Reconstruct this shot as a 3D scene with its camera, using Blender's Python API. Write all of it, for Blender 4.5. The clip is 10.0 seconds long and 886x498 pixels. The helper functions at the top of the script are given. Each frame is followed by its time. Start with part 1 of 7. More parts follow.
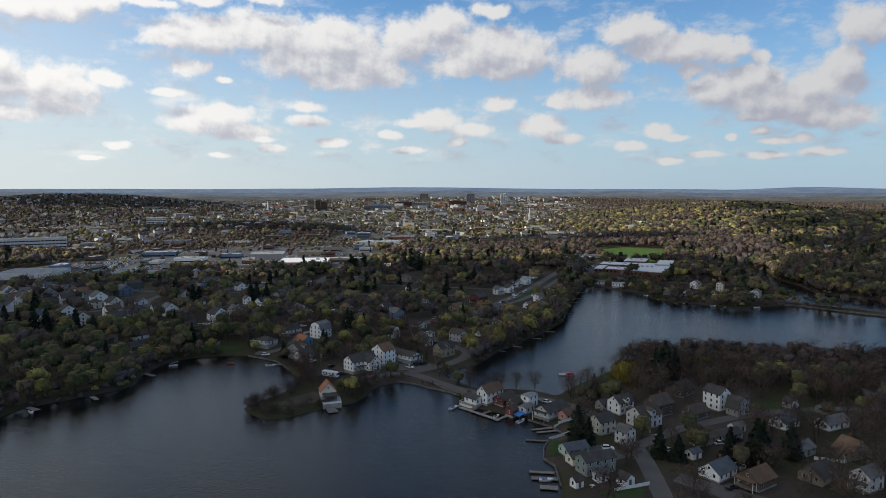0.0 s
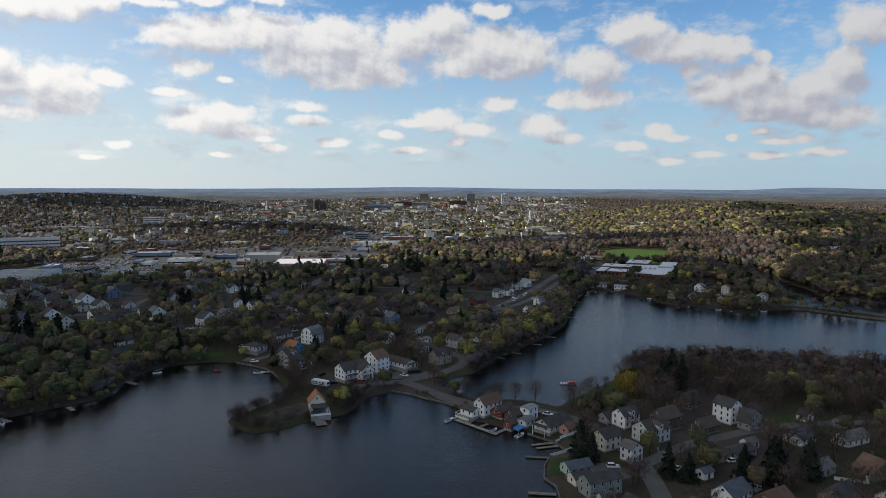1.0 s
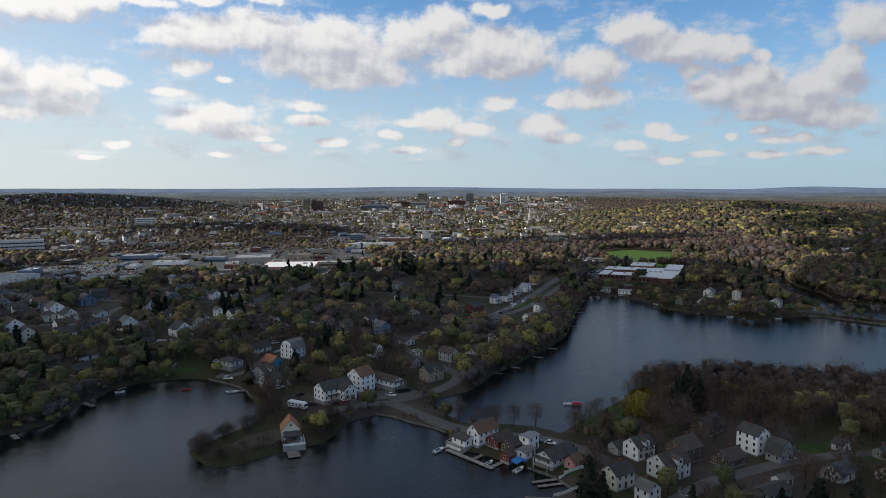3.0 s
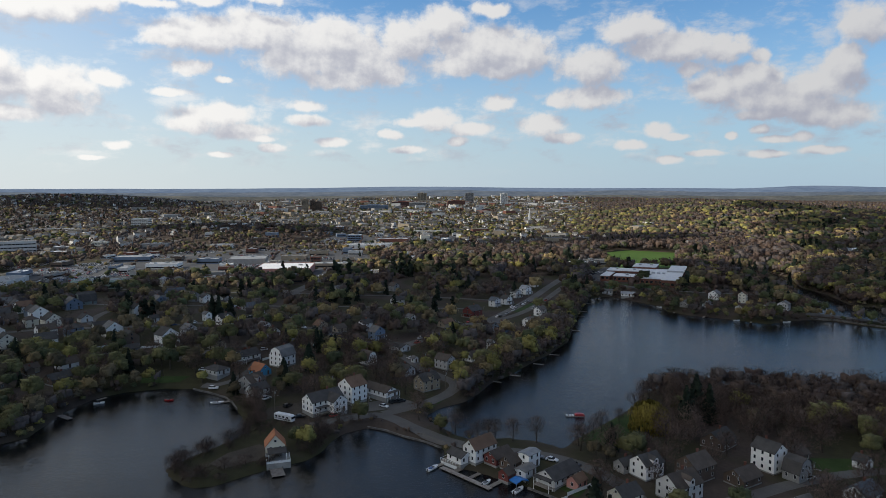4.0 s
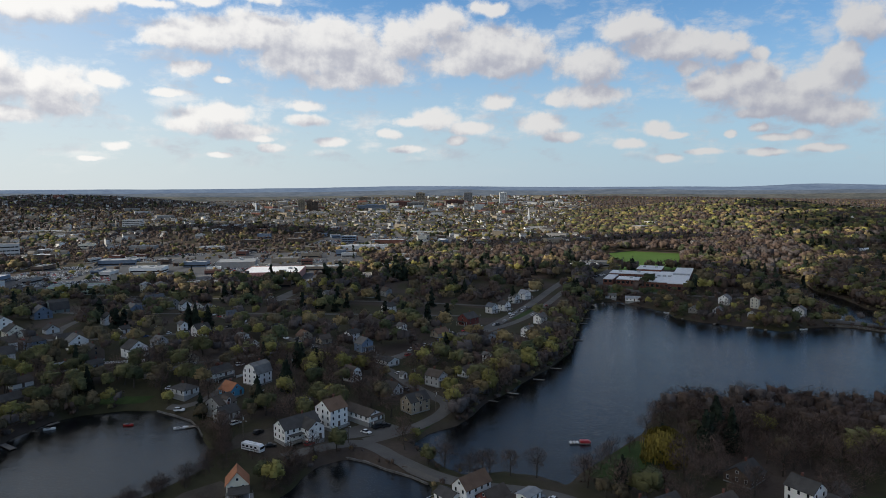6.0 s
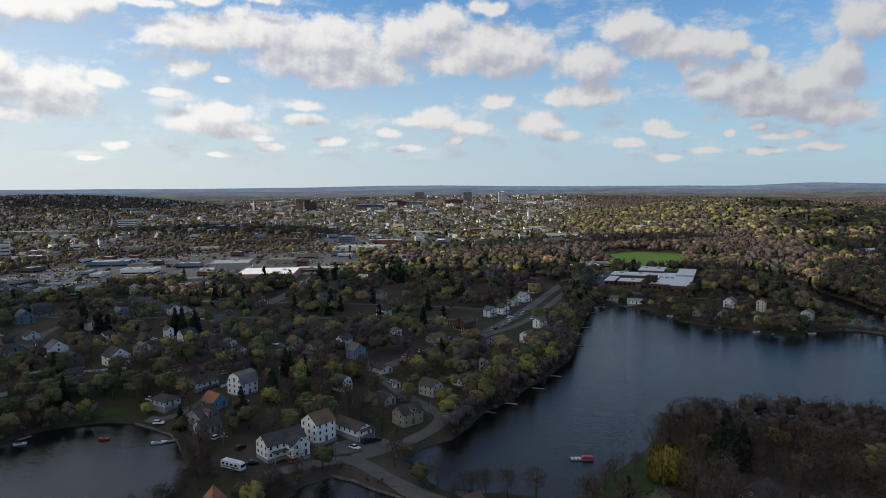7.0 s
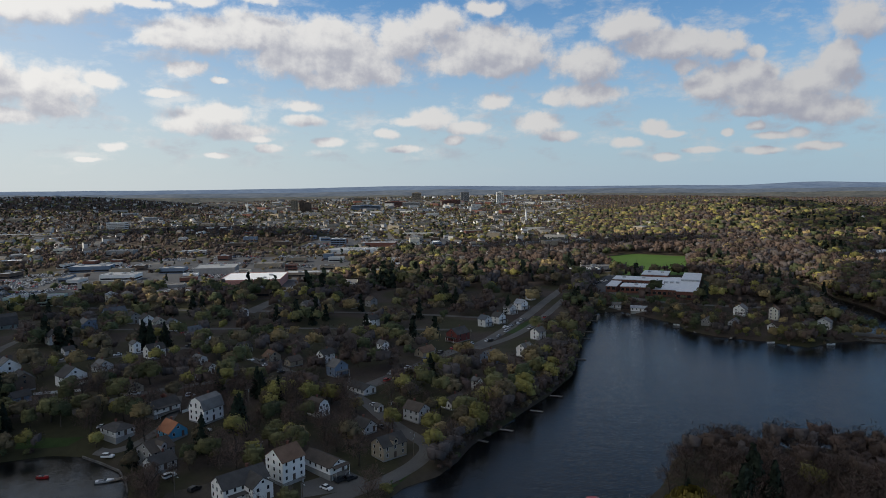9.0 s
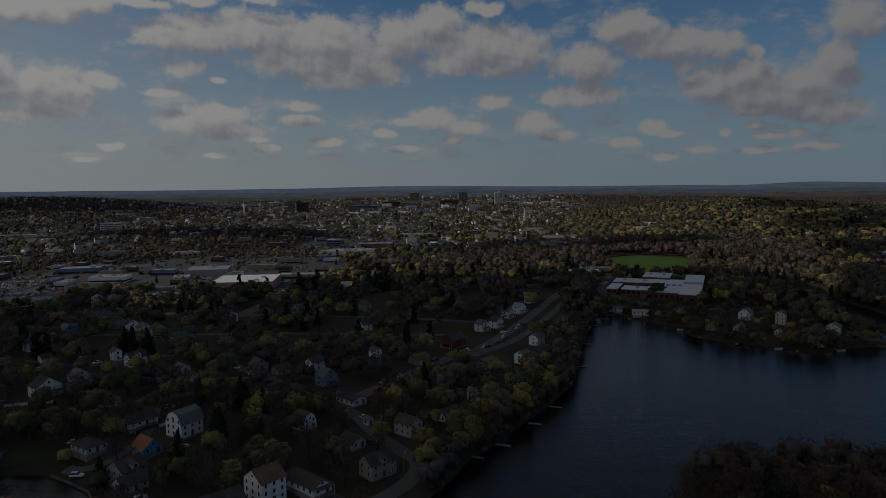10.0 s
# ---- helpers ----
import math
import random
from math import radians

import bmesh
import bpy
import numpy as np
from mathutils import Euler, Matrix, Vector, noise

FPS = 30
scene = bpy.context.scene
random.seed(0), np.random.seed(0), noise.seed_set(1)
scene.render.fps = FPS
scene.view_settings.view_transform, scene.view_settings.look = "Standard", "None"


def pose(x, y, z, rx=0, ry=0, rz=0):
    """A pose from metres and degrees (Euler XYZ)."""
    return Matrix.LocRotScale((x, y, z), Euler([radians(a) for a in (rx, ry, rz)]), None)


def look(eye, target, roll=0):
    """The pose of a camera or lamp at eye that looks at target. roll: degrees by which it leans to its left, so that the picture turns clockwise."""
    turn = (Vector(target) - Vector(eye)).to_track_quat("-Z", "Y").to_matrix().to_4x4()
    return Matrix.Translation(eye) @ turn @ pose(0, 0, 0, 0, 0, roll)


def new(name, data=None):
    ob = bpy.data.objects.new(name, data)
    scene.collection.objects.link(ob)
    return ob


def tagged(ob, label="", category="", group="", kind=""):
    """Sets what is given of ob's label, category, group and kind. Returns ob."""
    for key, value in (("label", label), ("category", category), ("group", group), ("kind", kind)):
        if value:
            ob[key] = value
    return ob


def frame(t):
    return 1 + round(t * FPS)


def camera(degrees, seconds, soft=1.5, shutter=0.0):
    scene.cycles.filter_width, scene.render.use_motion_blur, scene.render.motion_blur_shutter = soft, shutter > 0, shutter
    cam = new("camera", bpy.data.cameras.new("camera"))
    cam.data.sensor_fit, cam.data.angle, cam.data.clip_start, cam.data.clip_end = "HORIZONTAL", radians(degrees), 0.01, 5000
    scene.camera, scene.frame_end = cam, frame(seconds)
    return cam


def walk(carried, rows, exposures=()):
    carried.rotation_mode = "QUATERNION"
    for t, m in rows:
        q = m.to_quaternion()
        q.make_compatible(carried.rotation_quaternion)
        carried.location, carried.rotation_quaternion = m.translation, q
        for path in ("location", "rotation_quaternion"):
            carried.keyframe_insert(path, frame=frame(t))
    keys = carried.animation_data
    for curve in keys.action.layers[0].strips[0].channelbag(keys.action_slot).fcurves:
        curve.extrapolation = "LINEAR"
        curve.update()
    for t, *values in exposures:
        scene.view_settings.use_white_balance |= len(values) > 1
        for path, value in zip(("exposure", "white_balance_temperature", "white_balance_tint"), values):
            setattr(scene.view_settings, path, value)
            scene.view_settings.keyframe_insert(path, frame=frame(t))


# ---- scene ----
cam = camera(66.9, 10.0, soft=0.8)
PATH = [
    (0, (1.856, -1.822, 99.171), (1.544, 0.146, 98.993), 0.0),
    (0.5, (1.666, 6.385, 99.185), (1.353, 8.352, 99.007), 0.0),
    (1, (1.483, 14.644, 99.22), (1.17, 16.611, 99.042), 0.1),
    (1.5, (1.292, 23.021, 99.253), (0.979, 24.988, 99.075), 0.0),
    (2, (1.006, 31.406, 99.297), (0.693, 33.373, 99.118), 0.0),
    (2.5, (0.687, 39.739, 99.354), (0.375, 41.706, 99.175), -0.0),
    (4, (-0.042, 64.378, 99.588), (-0.354, 66.345, 99.408), -0.1),
    (4.5, (-0.242, 72.564, 99.613), (-0.553, 74.531, 99.432), -0.2),
    (5, (-0.405, 80.657, 99.629), (-0.715, 82.624, 99.448), -0.2),
    (5.5, (-0.523, 88.681, 99.676), (-0.834, 90.648, 99.495), -0.3),
    (7, (-0.668, 112.641, 100.068), (-0.978, 114.608, 99.884), -0.4),
    (7.5, (-0.688, 120.683, 100.178), (-0.997, 122.651, 99.994), -0.5),
    (8, (-0.689, 128.84, 100.309), (-0.996, 130.808, 100.126), -0.5),
    (8.5, (-0.731, 137.086, 100.436), (-1.037, 139.054, 100.253), -0.6),
    (9, (-0.858, 145.359, 100.523), (-1.163, 147.327, 100.34), -0.6),
    (9.5, (-1.019, 153.547, 100.552), (-1.322, 155.516, 100.368), -0.6),
    (10, (-1.219, 161.678, 100.564), (-1.52, 163.647, 100.381), -0.6),
]
walk(cam, [(t, look(eye, target, roll)) for t, eye, target, roll in PATH],
     [(0, 0.0), (8.8, 0.0), (9.0, -0.18), (9.2, -0.40), (9.5, -0.85), (9.8, -1.45), (10, -1.9)])

# ---- light ----
SUN_FROM = Vector((-0.80, -0.12, 0.56)).normalized()
SUN_AZ = math.atan2(SUN_FROM.x, SUN_FROM.y)
SUN_EL = math.asin(SUN_FROM.z)
sun_data = bpy.data.lights.new("sun", "SUN")
sun_data.energy, sun_data.angle, sun_data.color = 4.2, radians(0.53), (1.0, 0.93, 0.80)
sun = new("sun", sun_data)
sun.matrix_world = look((SUN_FROM * 3000), (0, 0, 0))

world = bpy.data.worlds.new("sky")
scene.world = world
world.use_nodes = True
WN, WL = world.node_tree.nodes, world.node_tree.links
WN.clear()


def sky_group(blobs):
    """A node group that turns a sky position (azimuth, height) into cloud depth: 1 in a cloud's heart, 0 at its edge."""
    g = bpy.data.node_groups.new("cloud_depth", "ShaderNodeTree")
    g.interface.new_socket("P", in_out="INPUT", socket_type="NodeSocketVector")
    g.interface.new_socket("D", in_out="OUTPUT", socket_type="NodeSocketFloat")
    n, l = g.nodes, g.links
    gi, go = n.new("NodeGroupInput"), n.new("NodeGroupOutput")
    last = None
    for az, el, ra, re in blobs:
        sub = n.new("ShaderNodeVectorMath")
        sub.operation = "SUBTRACT"
        sub.inputs[1].default_value = (az, el, 0)
        mul = n.new("ShaderNodeVectorMath")
        mul.operation = "MULTIPLY"
        mul.inputs[1].default_value = (1 / ra, 1 / re, 0)
        ln = n.new("ShaderNodeVectorMath")
        ln.operation = "LENGTH"
        l.new(gi.outputs[0], sub.inputs[0])
        l.new(sub.outputs[0], mul.inputs[0])
        l.new(mul.outputs[0], ln.inputs[0])
        if last is None:
            last = ln.outputs["Value"]
        else:
            mn = n.new("ShaderNodeMath")
            mn.operation = "SMOOTH_MIN"
            mn.inputs[2].default_value = 0.35
            l.new(last, mn.inputs[0])
            l.new(ln.outputs["Value"], mn.inputs[1])
            last = mn.outputs[0]
    inv = n.new("ShaderNodeMath")
    inv.operation = "SUBTRACT"
    inv.inputs[0].default_value = 1.0
    l.new(last, inv.inputs[1])
    l.new(inv.outputs[0], go.inputs[0])
    return g


BLOBS = []


def cloud_patch(az, el, ra, re):
    """One puff of the cumulus sky: azimuth and height as slopes, and its two half widths."""
    BLOBS.append((az, el, ra, re))


cloud_patch(-0.493, 0.211, 0.080, 0.031)
cloud_patch(-0.418, 0.220, 0.079, 0.036)
cloud_patch(-0.323, 0.212, 0.082, 0.041)
cloud_patch(-0.371, 0.182, 0.072, 0.029)
cloud_patch(-0.299, 0.161, 0.073, 0.022)
cloud_patch(-0.267, 0.185, 0.055, 0.039)
cloud_patch(-0.534, 0.200, 0.045, 0.012)
cloud_patch(-0.209, 0.214, 0.055, 0.037)
cloud_patch(-0.160, 0.238, 0.046, 0.032)
cloud_patch(-0.094, 0.202, 0.100, 0.039)
cloud_patch(-0.045, 0.193, 0.063, 0.035)
cloud_patch(-0.135, 0.180, 0.055, 0.020)
cloud_patch(0.054, 0.175, 0.062, 0.031)
cloud_patch(0.055, 0.130, 0.061, 0.018)
cloud_patch(0.012, 0.127, 0.027, 0.011)
cloud_patch(0.115, 0.223, 0.058, 0.025)
cloud_patch(0.171, 0.194, 0.079, 0.026)
cloud_patch(0.235, 0.186, 0.038, 0.024)
cloud_patch(0.190, 0.163, 0.022, 0.012)
cloud_patch(0.223, 0.135, 0.046, 0.026)
cloud_patch(0.285, 0.122, 0.079, 0.025)
cloud_patch(0.348, 0.132, 0.054, 0.029)
cloud_patch(0.374, 0.159, 0.026, 0.025)
cloud_patch(0.362, 0.094, 0.060, 0.021)
cloud_patch(0.286, 0.098, 0.044, 0.008)
cloud_patch(-0.742, 0.136, 0.061, 0.035)
cloud_patch(-0.688, 0.134, 0.073, 0.033)
cloud_patch(-0.670, 0.110, 0.044, 0.018)
cloud_patch(-0.616, 0.144, 0.031, 0.011)
cloud_patch(-0.726, 0.096, 0.055, 0.014)
cloud_patch(-0.741, 0.160, 0.033, 0.022)
cloud_patch(-0.690, 0.230, 0.079, 0.024)
cloud_patch(-0.632, 0.244, 0.045, 0.021)
cloud_patch(-0.564, 0.247, 0.048, 0.009)
cloud_patch(-0.492, 0.258, 0.033, 0.010)
cloud_patch(-0.481, 0.104, 0.069, 0.020)
cloud_patch(-0.512, 0.089, 0.042, 0.015)
cloud_patch(-0.444, 0.081, 0.053, 0.012)
cloud_patch(-0.417, 0.071, 0.022, 0.006)
cloud_patch(-0.513, 0.166, 0.029, 0.011)
cloud_patch(-0.465, 0.150, 0.017, 0.006)
cloud_patch(-0.536, 0.132, 0.033, 0.008)
cloud_patch(-0.356, 0.119, 0.029, 0.010)
cloud_patch(-0.353, 0.098, 0.033, 0.010)
cloud_patch(-0.201, 0.098, 0.037, 0.008)
cloud_patch(-0.168, 0.101, 0.042, 0.019)
cloud_patch(-0.118, 0.088, 0.042, 0.012)
cloud_patch(-0.234, 0.079, 0.020, 0.008)
cloud_patch(-0.210, 0.057, 0.033, 0.007)
cloud_patch(-0.077, 0.125, 0.029, 0.015)
cloud_patch(-0.012, 0.092, 0.040, 0.019)
cloud_patch(0.021, 0.073, 0.036, 0.009)
cloud_patch(0.149, 0.080, 0.023, 0.013)
cloud_patch(0.171, 0.072, 0.020, 0.006)
cloud_patch(0.115, 0.061, 0.024, 0.009)
cloud_patch(0.165, 0.039, 0.021, 0.007)
cloud_patch(-0.475, 0.049, 0.019, 0.005)
cloud_patch(-0.605, 0.058, 0.019, 0.008)
cloud_patch(-0.636, 0.042, 0.019, 0.004)
cloud_patch(-0.405, 0.058, 0.022, 0.008)
cloud_patch(-0.317, 0.067, 0.027, 0.008)
cloud_patch(-0.135, 0.070, 0.019, 0.008)
cloud_patch(0.332, 0.067, 0.018, 0.009)
cloud_patch(0.280, 0.078, 0.015, 0.008)
cloud_patch(0.246, 0.071, 0.009, 0.006)
cloud_patch(-0.087, 0.256, 0.029, 0.013)
cloud_patch(-0.413, 0.264, 0.035, 0.008)
cloud_patch(0.276, 0.172, 0.015, 0.015)
cloud_patch(0.212, 0.048, 0.032, 0.006)
cloud_patch(0.288, 0.046, 0.030, 0.006)
cloud_patch(0.352, 0.049, 0.034, 0.007)
cloud_patch(0.300, 0.065, 0.029, 0.006)
cloud_patch(0.262, 0.148, 0.060, 0.022)
cloud_patch(0.320, 0.108, 0.075, 0.020)
cloud_patch(0.392, 0.205, 0.040, 0.030)
cloud_patch(-0.240, 0.166, 0.044, 0.018)
cloud_patch(-0.330, 0.187, 0.055, 0.024)
cloud_patch(-0.075, 0.172, 0.050, 0.014)


def wmath(op, a, b=None, c=None):
    m = WN.new("ShaderNodeMath")
    m.operation = op
    for i, v in enumerate((a, b, c)):
        if v is None:
            continue
        if isinstance(v, (int, float)):
            m.inputs[i].default_value = v
        else:
            WL.new(v, m.inputs[i])
    return m.outputs[0]


def wrange(v, a, b, lo=0.0, hi=1.0):
    m = WN.new("ShaderNodeMapRange")
    m.interpolation_type = "SMOOTHSTEP"
    WL.new(v, m.inputs["Value"])
    m.inputs["From Min"].default_value, m.inputs["From Max"].default_value = a, b
    m.inputs["To Min"].default_value, m.inputs["To Max"].default_value = lo, hi
    return m.outputs["Result"]


def wnoise(vec, scale, detail, rough=0.55):
    m = WN.new("ShaderNodeTexNoise")
    m.inputs["Scale"].default_value, m.inputs["Detail"].default_value, m.inputs["Roughness"].default_value = scale, detail, rough
    WL.new(vec, m.inputs["Vector"])
    return m


def wmix(f, a, b):
    m = WN.new("ShaderNodeMix")
    m.data_type = "RGBA"
    if isinstance(f, (int, float)):
        m.inputs[0].default_value = f
    else:
        WL.new(f, m.inputs[0])
    for i, v in ((6, a), (7, b)):
        if isinstance(v, tuple):
            m.inputs[i].default_value = (*v, 1)
        else:
            WL.new(v, m.inputs[i])
    return m.outputs[2]


w_tc = WN.new("ShaderNodeTexCoord")
w_sep = WN.new("ShaderNodeSeparateXYZ")
WL.new(w_tc.outputs["Generated"], w_sep.inputs[0])
w_x, w_y, w_z = w_sep.outputs
w_flat = wmath("SQRT", wmath("ADD", wmath("MULTIPLY", w_x, w_x), wmath("MULTIPLY", w_y, w_y)))
w_az = wmath("ARCTAN2", w_x, w_y)
w_el = wmath("DIVIDE", w_z, wmath("MAXIMUM", w_flat, 0.02))
w_p = WN.new("ShaderNodeCombineXYZ")
WL.new(w_az, w_p.inputs[0])
WL.new(w_el, w_p.inputs[1])
# puffs get smaller towards the horizon
w_warp = wnoise(w_p.outputs[0], 24, 5, 0.5)
w_wc = WN.new("ShaderNodeVectorMath")
w_wc.operation = "SUBTRACT"
w_wc.inputs[1].default_value = (0.5, 0.5, 0.5)
WL.new(w_warp.outputs["Color"], w_wc.inputs[0])
w_ws = WN.new("ShaderNodeVectorMath")
w_ws.operation = "MULTIPLY"
w_ws.inputs[1].default_value = (0.042, 0.026, 0)
w_wl = WN.new("ShaderNodeVectorMath")
w_wl.operation = "SCALE"
WL.new(w_wc.outputs[0], w_wl.inputs[0])
WL.new(wrange(w_el, 0.04, 0.20, 0.30, 1.0), w_wl.inputs["Scale"])
WL.new(w_wl.outputs[0], w_ws.inputs[0])
w_pw = WN.new("ShaderNodeVectorMath")
w_pw.operation = "ADD"
WL.new(w_p.outputs[0], w_pw.inputs[0])
WL.new(w_ws.outputs[0], w_pw.inputs[1])
CLOUD_GROUP = sky_group(BLOBS)
w_d = WN.new("ShaderNodeGroup")
w_d.node_tree = CLOUD_GROUP
WL.new(w_pw.outputs[0], w_d.inputs[0])
w_po = WN.new("ShaderNodeVectorMath")
w_po.operation = "ADD"
w_po.inputs[1].default_value = (-0.012, 0.026, 0)
WL.new(w_pw.outputs[0], w_po.inputs[0])
w_do = WN.new("ShaderNodeGroup")
w_do.node_tree = CLOUD_GROUP
WL.new(w_po.outputs[0], w_do.inputs[0])
w_fine = wnoise(w_p.outputs[0], 50, 8, 0.62)
w_fine2 = wnoise(w_p.outputs[0], 22, 4, 0.5)
w_fd = wmath("SUBTRACT", w_fine.outputs["Fac"], 0.5)
w_fb = wmath("SUBTRACT", w_fine2.outputs["Fac"], 0.5)
w_dd = wmath("ADD", w_d.outputs[0], wmath("ADD", wmath("MULTIPLY", w_fd, 1.0), wmath("MULTIPLY", w_fb, 0.55)))
# the billows' sides away from the sun
w_pl = WN.new("ShaderNodeVectorMath")
w_pl.operation = "ADD"
w_pl.inputs[1].default_value = (-0.006, 0.009, 0)
WL.new(w_p.outputs[0], w_pl.inputs[0])
w_fineo = wnoise(w_pl.outputs[0], 50, 8, 0.62)
w_fine2o = wnoise(w_pl.outputs[0], 22, 4, 0.5)
w_billow = wmath("ADD", wmath("SUBTRACT", w_fineo.outputs["Fac"], w_fine.outputs["Fac"]), wmath("MULTIPLY", wmath("SUBTRACT", w_fine2o.outputs["Fac"], w_fine2.outputs["Fac"]), 1.6))
w_wp = WN.new("ShaderNodeVectorMath")
w_wp.operation = "MULTIPLY"
w_wp.inputs[1].default_value = (1.0, 2.2, 1.0)
WL.new(w_p.outputs[0], w_wp.inputs[0])
# stray wisps between the larger clouds
w_wisp = wnoise(w_wp.outputs[0], 16, 7, 0.62)
w_thin = wmath("MULTIPLY", wmath("MULTIPLY", wrange(w_wisp.outputs["Fac"], 0.46, 0.70), wrange(w_el, 0.36, 0.20)), wrange(w_el, 0.015, 0.06, 0.0, 0.62))
w_seen = wmath("MAXIMUM", wrange(w_dd, -0.14, 0.42), w_thin)
# the rest of the dome carries the same broken cumulus, outside the part that is laid out above
w_dome = wnoise(w_tc.outputs["Generated"], 5.0, 7, 0.58)
w_out = wmath("MAXIMUM", wrange(w_el, 0.36, 0.50), wrange(wmath("ABSOLUTE", wmath("ADD", w_az, 0.15)), 0.66, 0.85))
w_dome_a = wmath("MULTIPLY", wmath("MULTIPLY", wrange(w_dome.outputs["Fac"], 0.42, 0.57), w_out), wmath("MULTIPLY", wrange(w_el, 0.02, 0.15), wrange(w_az, 0.45, -0.6, 0.3, 1.0)))
w_alpha = wmath("MAXIMUM", w_seen, w_dome_a)
# thin veil low in the sky
w_veil = wmath("MULTIPLY", wrange(w_el, 0.29, -0.04), 0.92)
w_veil = wmath("ADD", w_veil, wmath("MULTIPLY", wmath("SUBTRACT", 1.0, w_veil), wrange(w_az, -0.25, -0.85, 0.0, 0.5)))
w_thick = wmath("ADD", wmath("SUBTRACT", w_do.outputs[0], wmath("MULTIPLY", w_d.outputs[0], 0.55)), wmath("ADD", wmath("MULTIPLY", w_fb, 0.6), wmath("MULTIPLY", w_billow, 1.0)))
w_grey = wmath("MAXIMUM", wrange(w_thick, -0.50, 0.80), wmath("MULTIPLY", wrange(w_dome.outputs["Fac"], 0.55, 0.75), w_out))
# clouds on the sun's side shine brighter
w_side = wrange(w_az, 0.45, -0.85)
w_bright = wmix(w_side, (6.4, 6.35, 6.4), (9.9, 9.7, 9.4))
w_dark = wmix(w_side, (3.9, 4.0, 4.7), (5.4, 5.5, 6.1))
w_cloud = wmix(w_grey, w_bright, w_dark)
w_sky = WN.new("ShaderNodeTexSky")
w_sky.sky_type = "NISHITA"
w_sky.sun_disc = False
w_sky.sun_elevation, w_sky.sun_rotation = SUN_EL, SUN_AZ % (2 * math.pi)
w_sky.altitude, w_sky.air_density, w_sky.dust_density, w_sky.ozone_density = 200, 1.0, 0.6, 2.0
w_tint = WN.new("ShaderNodeVectorMath")
w_tint.operation = "MULTIPLY"
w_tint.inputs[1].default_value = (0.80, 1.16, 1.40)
WL.new(w_sky.outputs[0], w_tint.inputs[0])
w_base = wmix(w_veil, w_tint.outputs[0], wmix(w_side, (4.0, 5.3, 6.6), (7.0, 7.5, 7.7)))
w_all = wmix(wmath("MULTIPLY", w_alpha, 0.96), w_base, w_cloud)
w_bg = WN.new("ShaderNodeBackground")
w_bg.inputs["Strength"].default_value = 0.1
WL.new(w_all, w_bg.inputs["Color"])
w_outn = WN.new("ShaderNodeOutputWorld")
WL.new(w_bg.outputs[0], w_outn.inputs["Surface"])

# ---- materials ----
def material(name, low, high, rough=0.8, scale=0.5, fine=6.0, bump=0.0, spec=0.3, metal=0.0, by_object=0.0, by_island=0.0, leaf=0.0, grain=0.35):
    """A surface between two colours by broad stains and fine grain; by_object and by_island vary its brightness piece by piece."""
    m = bpy.data.materials.new(name)
    m.use_nodes = True
    n, l = m.node_tree.nodes, m.node_tree.links
    b = n["Principled BSDF"]
    geo = n.new("ShaderNodeNewGeometry")
    na, nb = n.new("ShaderNodeTexNoise"), n.new("ShaderNodeTexNoise")
    for t, s, d in ((na, scale, 3), (nb, fine, 3)):
        t.inputs["Scale"].default_value, t.inputs["Detail"].default_value = s, d
        l.new(geo.outputs["Position"], t.inputs["Vector"])
    add = n.new("ShaderNodeMath")
    add.operation = "MULTIPLY_ADD"
    l.new(na.outputs["Fac"], add.inputs[0])
    add.inputs[1].default_value = 1 - grain
    sc = n.new("ShaderNodeMath")
    sc.operation = "MULTIPLY"
    sc.inputs[1].default_value = grain
    l.new(nb.outputs["Fac"], sc.inputs[0])
    l.new(sc.outputs[0], add.inputs[2])
    rng = n.new("ShaderNodeMapRange")
    rng.inputs["From Min"].default_value, rng.inputs["From Max"].default_value = 0.32, 0.68
    l.new(add.outputs[0], rng.inputs["Value"])
    mix = n.new("ShaderNodeMix")
    mix.data_type = "RGBA"
    mix.inputs[6].default_value, mix.inputs[7].default_value = (*low, 1), (*high, 1)
    l.new(rng.outputs["Result"], mix.inputs[0])
    colour = mix.outputs[2]
    for amount, source in ((by_object, "object"), (by_island, "island")):
        if not amount:
            continue
        if source == "object":
            r = n.new("ShaderNodeObjectInfo").outputs["Random"]
        else:
            r = geo.outputs["Random Per Island"]
        rr = n.new("ShaderNodeMapRange")
        rr.inputs["To Min"].default_value, rr.inputs["To Max"].default_value = 1 - amount, 1 + amount
        l.new(r, rr.inputs["Value"])
        vm = n.new("ShaderNodeVectorMath")
        vm.operation = "SCALE"
        l.new(colour, vm.inputs[0])
        l.new(rr.outputs["Result"], vm.inputs["Scale"])
        colour = vm.outputs[0]
    l.new(colour, b.inputs["Base Color"])
    b.inputs["Roughness"].default_value, b.inputs["Metallic"].default_value = rough, metal
    b.inputs["Specular IOR Level"].default_value = spec
    if bump:
        bp = n.new("ShaderNodeBump")
        bp.inputs["Strength"].default_value, bp.inputs["Distance"].default_value = 1.0, bump
        l.new(nb.outputs["Fac"], bp.inputs["Height"])
        l.new(bp.outputs["Normal"], b.inputs["Normal"])
    if leaf:
        tr = n.new("ShaderNodeBsdfTranslucent")
        l.new(colour, tr.inputs["Color"])
        ms = n.new("ShaderNodeMixShader")
        ms.inputs[0].default_value = leaf
        l.new(b.outputs[0], ms.inputs[1])
        l.new(tr.outputs[0], ms.inputs[2])
        l.new(ms.outputs[0], n["Material Output"].inputs["Surface"])
    return m


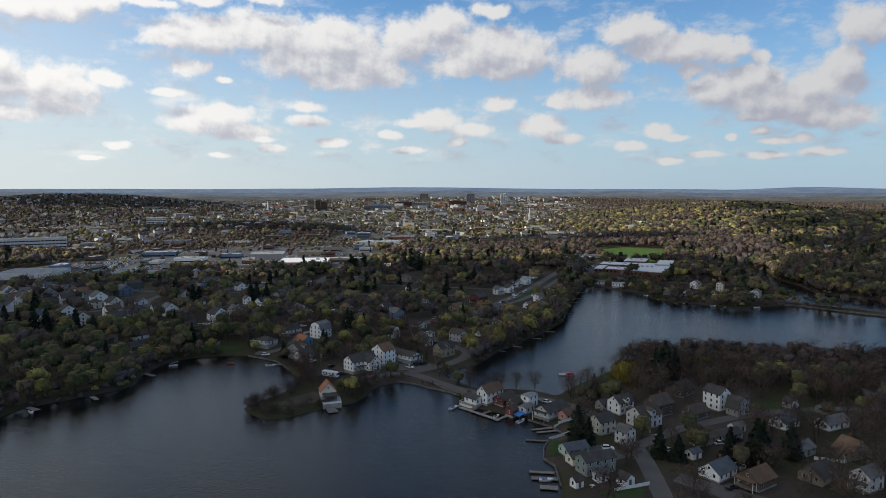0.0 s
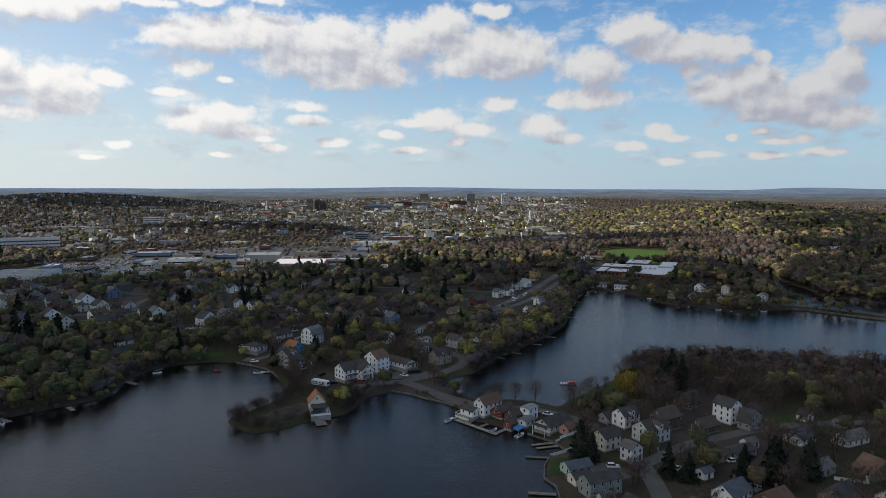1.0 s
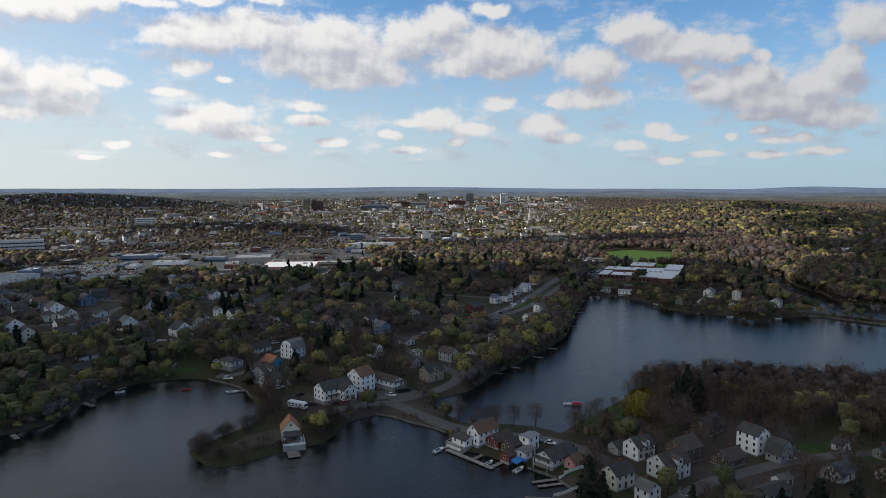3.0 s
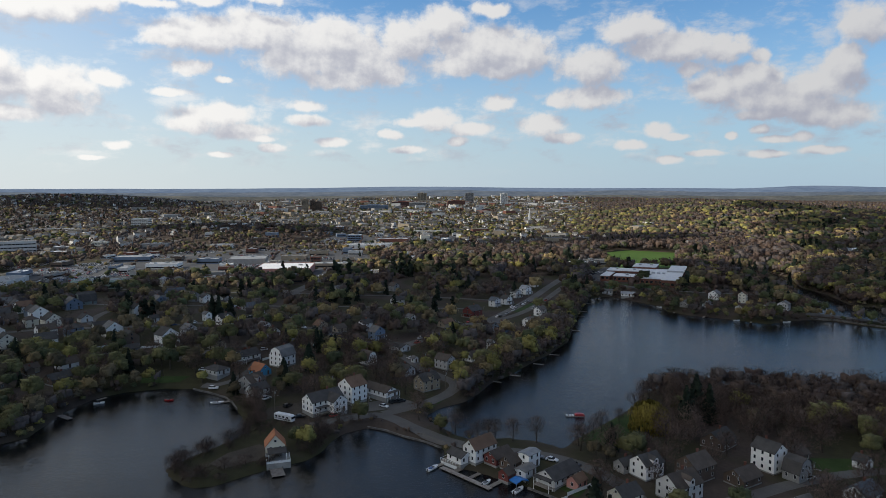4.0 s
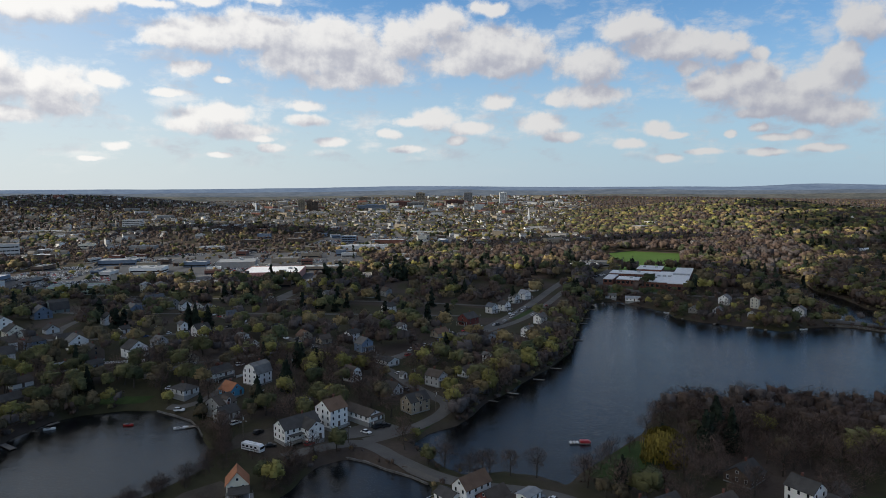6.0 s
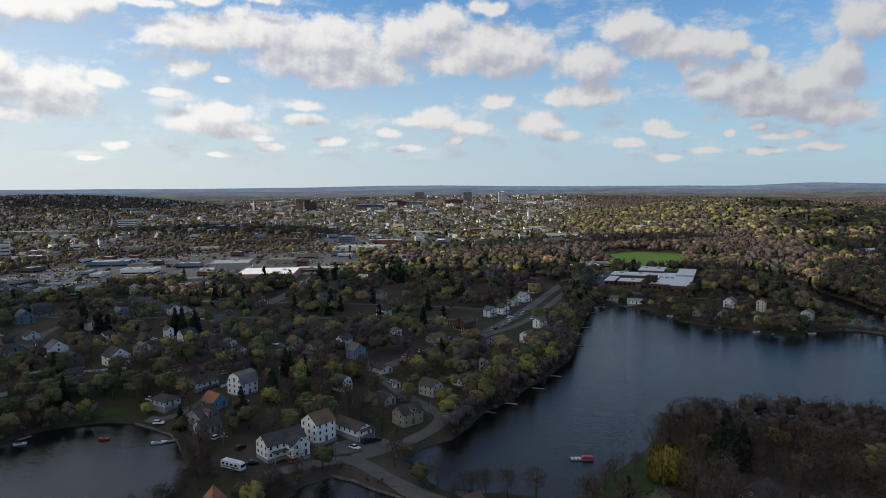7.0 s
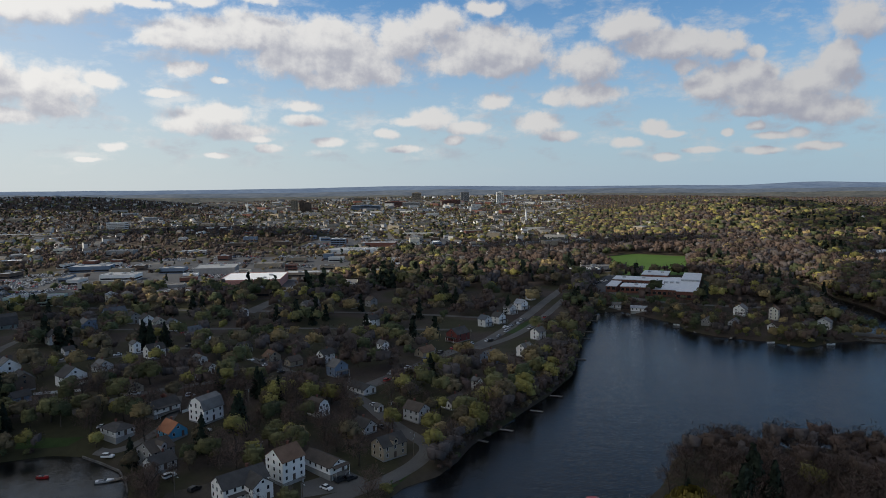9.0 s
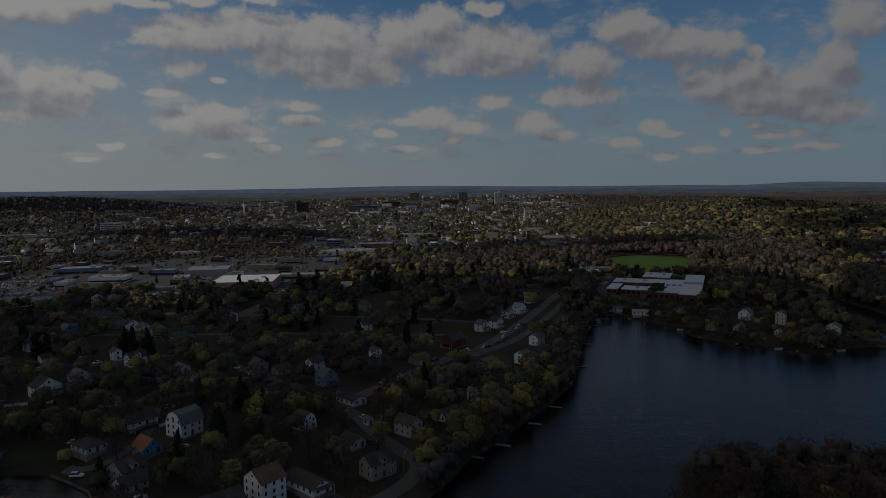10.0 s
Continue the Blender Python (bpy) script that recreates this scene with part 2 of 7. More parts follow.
def patched_ground(name):
    """Spring ground: lawn, leaf litter and bare earth in patches, with small tufts."""
    m = material(name, (0.046, 0.035, 0.029), (0.088, 0.068, 0.055), 0.95, 0.03, 0.6, 0.03, 0.1)
    n, l = m.node_tree.nodes, m.node_tree.links
    b = n["Principled BSDF"]
    old = b.inputs["Base Color"].links[0].from_socket
    geo = n.new("ShaderNodeNewGeometry")
    t = n.new("ShaderNodeTexNoise")
    t.inputs["Scale"].default_value, t.inputs["Detail"].default_value = 0.022, 5
    l.new(geo.outputs["Position"], t.inputs["Vector"])
    r = n.new("ShaderNodeMapRange")
    r.inputs["From Min"].default_value, r.inputs["From Max"].default_value = 0.44, 0.56
    l.new(t.outputs["Fac"], r.inputs["Value"])
    g = n.new("ShaderNodeTexNoise")
    g.inputs["Scale"].default_value, g.inputs["Detail"].default_value = 0.35, 5
    l.new(geo.outputs["Position"], g.inputs["Vector"])
    gm = n.new("ShaderNodeMix")
    gm.data_type = "RGBA"
    gm.inputs[6].default_value, gm.inputs[7].default_value = (0.033, 0.031, 0.017, 1), (0.060, 0.056, 0.030, 1)
    l.new(g.outputs["Fac"], gm.inputs[0])
    mx = n.new("ShaderNodeMix")
    mx.data_type = "RGBA"
    l.new(r.outputs["Result"], mx.inputs[0])
    l.new(old, mx.inputs[6])
    l.new(gm.outputs[2], mx.inputs[7])
    l.new(mx.outputs[2], b.inputs["Base Color"])
    return m


def water_material():
    m = bpy.data.materials.new("lake_water")
    m.use_nodes = True
    n, l = m.node_tree.nodes, m.node_tree.links
    b = n["Principled BSDF"]
    b.inputs["Base Color"].default_value = (0.005, 0.006, 0.007, 1)
    b.inputs["Specular IOR Level"].default_value = 0.35
    b.inputs["IOR"].default_value = 1.33
    geo = n.new("ShaderNodeNewGeometry")
    mp = n.new("ShaderNodeMapping")
    mp.inputs["Rotation"].default_value = (0, 0, 0.35)
    mp.inputs["Scale"].default_value = (0.36, 1.0, 1.0)
    l.new(geo.outputs["Position"], mp.inputs["Vector"])
    w1, w2, w3 = (n.new("ShaderNodeTexNoise") for _ in range(3))
    for t, s, d in ((w1, 1.5, 3), (w2, 0.16, 2), (w3, 0.012, 4)):
        t.inputs["Scale"].default_value, t.inputs["Detail"].default_value = s, d
        l.new(mp.outputs[0], t.inputs["Vector"])
    # gusts roughen the surface in broad streaks
    gust = n.new("ShaderNodeMapRange")
    gust.inputs["From Min"].default_value, gust.inputs["From Max"].default_value = 0.40, 0.62
    gust.inputs["To Min"].default_value, gust.inputs["To Max"].default_value = 0.04, 0.16
    l.new(w3.outputs["Fac"], gust.inputs["Value"])
    l.new(gust.outputs["Result"], b.inputs["Roughness"])
    sm = n.new("ShaderNodeMath")
    sm.operation = "MULTIPLY_ADD"
    l.new(w2.outputs["Fac"], sm.inputs[0])
    sm.inputs[1].default_value = 0.8
    l.new(w1.outputs["Fac"], sm.inputs[2])
    bp = n.new("ShaderNodeBump")
    bp.inputs["Strength"].default_value, bp.inputs["Distance"].default_value = 0.9, 0.15
    l.new(sm.outputs[0], bp.inputs["Height"])
    l.new(bp.outputs["Normal"], b.inputs["Normal"])
    return m


M_GROUND = patched_ground("spring_ground")
M_WATER = water_material()
M_FIELD = material("sports_turf", (0.046, 0.088, 0.018), (0.070, 0.120, 0.028), 0.9, 0.03, 0.5, 0.02, 0.1)
M_LAWN = material("lawn", (0.026, 0.046, 0.014), (0.052, 0.078, 0.024), 0.9, 0.15, 2.0, 0.02, 0.1)
M_ASPHALT = material("asphalt", (0.078, 0.073, 0.068), (0.135, 0.126, 0.115), 0.9, 0.08, 2.5, 0.01, 0.25)
M_LOT = material("car_park_asphalt", (0.042, 0.043, 0.046), (0.088, 0.089, 0.094), 0.9, 0.02, 0.6, 0.01, 0.25, grain=0.5)
M_CONCRETE = material("concrete", (0.22, 0.21, 0.20), (0.34, 0.33, 0.31), 0.9, 0.3, 4.0, 0.01, 0.2)
M_GRAVEL = material("gravel", (0.085, 0.078, 0.068), (0.145, 0.132, 0.115), 0.95, 0.15, 2.0, 0.02, 0.1)
M_EARTH = material("trodden_earth", (0.050, 0.042, 0.034), (0.095, 0.080, 0.064), 0.95, 0.15, 2.0, 0.02, 0.1)
M_LINE = material("road_paint", (0.45, 0.42, 0.30), (0.60, 0.56, 0.40), 0.7, 0.5, 5.0)


def hazed_hill_material(name, low, high, scale, fine):
    """Far wooded slopes: flattened patches of wood and clearing, distance haze mixed into both colours."""
    m = material(name, low, high, 1.0, scale, fine, 0.0, 0.0, grain=0.5)
    n, l = m.node_tree.nodes, m.node_tree.links
    mp = n.new("ShaderNodeMapping")
    mp.inputs["Scale"].default_value = (1.0, 1.0, 11.0)
    l.new(n["Geometry"].outputs["Position"], mp.inputs["Vector"])
    for t in n:
        if t.bl_idname == "ShaderNodeTexNoise":
            l.new(mp.outputs[0], t.inputs["Vector"])
    return m


# haze is put into these colours: each further range is bluer and paler
M_HILL_HAZE_FAR = hazed_hill_material("distant_hills_hazed", (0.115, 0.160, 0.250), (0.210, 0.270, 0.360), 0.004, 0.02)
M_HILL_HAZE_MID = hazed_hill_material("hills_haze_grey_blue", (0.085, 0.110, 0.150), (0.190, 0.215, 0.250), 0.006, 0.03)
M_HILL_HAZE_NEAR = hazed_hill_material("hills_haze_brown_grey", (0.060, 0.070, 0.075), (0.190, 0.185, 0.165), 0.008, 0.04)
M_TARP = material("blue_tarp", (0.015, 0.12, 0.36), (0.03, 0.19, 0.50), 0.5, 0.8, 4.0, 0.02)
M_CLOUDTOP = material("cloud", (0.85, 0.85, 0.86), (0.95, 0.95, 0.95), 1.0, 0.002, 0.01, 0.0, 0.0)
M_BARK = material("bark", (0.045, 0.036, 0.028), (0.095, 0.080, 0.066), 0.95, 0.8, 8.0, 0.02, 0.1, by_object=0.3)
M_TWIG = material("bare_twigs", (0.097, 0.067, 0.054), (0.181, 0.126, 0.102), 0.95, 0.045, 0.5, 0.0, 0.1, 0, 0.22, 0.18, 0.10)
M_THICKET = material("bare_thicket", (0.055, 0.039, 0.034), (0.124, 0.088, 0.074), 0.95, 0.05, 0.6, 0.15, 0.1, 0, 0.0, 0.22, 0.0, 0.4)
M_THICKET_RED = material("bare_thicket_reddish", (0.058, 0.040, 0.032), (0.130, 0.093, 0.073), 0.95, 0.05, 0.6, 0.15, 0.1, 0, 0.0, 0.22, 0.0, 0.4)
M_THICKET_GREY = material("bare_thicket_grey", (0.062, 0.052, 0.049), (0.130, 0.111, 0.105), 0.95, 0.05, 0.6, 0.15, 0.1, 0, 0.0, 0.22, 0.0, 0.4)
M_BUD = material("budding_leaves", (0.148, 0.132, 0.039), (0.268, 0.235, 0.076), 0.85, 0.05, 0.7, 0.15, 0.15, 0, 0.25, 0.26, 0.12, 0.45)
M_BUD_GOLD = material("budding_leaves_gold", (0.169, 0.124, 0.060), (0.285, 0.212, 0.102), 0.85, 0.05, 0.7, 0.15, 0.15, 0, 0.25, 0.26, 0.12, 0.45)
M_LEAF = material("young_leaves", (0.072, 0.072, 0.030), (0.151, 0.140, 0.062), 0.85, 0.05, 0.7, 0.15, 0.15, 0, 0.25, 0.26, 0.10, 0.45)
M_LEAF_DARK = material("young_leaves_dark", (0.043, 0.052, 0.026), (0.088, 0.097, 0.047), 0.85, 0.05, 0.7, 0.15, 0.15, 0, 0.25, 0.26, 0.10, 0.45)
M_LEAF_OLIVE = material("young_leaves_olive", (0.083, 0.067, 0.040), (0.156, 0.123, 0.073), 0.85, 0.05, 0.7, 0.15, 0.15, 0, 0.25, 0.26, 0.10, 0.45)
M_NEEDLE = material("pine_needles", (0.010, 0.016, 0.011), (0.030, 0.040, 0.025), 0.85, 0.08, 0.9, 0.1, 0.15, 0, 0.25, 0.2, 0.1, 0.5)
M_WILLOW = material("willow_leaves", (0.150, 0.115, 0.022), (0.250, 0.195, 0.045), 0.85, 0.2, 0.9, 0.0, 0.15, 0, 0.1, 0.4, 0.3)
M_REDLEAF = material("red_buds", (0.11, 0.038, 0.030), (0.17, 0.062, 0.044), 0.85, 0.1, 0.9, 0.0, 0.15, 0, 0.2, 0.25, 0.2)
M_GLASS = material("window_glass", (0.012, 0.014, 0.018), (0.022, 0.024, 0.028), 0.12, 0.2, 1.0, 0.0, 0.5)
M_TRIM = material("white_trim", (0.66, 0.66, 0.64), (0.78, 0.78, 0.76), 0.6, 0.6, 5.0)
M_STONE = material("field_stone", (0.085, 0.080, 0.072), (0.20, 0.19, 0.178), 0.95, 0.7, 4.0, 0.04, 0.2, 0, 0.2, 0.2)
M_PLANK = material("weathered_planks", (0.15, 0.13, 0.11), (0.30, 0.27, 0.24), 0.9, 0.8, 6.0, 0.01, 0.2, 0, 0.15, 0.2)
M_POLE = material("pole_wood", (0.10, 0.08, 0.06), (0.18, 0.15, 0.12), 0.9, 0.8, 6.0, 0.01, 0.2)
M_METAL = material("grey_metal", (0.30, 0.31, 0.32), (0.45, 0.46, 0.47), 0.4, 0.5, 4.0, 0.0, 0.5, 0.6)
M_RUBBER = material("tyre_rubber", (0.015, 0.015, 0.015), (0.03, 0.03, 0.03), 0.8, 1.0, 8.0)
M_BRICK = material("red_brick", (0.115, 0.050, 0.038), (0.19, 0.085, 0.062), 0.9, 0.3, 5.0, 0.01, 0.2)

WALLS = {
    "white": ((0.74, 0.72, 0.68), (0.86, 0.84, 0.80)), "cream": ((0.58, 0.54, 0.44), (0.70, 0.66, 0.55)),
    "grey": ((0.24, 0.23, 0.22), (0.34, 0.33, 0.315)), "light grey": ((0.50, 0.49, 0.47), (0.62, 0.61, 0.59)),
    "tan": ((0.27, 0.22, 0.16), (0.37, 0.31, 0.23)), "blue": ((0.060, 0.24, 0.38), (0.10, 0.33, 0.48)),
    "slate blue": ((0.13, 0.17, 0.23), (0.19, 0.24, 0.31)), "dark red": ((0.13, 0.035, 0.030), (0.20, 0.055, 0.045)),
    "brown": ((0.085, 0.060, 0.045), (0.14, 0.10, 0.075)), "pale green": ((0.36, 0.45, 0.38), (0.46, 0.54, 0.46)),
    "brick": ((0.13, 0.055, 0.042), (0.21, 0.09, 0.066)), "pink": ((0.42, 0.20, 0.17), (0.52, 0.27, 0.22)),
    "grey green": ((0.17, 0.20, 0.18), (0.25, 0.28, 0.26)), "yellow": ((0.46, 0.36, 0.16), (0.58, 0.46, 0.22)),
}
ROOFS = {
    "dark grey": ((0.044, 0.041, 0.039), (0.080, 0.075, 0.071)), "grey": ((0.105, 0.10, 0.095), (0.175, 0.168, 0.16)),
    "brown": ((0.115, 0.070, 0.047), (0.19, 0.12, 0.082)), "dark brown": ((0.060, 0.048, 0.040), (0.105, 0.085, 0.070)),
    "orange": ((0.26, 0.105, 0.055), (0.36, 0.16, 0.085)), "white": ((0.55, 0.55, 0.56), (0.72, 0.72, 0.72)),
    "pale grey": ((0.20, 0.21, 0.22), (0.33, 0.34, 0.35)), "blue grey": ((0.065, 0.074, 0.086), (0.11, 0.12, 0.135)),
}
M_WALL = {k: material("siding_" + k.replace(" ", "_"), *v, 0.75, 0.35, 5.0, 0.004, 0.3, 0, 0.08) for k, v in WALLS.items()}
M_ROOF = {k: material("roofing_" + k.replace(" ", "_"), *v, 0.9, 0.35, 3.5, 0.02, 0.2, 0, 0.12) for k, v in ROOFS.items()}

# ---- mesh helpers ----
RNG = np.random.default_rng(7)


def mesh_of(name, verts, faces, mats=(), slots=None, smooth=False):
    me = bpy.data.meshes.new(name)
    me.from_pydata([tuple(v) for v in verts], [], [tuple(f) for f in faces])
    for m in mats:
        me.materials.append(m)
    if slots is not None:
        me.polygons.foreach_set("material_index", np.asarray(slots, dtype=np.int32))
    if smooth:
        me.polygons.foreach_set("use_smooth", np.ones(len(me.polygons), dtype=bool))
    me.update()
    return me


def quads_mesh(name, quads, mat, slots=None):
    """A mesh of loose quads from an array (n, 4, 3), or (n, 4, 6) with shading normals."""
    n = len(quads)
    soft = None
    if quads.shape[2] == 6:
        soft, quads = quads[:, :, 3:], quads[:, :, :3]
    me = bpy.data.meshes.new(name)
    me.vertices.add(4 * n)
    me.vertices.foreach_set("co", np.ascontiguousarray(quads, dtype=np.float32).ravel())
    me.loops.add(4 * n)
    me.loops.foreach_set("vertex_index", np.arange(4 * n, dtype=np.int32))
    me.polygons.add(n)
    me.polygons.foreach_set("loop_start", np.arange(0, 4 * n, 4, dtype=np.int32))
    for m in (mat if isinstance(mat, tuple) else (mat,)):
        me.materials.append(m)
    if slots is not None:
        me.polygons.foreach_set("material_index", np.asarray(slots, dtype=np.int32))
    me.update(calc_edges=True)
    if soft is not None:
        me.normals_split_custom_set_from_vertices(soft.reshape(-1, 3).astype(np.float32))
    return me


def part(name, me, mat, parent, label="", at=None):
    """Links a mesh or bmesh as one object under a thing or a part."""
    if isinstance(me, bmesh.types.BMesh):
        bm, me = me, bpy.data.meshes.new(name)
        bm.to_mesh(me)
        bm.free()
    if mat is not None and not me.materials:
        me.materials.append(mat)
    ob = new(name, me)
    ob.parent = parent
    if at is not None:
        ob.matrix_basis = at
    return tagged(ob, label)


def thing(name, m, label, category, group="", kind=""):
    ob = new(name)
    ob.matrix_basis = m
    ob.empty_display_size = 0.5
    return tagged(ob, label, category, group, kind)


def box(bm, x0, x1, y0, y1, z0, z1):
    v = [bm.verts.new(p) for p in ((x0, y0, z0), (x1, y0, z0), (x1, y1, z0), (x0, y1, z0), (x0, y0, z1), (x1, y0, z1), (x1, y1, z1), (x0, y1, z1))]
    for f in ((3, 2, 1, 0), (4, 5, 6, 7), (0, 1, 5, 4), (1, 2, 6, 5), (2, 3, 7, 6), (3, 0, 4, 7)):
        bm.faces.new([v[i] for i in f])


def boxes(*dims):
    bm = bmesh.new()
    for d in dims:
        box(bm, *d)
    return bm


def rod(bm, a, b, ra, rb, sides=6):
    """A tapered round bar between two points."""
    a, b = Vector(a), Vector(b)
    q = (b - a).to_track_quat("Z", "Y")
    rings = []
    for p, r in ((a, ra), (b, rb)):
        rings.append([bm.verts.new(p + q @ Vector((r * math.cos(2 * math.pi * i / sides), r * math.sin(2 * math.pi * i / sides), 0))) for i in range(sides)])
    for i in range(sides):
        j = (i + 1) % sides
        bm.faces.new((rings[0][i], rings[0][j], rings[1][j], rings[1][i]))
    bm.faces.new(rings[1])
    bm.faces.new(rings[0][::-1])


# ---- land and water ----
BAY = [(-360, -400), (-310, 100), (-246, 225), (-233, 249), (-233, 261), (-215, 283), (-206, 297), (-214, 329), (-212, 348),
       (-204, 358), (-188, 367), (-174, 368), (-162, 363), (-152, 358), (-143, 348), (-136, 338), (-128, 328), (-122, 315),
       (-124, 303), (-131, 286), (-134, 277), (-129, 271), (-118, 264), (-110, 267), (-104, 275), (-99, 281), (-87, 292),
       (-84, 301), (-84, 311), (-82, 320), (-74, 328), (-66, 327), (-56, 321), (-47, 317), (-39, 311), (-37, 298), (-31, 294),
       (-23, 291), (-15, 286), (-6, 282), (4, 275), (10, 266), (2, 258), (1, 240), (5, 234), (7, 217), (6, 205), (14, 150), (30, 60), (60, -400)]
BACK = [(-28, 320), (-36, 325), (-41, 331), (-50, 340), (-52, 347), (-48, 358), (-38, 368), (-33, 381), (-29, 399), (-21, 414),
        (-11, 439), (0, 463), (13, 501), (21, 576), (28, 625), (38, 682), (58, 692), (76, 668), (94, 645), (95, 622), (111, 606),
        (137, 595), (159, 580), (179, 595), (199, 603), (213, 598), (236, 577), (261, 560), (330, 520), (430, 470), (430, 395),
        (330, 400), (200, 405), (120, 410), (60, 408), (46, 395), (38, 371), (29, 356), (17, 337), (10, 326), (7, 317), (-1, 322), (-15, 325)]
INLET = [(252, 905), (265, 858), (250, 778), (257, 731), (254, 676), (300, 640), (380, 600), (440, 560), (440, 520), (340, 545),
         (270, 582), (240, 600), (212, 622), (208, 654), (219, 705), (218, 750), (234, 824), (240, 870)]


def signed(poly, x, y):
    """Distance to a closed outline, negative inside."""
    p = np.array(poly, float)
    q = np.roll(p, -1, 0)
    best = np.full(np.shape(x), 1e9)
    odd = np.zeros(np.shape(x), bool)
    for (ax, ay), (bx, by) in zip(p, q):
        dx, dy = bx - ax, by - ay
        s = np.clip(((x - ax) * dx + (y - ay) * dy) / (dx * dx + dy * dy + 1e-9), 0, 1)
        best = np.minimum(best, np.hypot(x - ax - s * dx, y - ay - s * dy))
        cross = (ay > y) != (by > y)
        odd ^= cross & (x < (bx - ax) * (y - ay) / (by - ay + 1e-12) + ax)
    return np.where(odd, -best, best)


def shore(x, y):
    """Distance from the nearest water, negative on it."""
    x, y = np.asarray(x, float), np.asarray(y, float)
    return np.minimum(np.minimum(signed(BAY, x, y), signed(BACK, x, y)), signed(INLET, x, y))


def step(v, a, b):
    t = np.clip((v - a) / (b - a), 0, 1)
    return t * t * (3 - 2 * t)


def bell(x, y, cx, cy, sx, sy, h):
    return h * np.exp(-((x - cx) / sx) ** 2 - ((y - cy) / sy) ** 2)


def land(x, y):
    """Height of the dry land."""
    z = 1.3 + bell(x, y, -300, 470, 170, 130, 9) + bell(x, y, -150, 400, 60, 50, 2.5) + bell(x, y, 150, 760, 160, 160, 5.5) + bell(x, y, 120, 1050, 300, 200, 5)
    z = z + bell(x, y, 450, 1800, 310, 560, 54) + bell(x, y, 760, 1250, 280, 300, 34) + bell(x, y, -1800, 2300, 560, 620, 66)
    z = z + bell(x, y, -620, 1330, 260, 190, 20) + bell(x, y, -900, 3300, 700, 500, 22) + bell(x, y, -300, 4250, 1500, 260, 34) + bell(x, y, 900, 3600, 700, 500, 14)
    z = z + step(y, 1100, 2400) * 6 + 1.2 * np.sin(x / 61) * np.sin(y / 83) * step(np.hypot(x, y), 500, 900)
    return z


def terrain(x, y):
    x, y = np.asarray(x, float), np.asarray(y, float)
    s = shore(x, y)
    rise = np.minimum(land(x, y), 1.3 + 0.17 * np.maximum(s, 0))
    return -2.2 + (rise + 2.2) * step(s, -3.6, 2.6) * np.where(s > -3.6, 1, 0)


EDGES = [np.concatenate([np.array(q, float), np.roll(np.array(q, float), -1, 0)], 1).T for q in (BAY, BACK, INLET)]


def shore_at(x, y):
    """shore() for one point."""
    out = 1e9
    for ax, ay, bx, by in EDGES:
        dx, dy = bx - ax, by - ay
        s = np.clip(((x - ax) * dx + (y - ay) * dy) / (dx * dx + dy * dy), 0, 1)
        d = math.sqrt(float(np.min((x - ax - s * dx) ** 2 + (y - ay - s * dy) ** 2)))
        hit = ((ay > y) != (by > y)) & (x < dx * (y - ay) / (dy + 1e-12) + ax)
        out = min(out, -d if np.count_nonzero(hit) % 2 else d)
    return out


def height(x, y):
    """terrain() for one point."""
    s = shore_at(x, y)
    t = min(1.0, max(0.0, (s + 3.6) / 6.2))
    return -2.2 + (min(float(land(x, y)), 1.3 + 0.17 * max(s, 0)) + 2.2) * t * t * (3 - 2 * t)


def spaced(lo, hi, fine_lo, fine_hi, fine, grow):
    out = list(np.arange(fine_lo, fine_hi + 0.1, fine))
    s = fine
    while out[-1] < hi:
        s = min(s * grow, 160)
        out.append(out[-1] + s)
    s = fine
    while out[0] > lo:
        s = min(s * grow, 160)
        out.insert(0, out[0] - s)
    return np.array(out)


def ground_sheet():
    xs, ys = spaced(-5600, 5600, -300, 310, 3.0, 1.07), spaced(-2500, 5600, 195, 700, 3.0, 1.07)
    gx, gy = np.meshgrid(xs, ys)
    gz = terrain(gx, gy)
    w, h = len(xs), len(ys)
    verts = np.stack([gx, gy, gz], -1).reshape(-1, 3)
    i = (np.arange(h - 1)[:, None] * w + np.arange(w - 1)[None, :]).ravel()
    me = mesh_of("ground", verts, np.stack([i, i + 1, i + 1 + w, i + w], -1), [M_GROUND], None, True)
    tagged(new("ground", me), "spring ground with lawns, leaf litter and bare earth", "ground", kind="structure")


ground_sheet()
bm = bmesh.new()
bm.faces.new([bm.verts.new(p) for p in ((-600, -900, 0), (700, -900, 0), (700, 960, 0), (-600, 960, 0))])
part("water", bm, M_WATER, None)
tagged(bpy.data.objects["water"], "dark rippled lake water reflecting the sky", "lake", kind="structure")


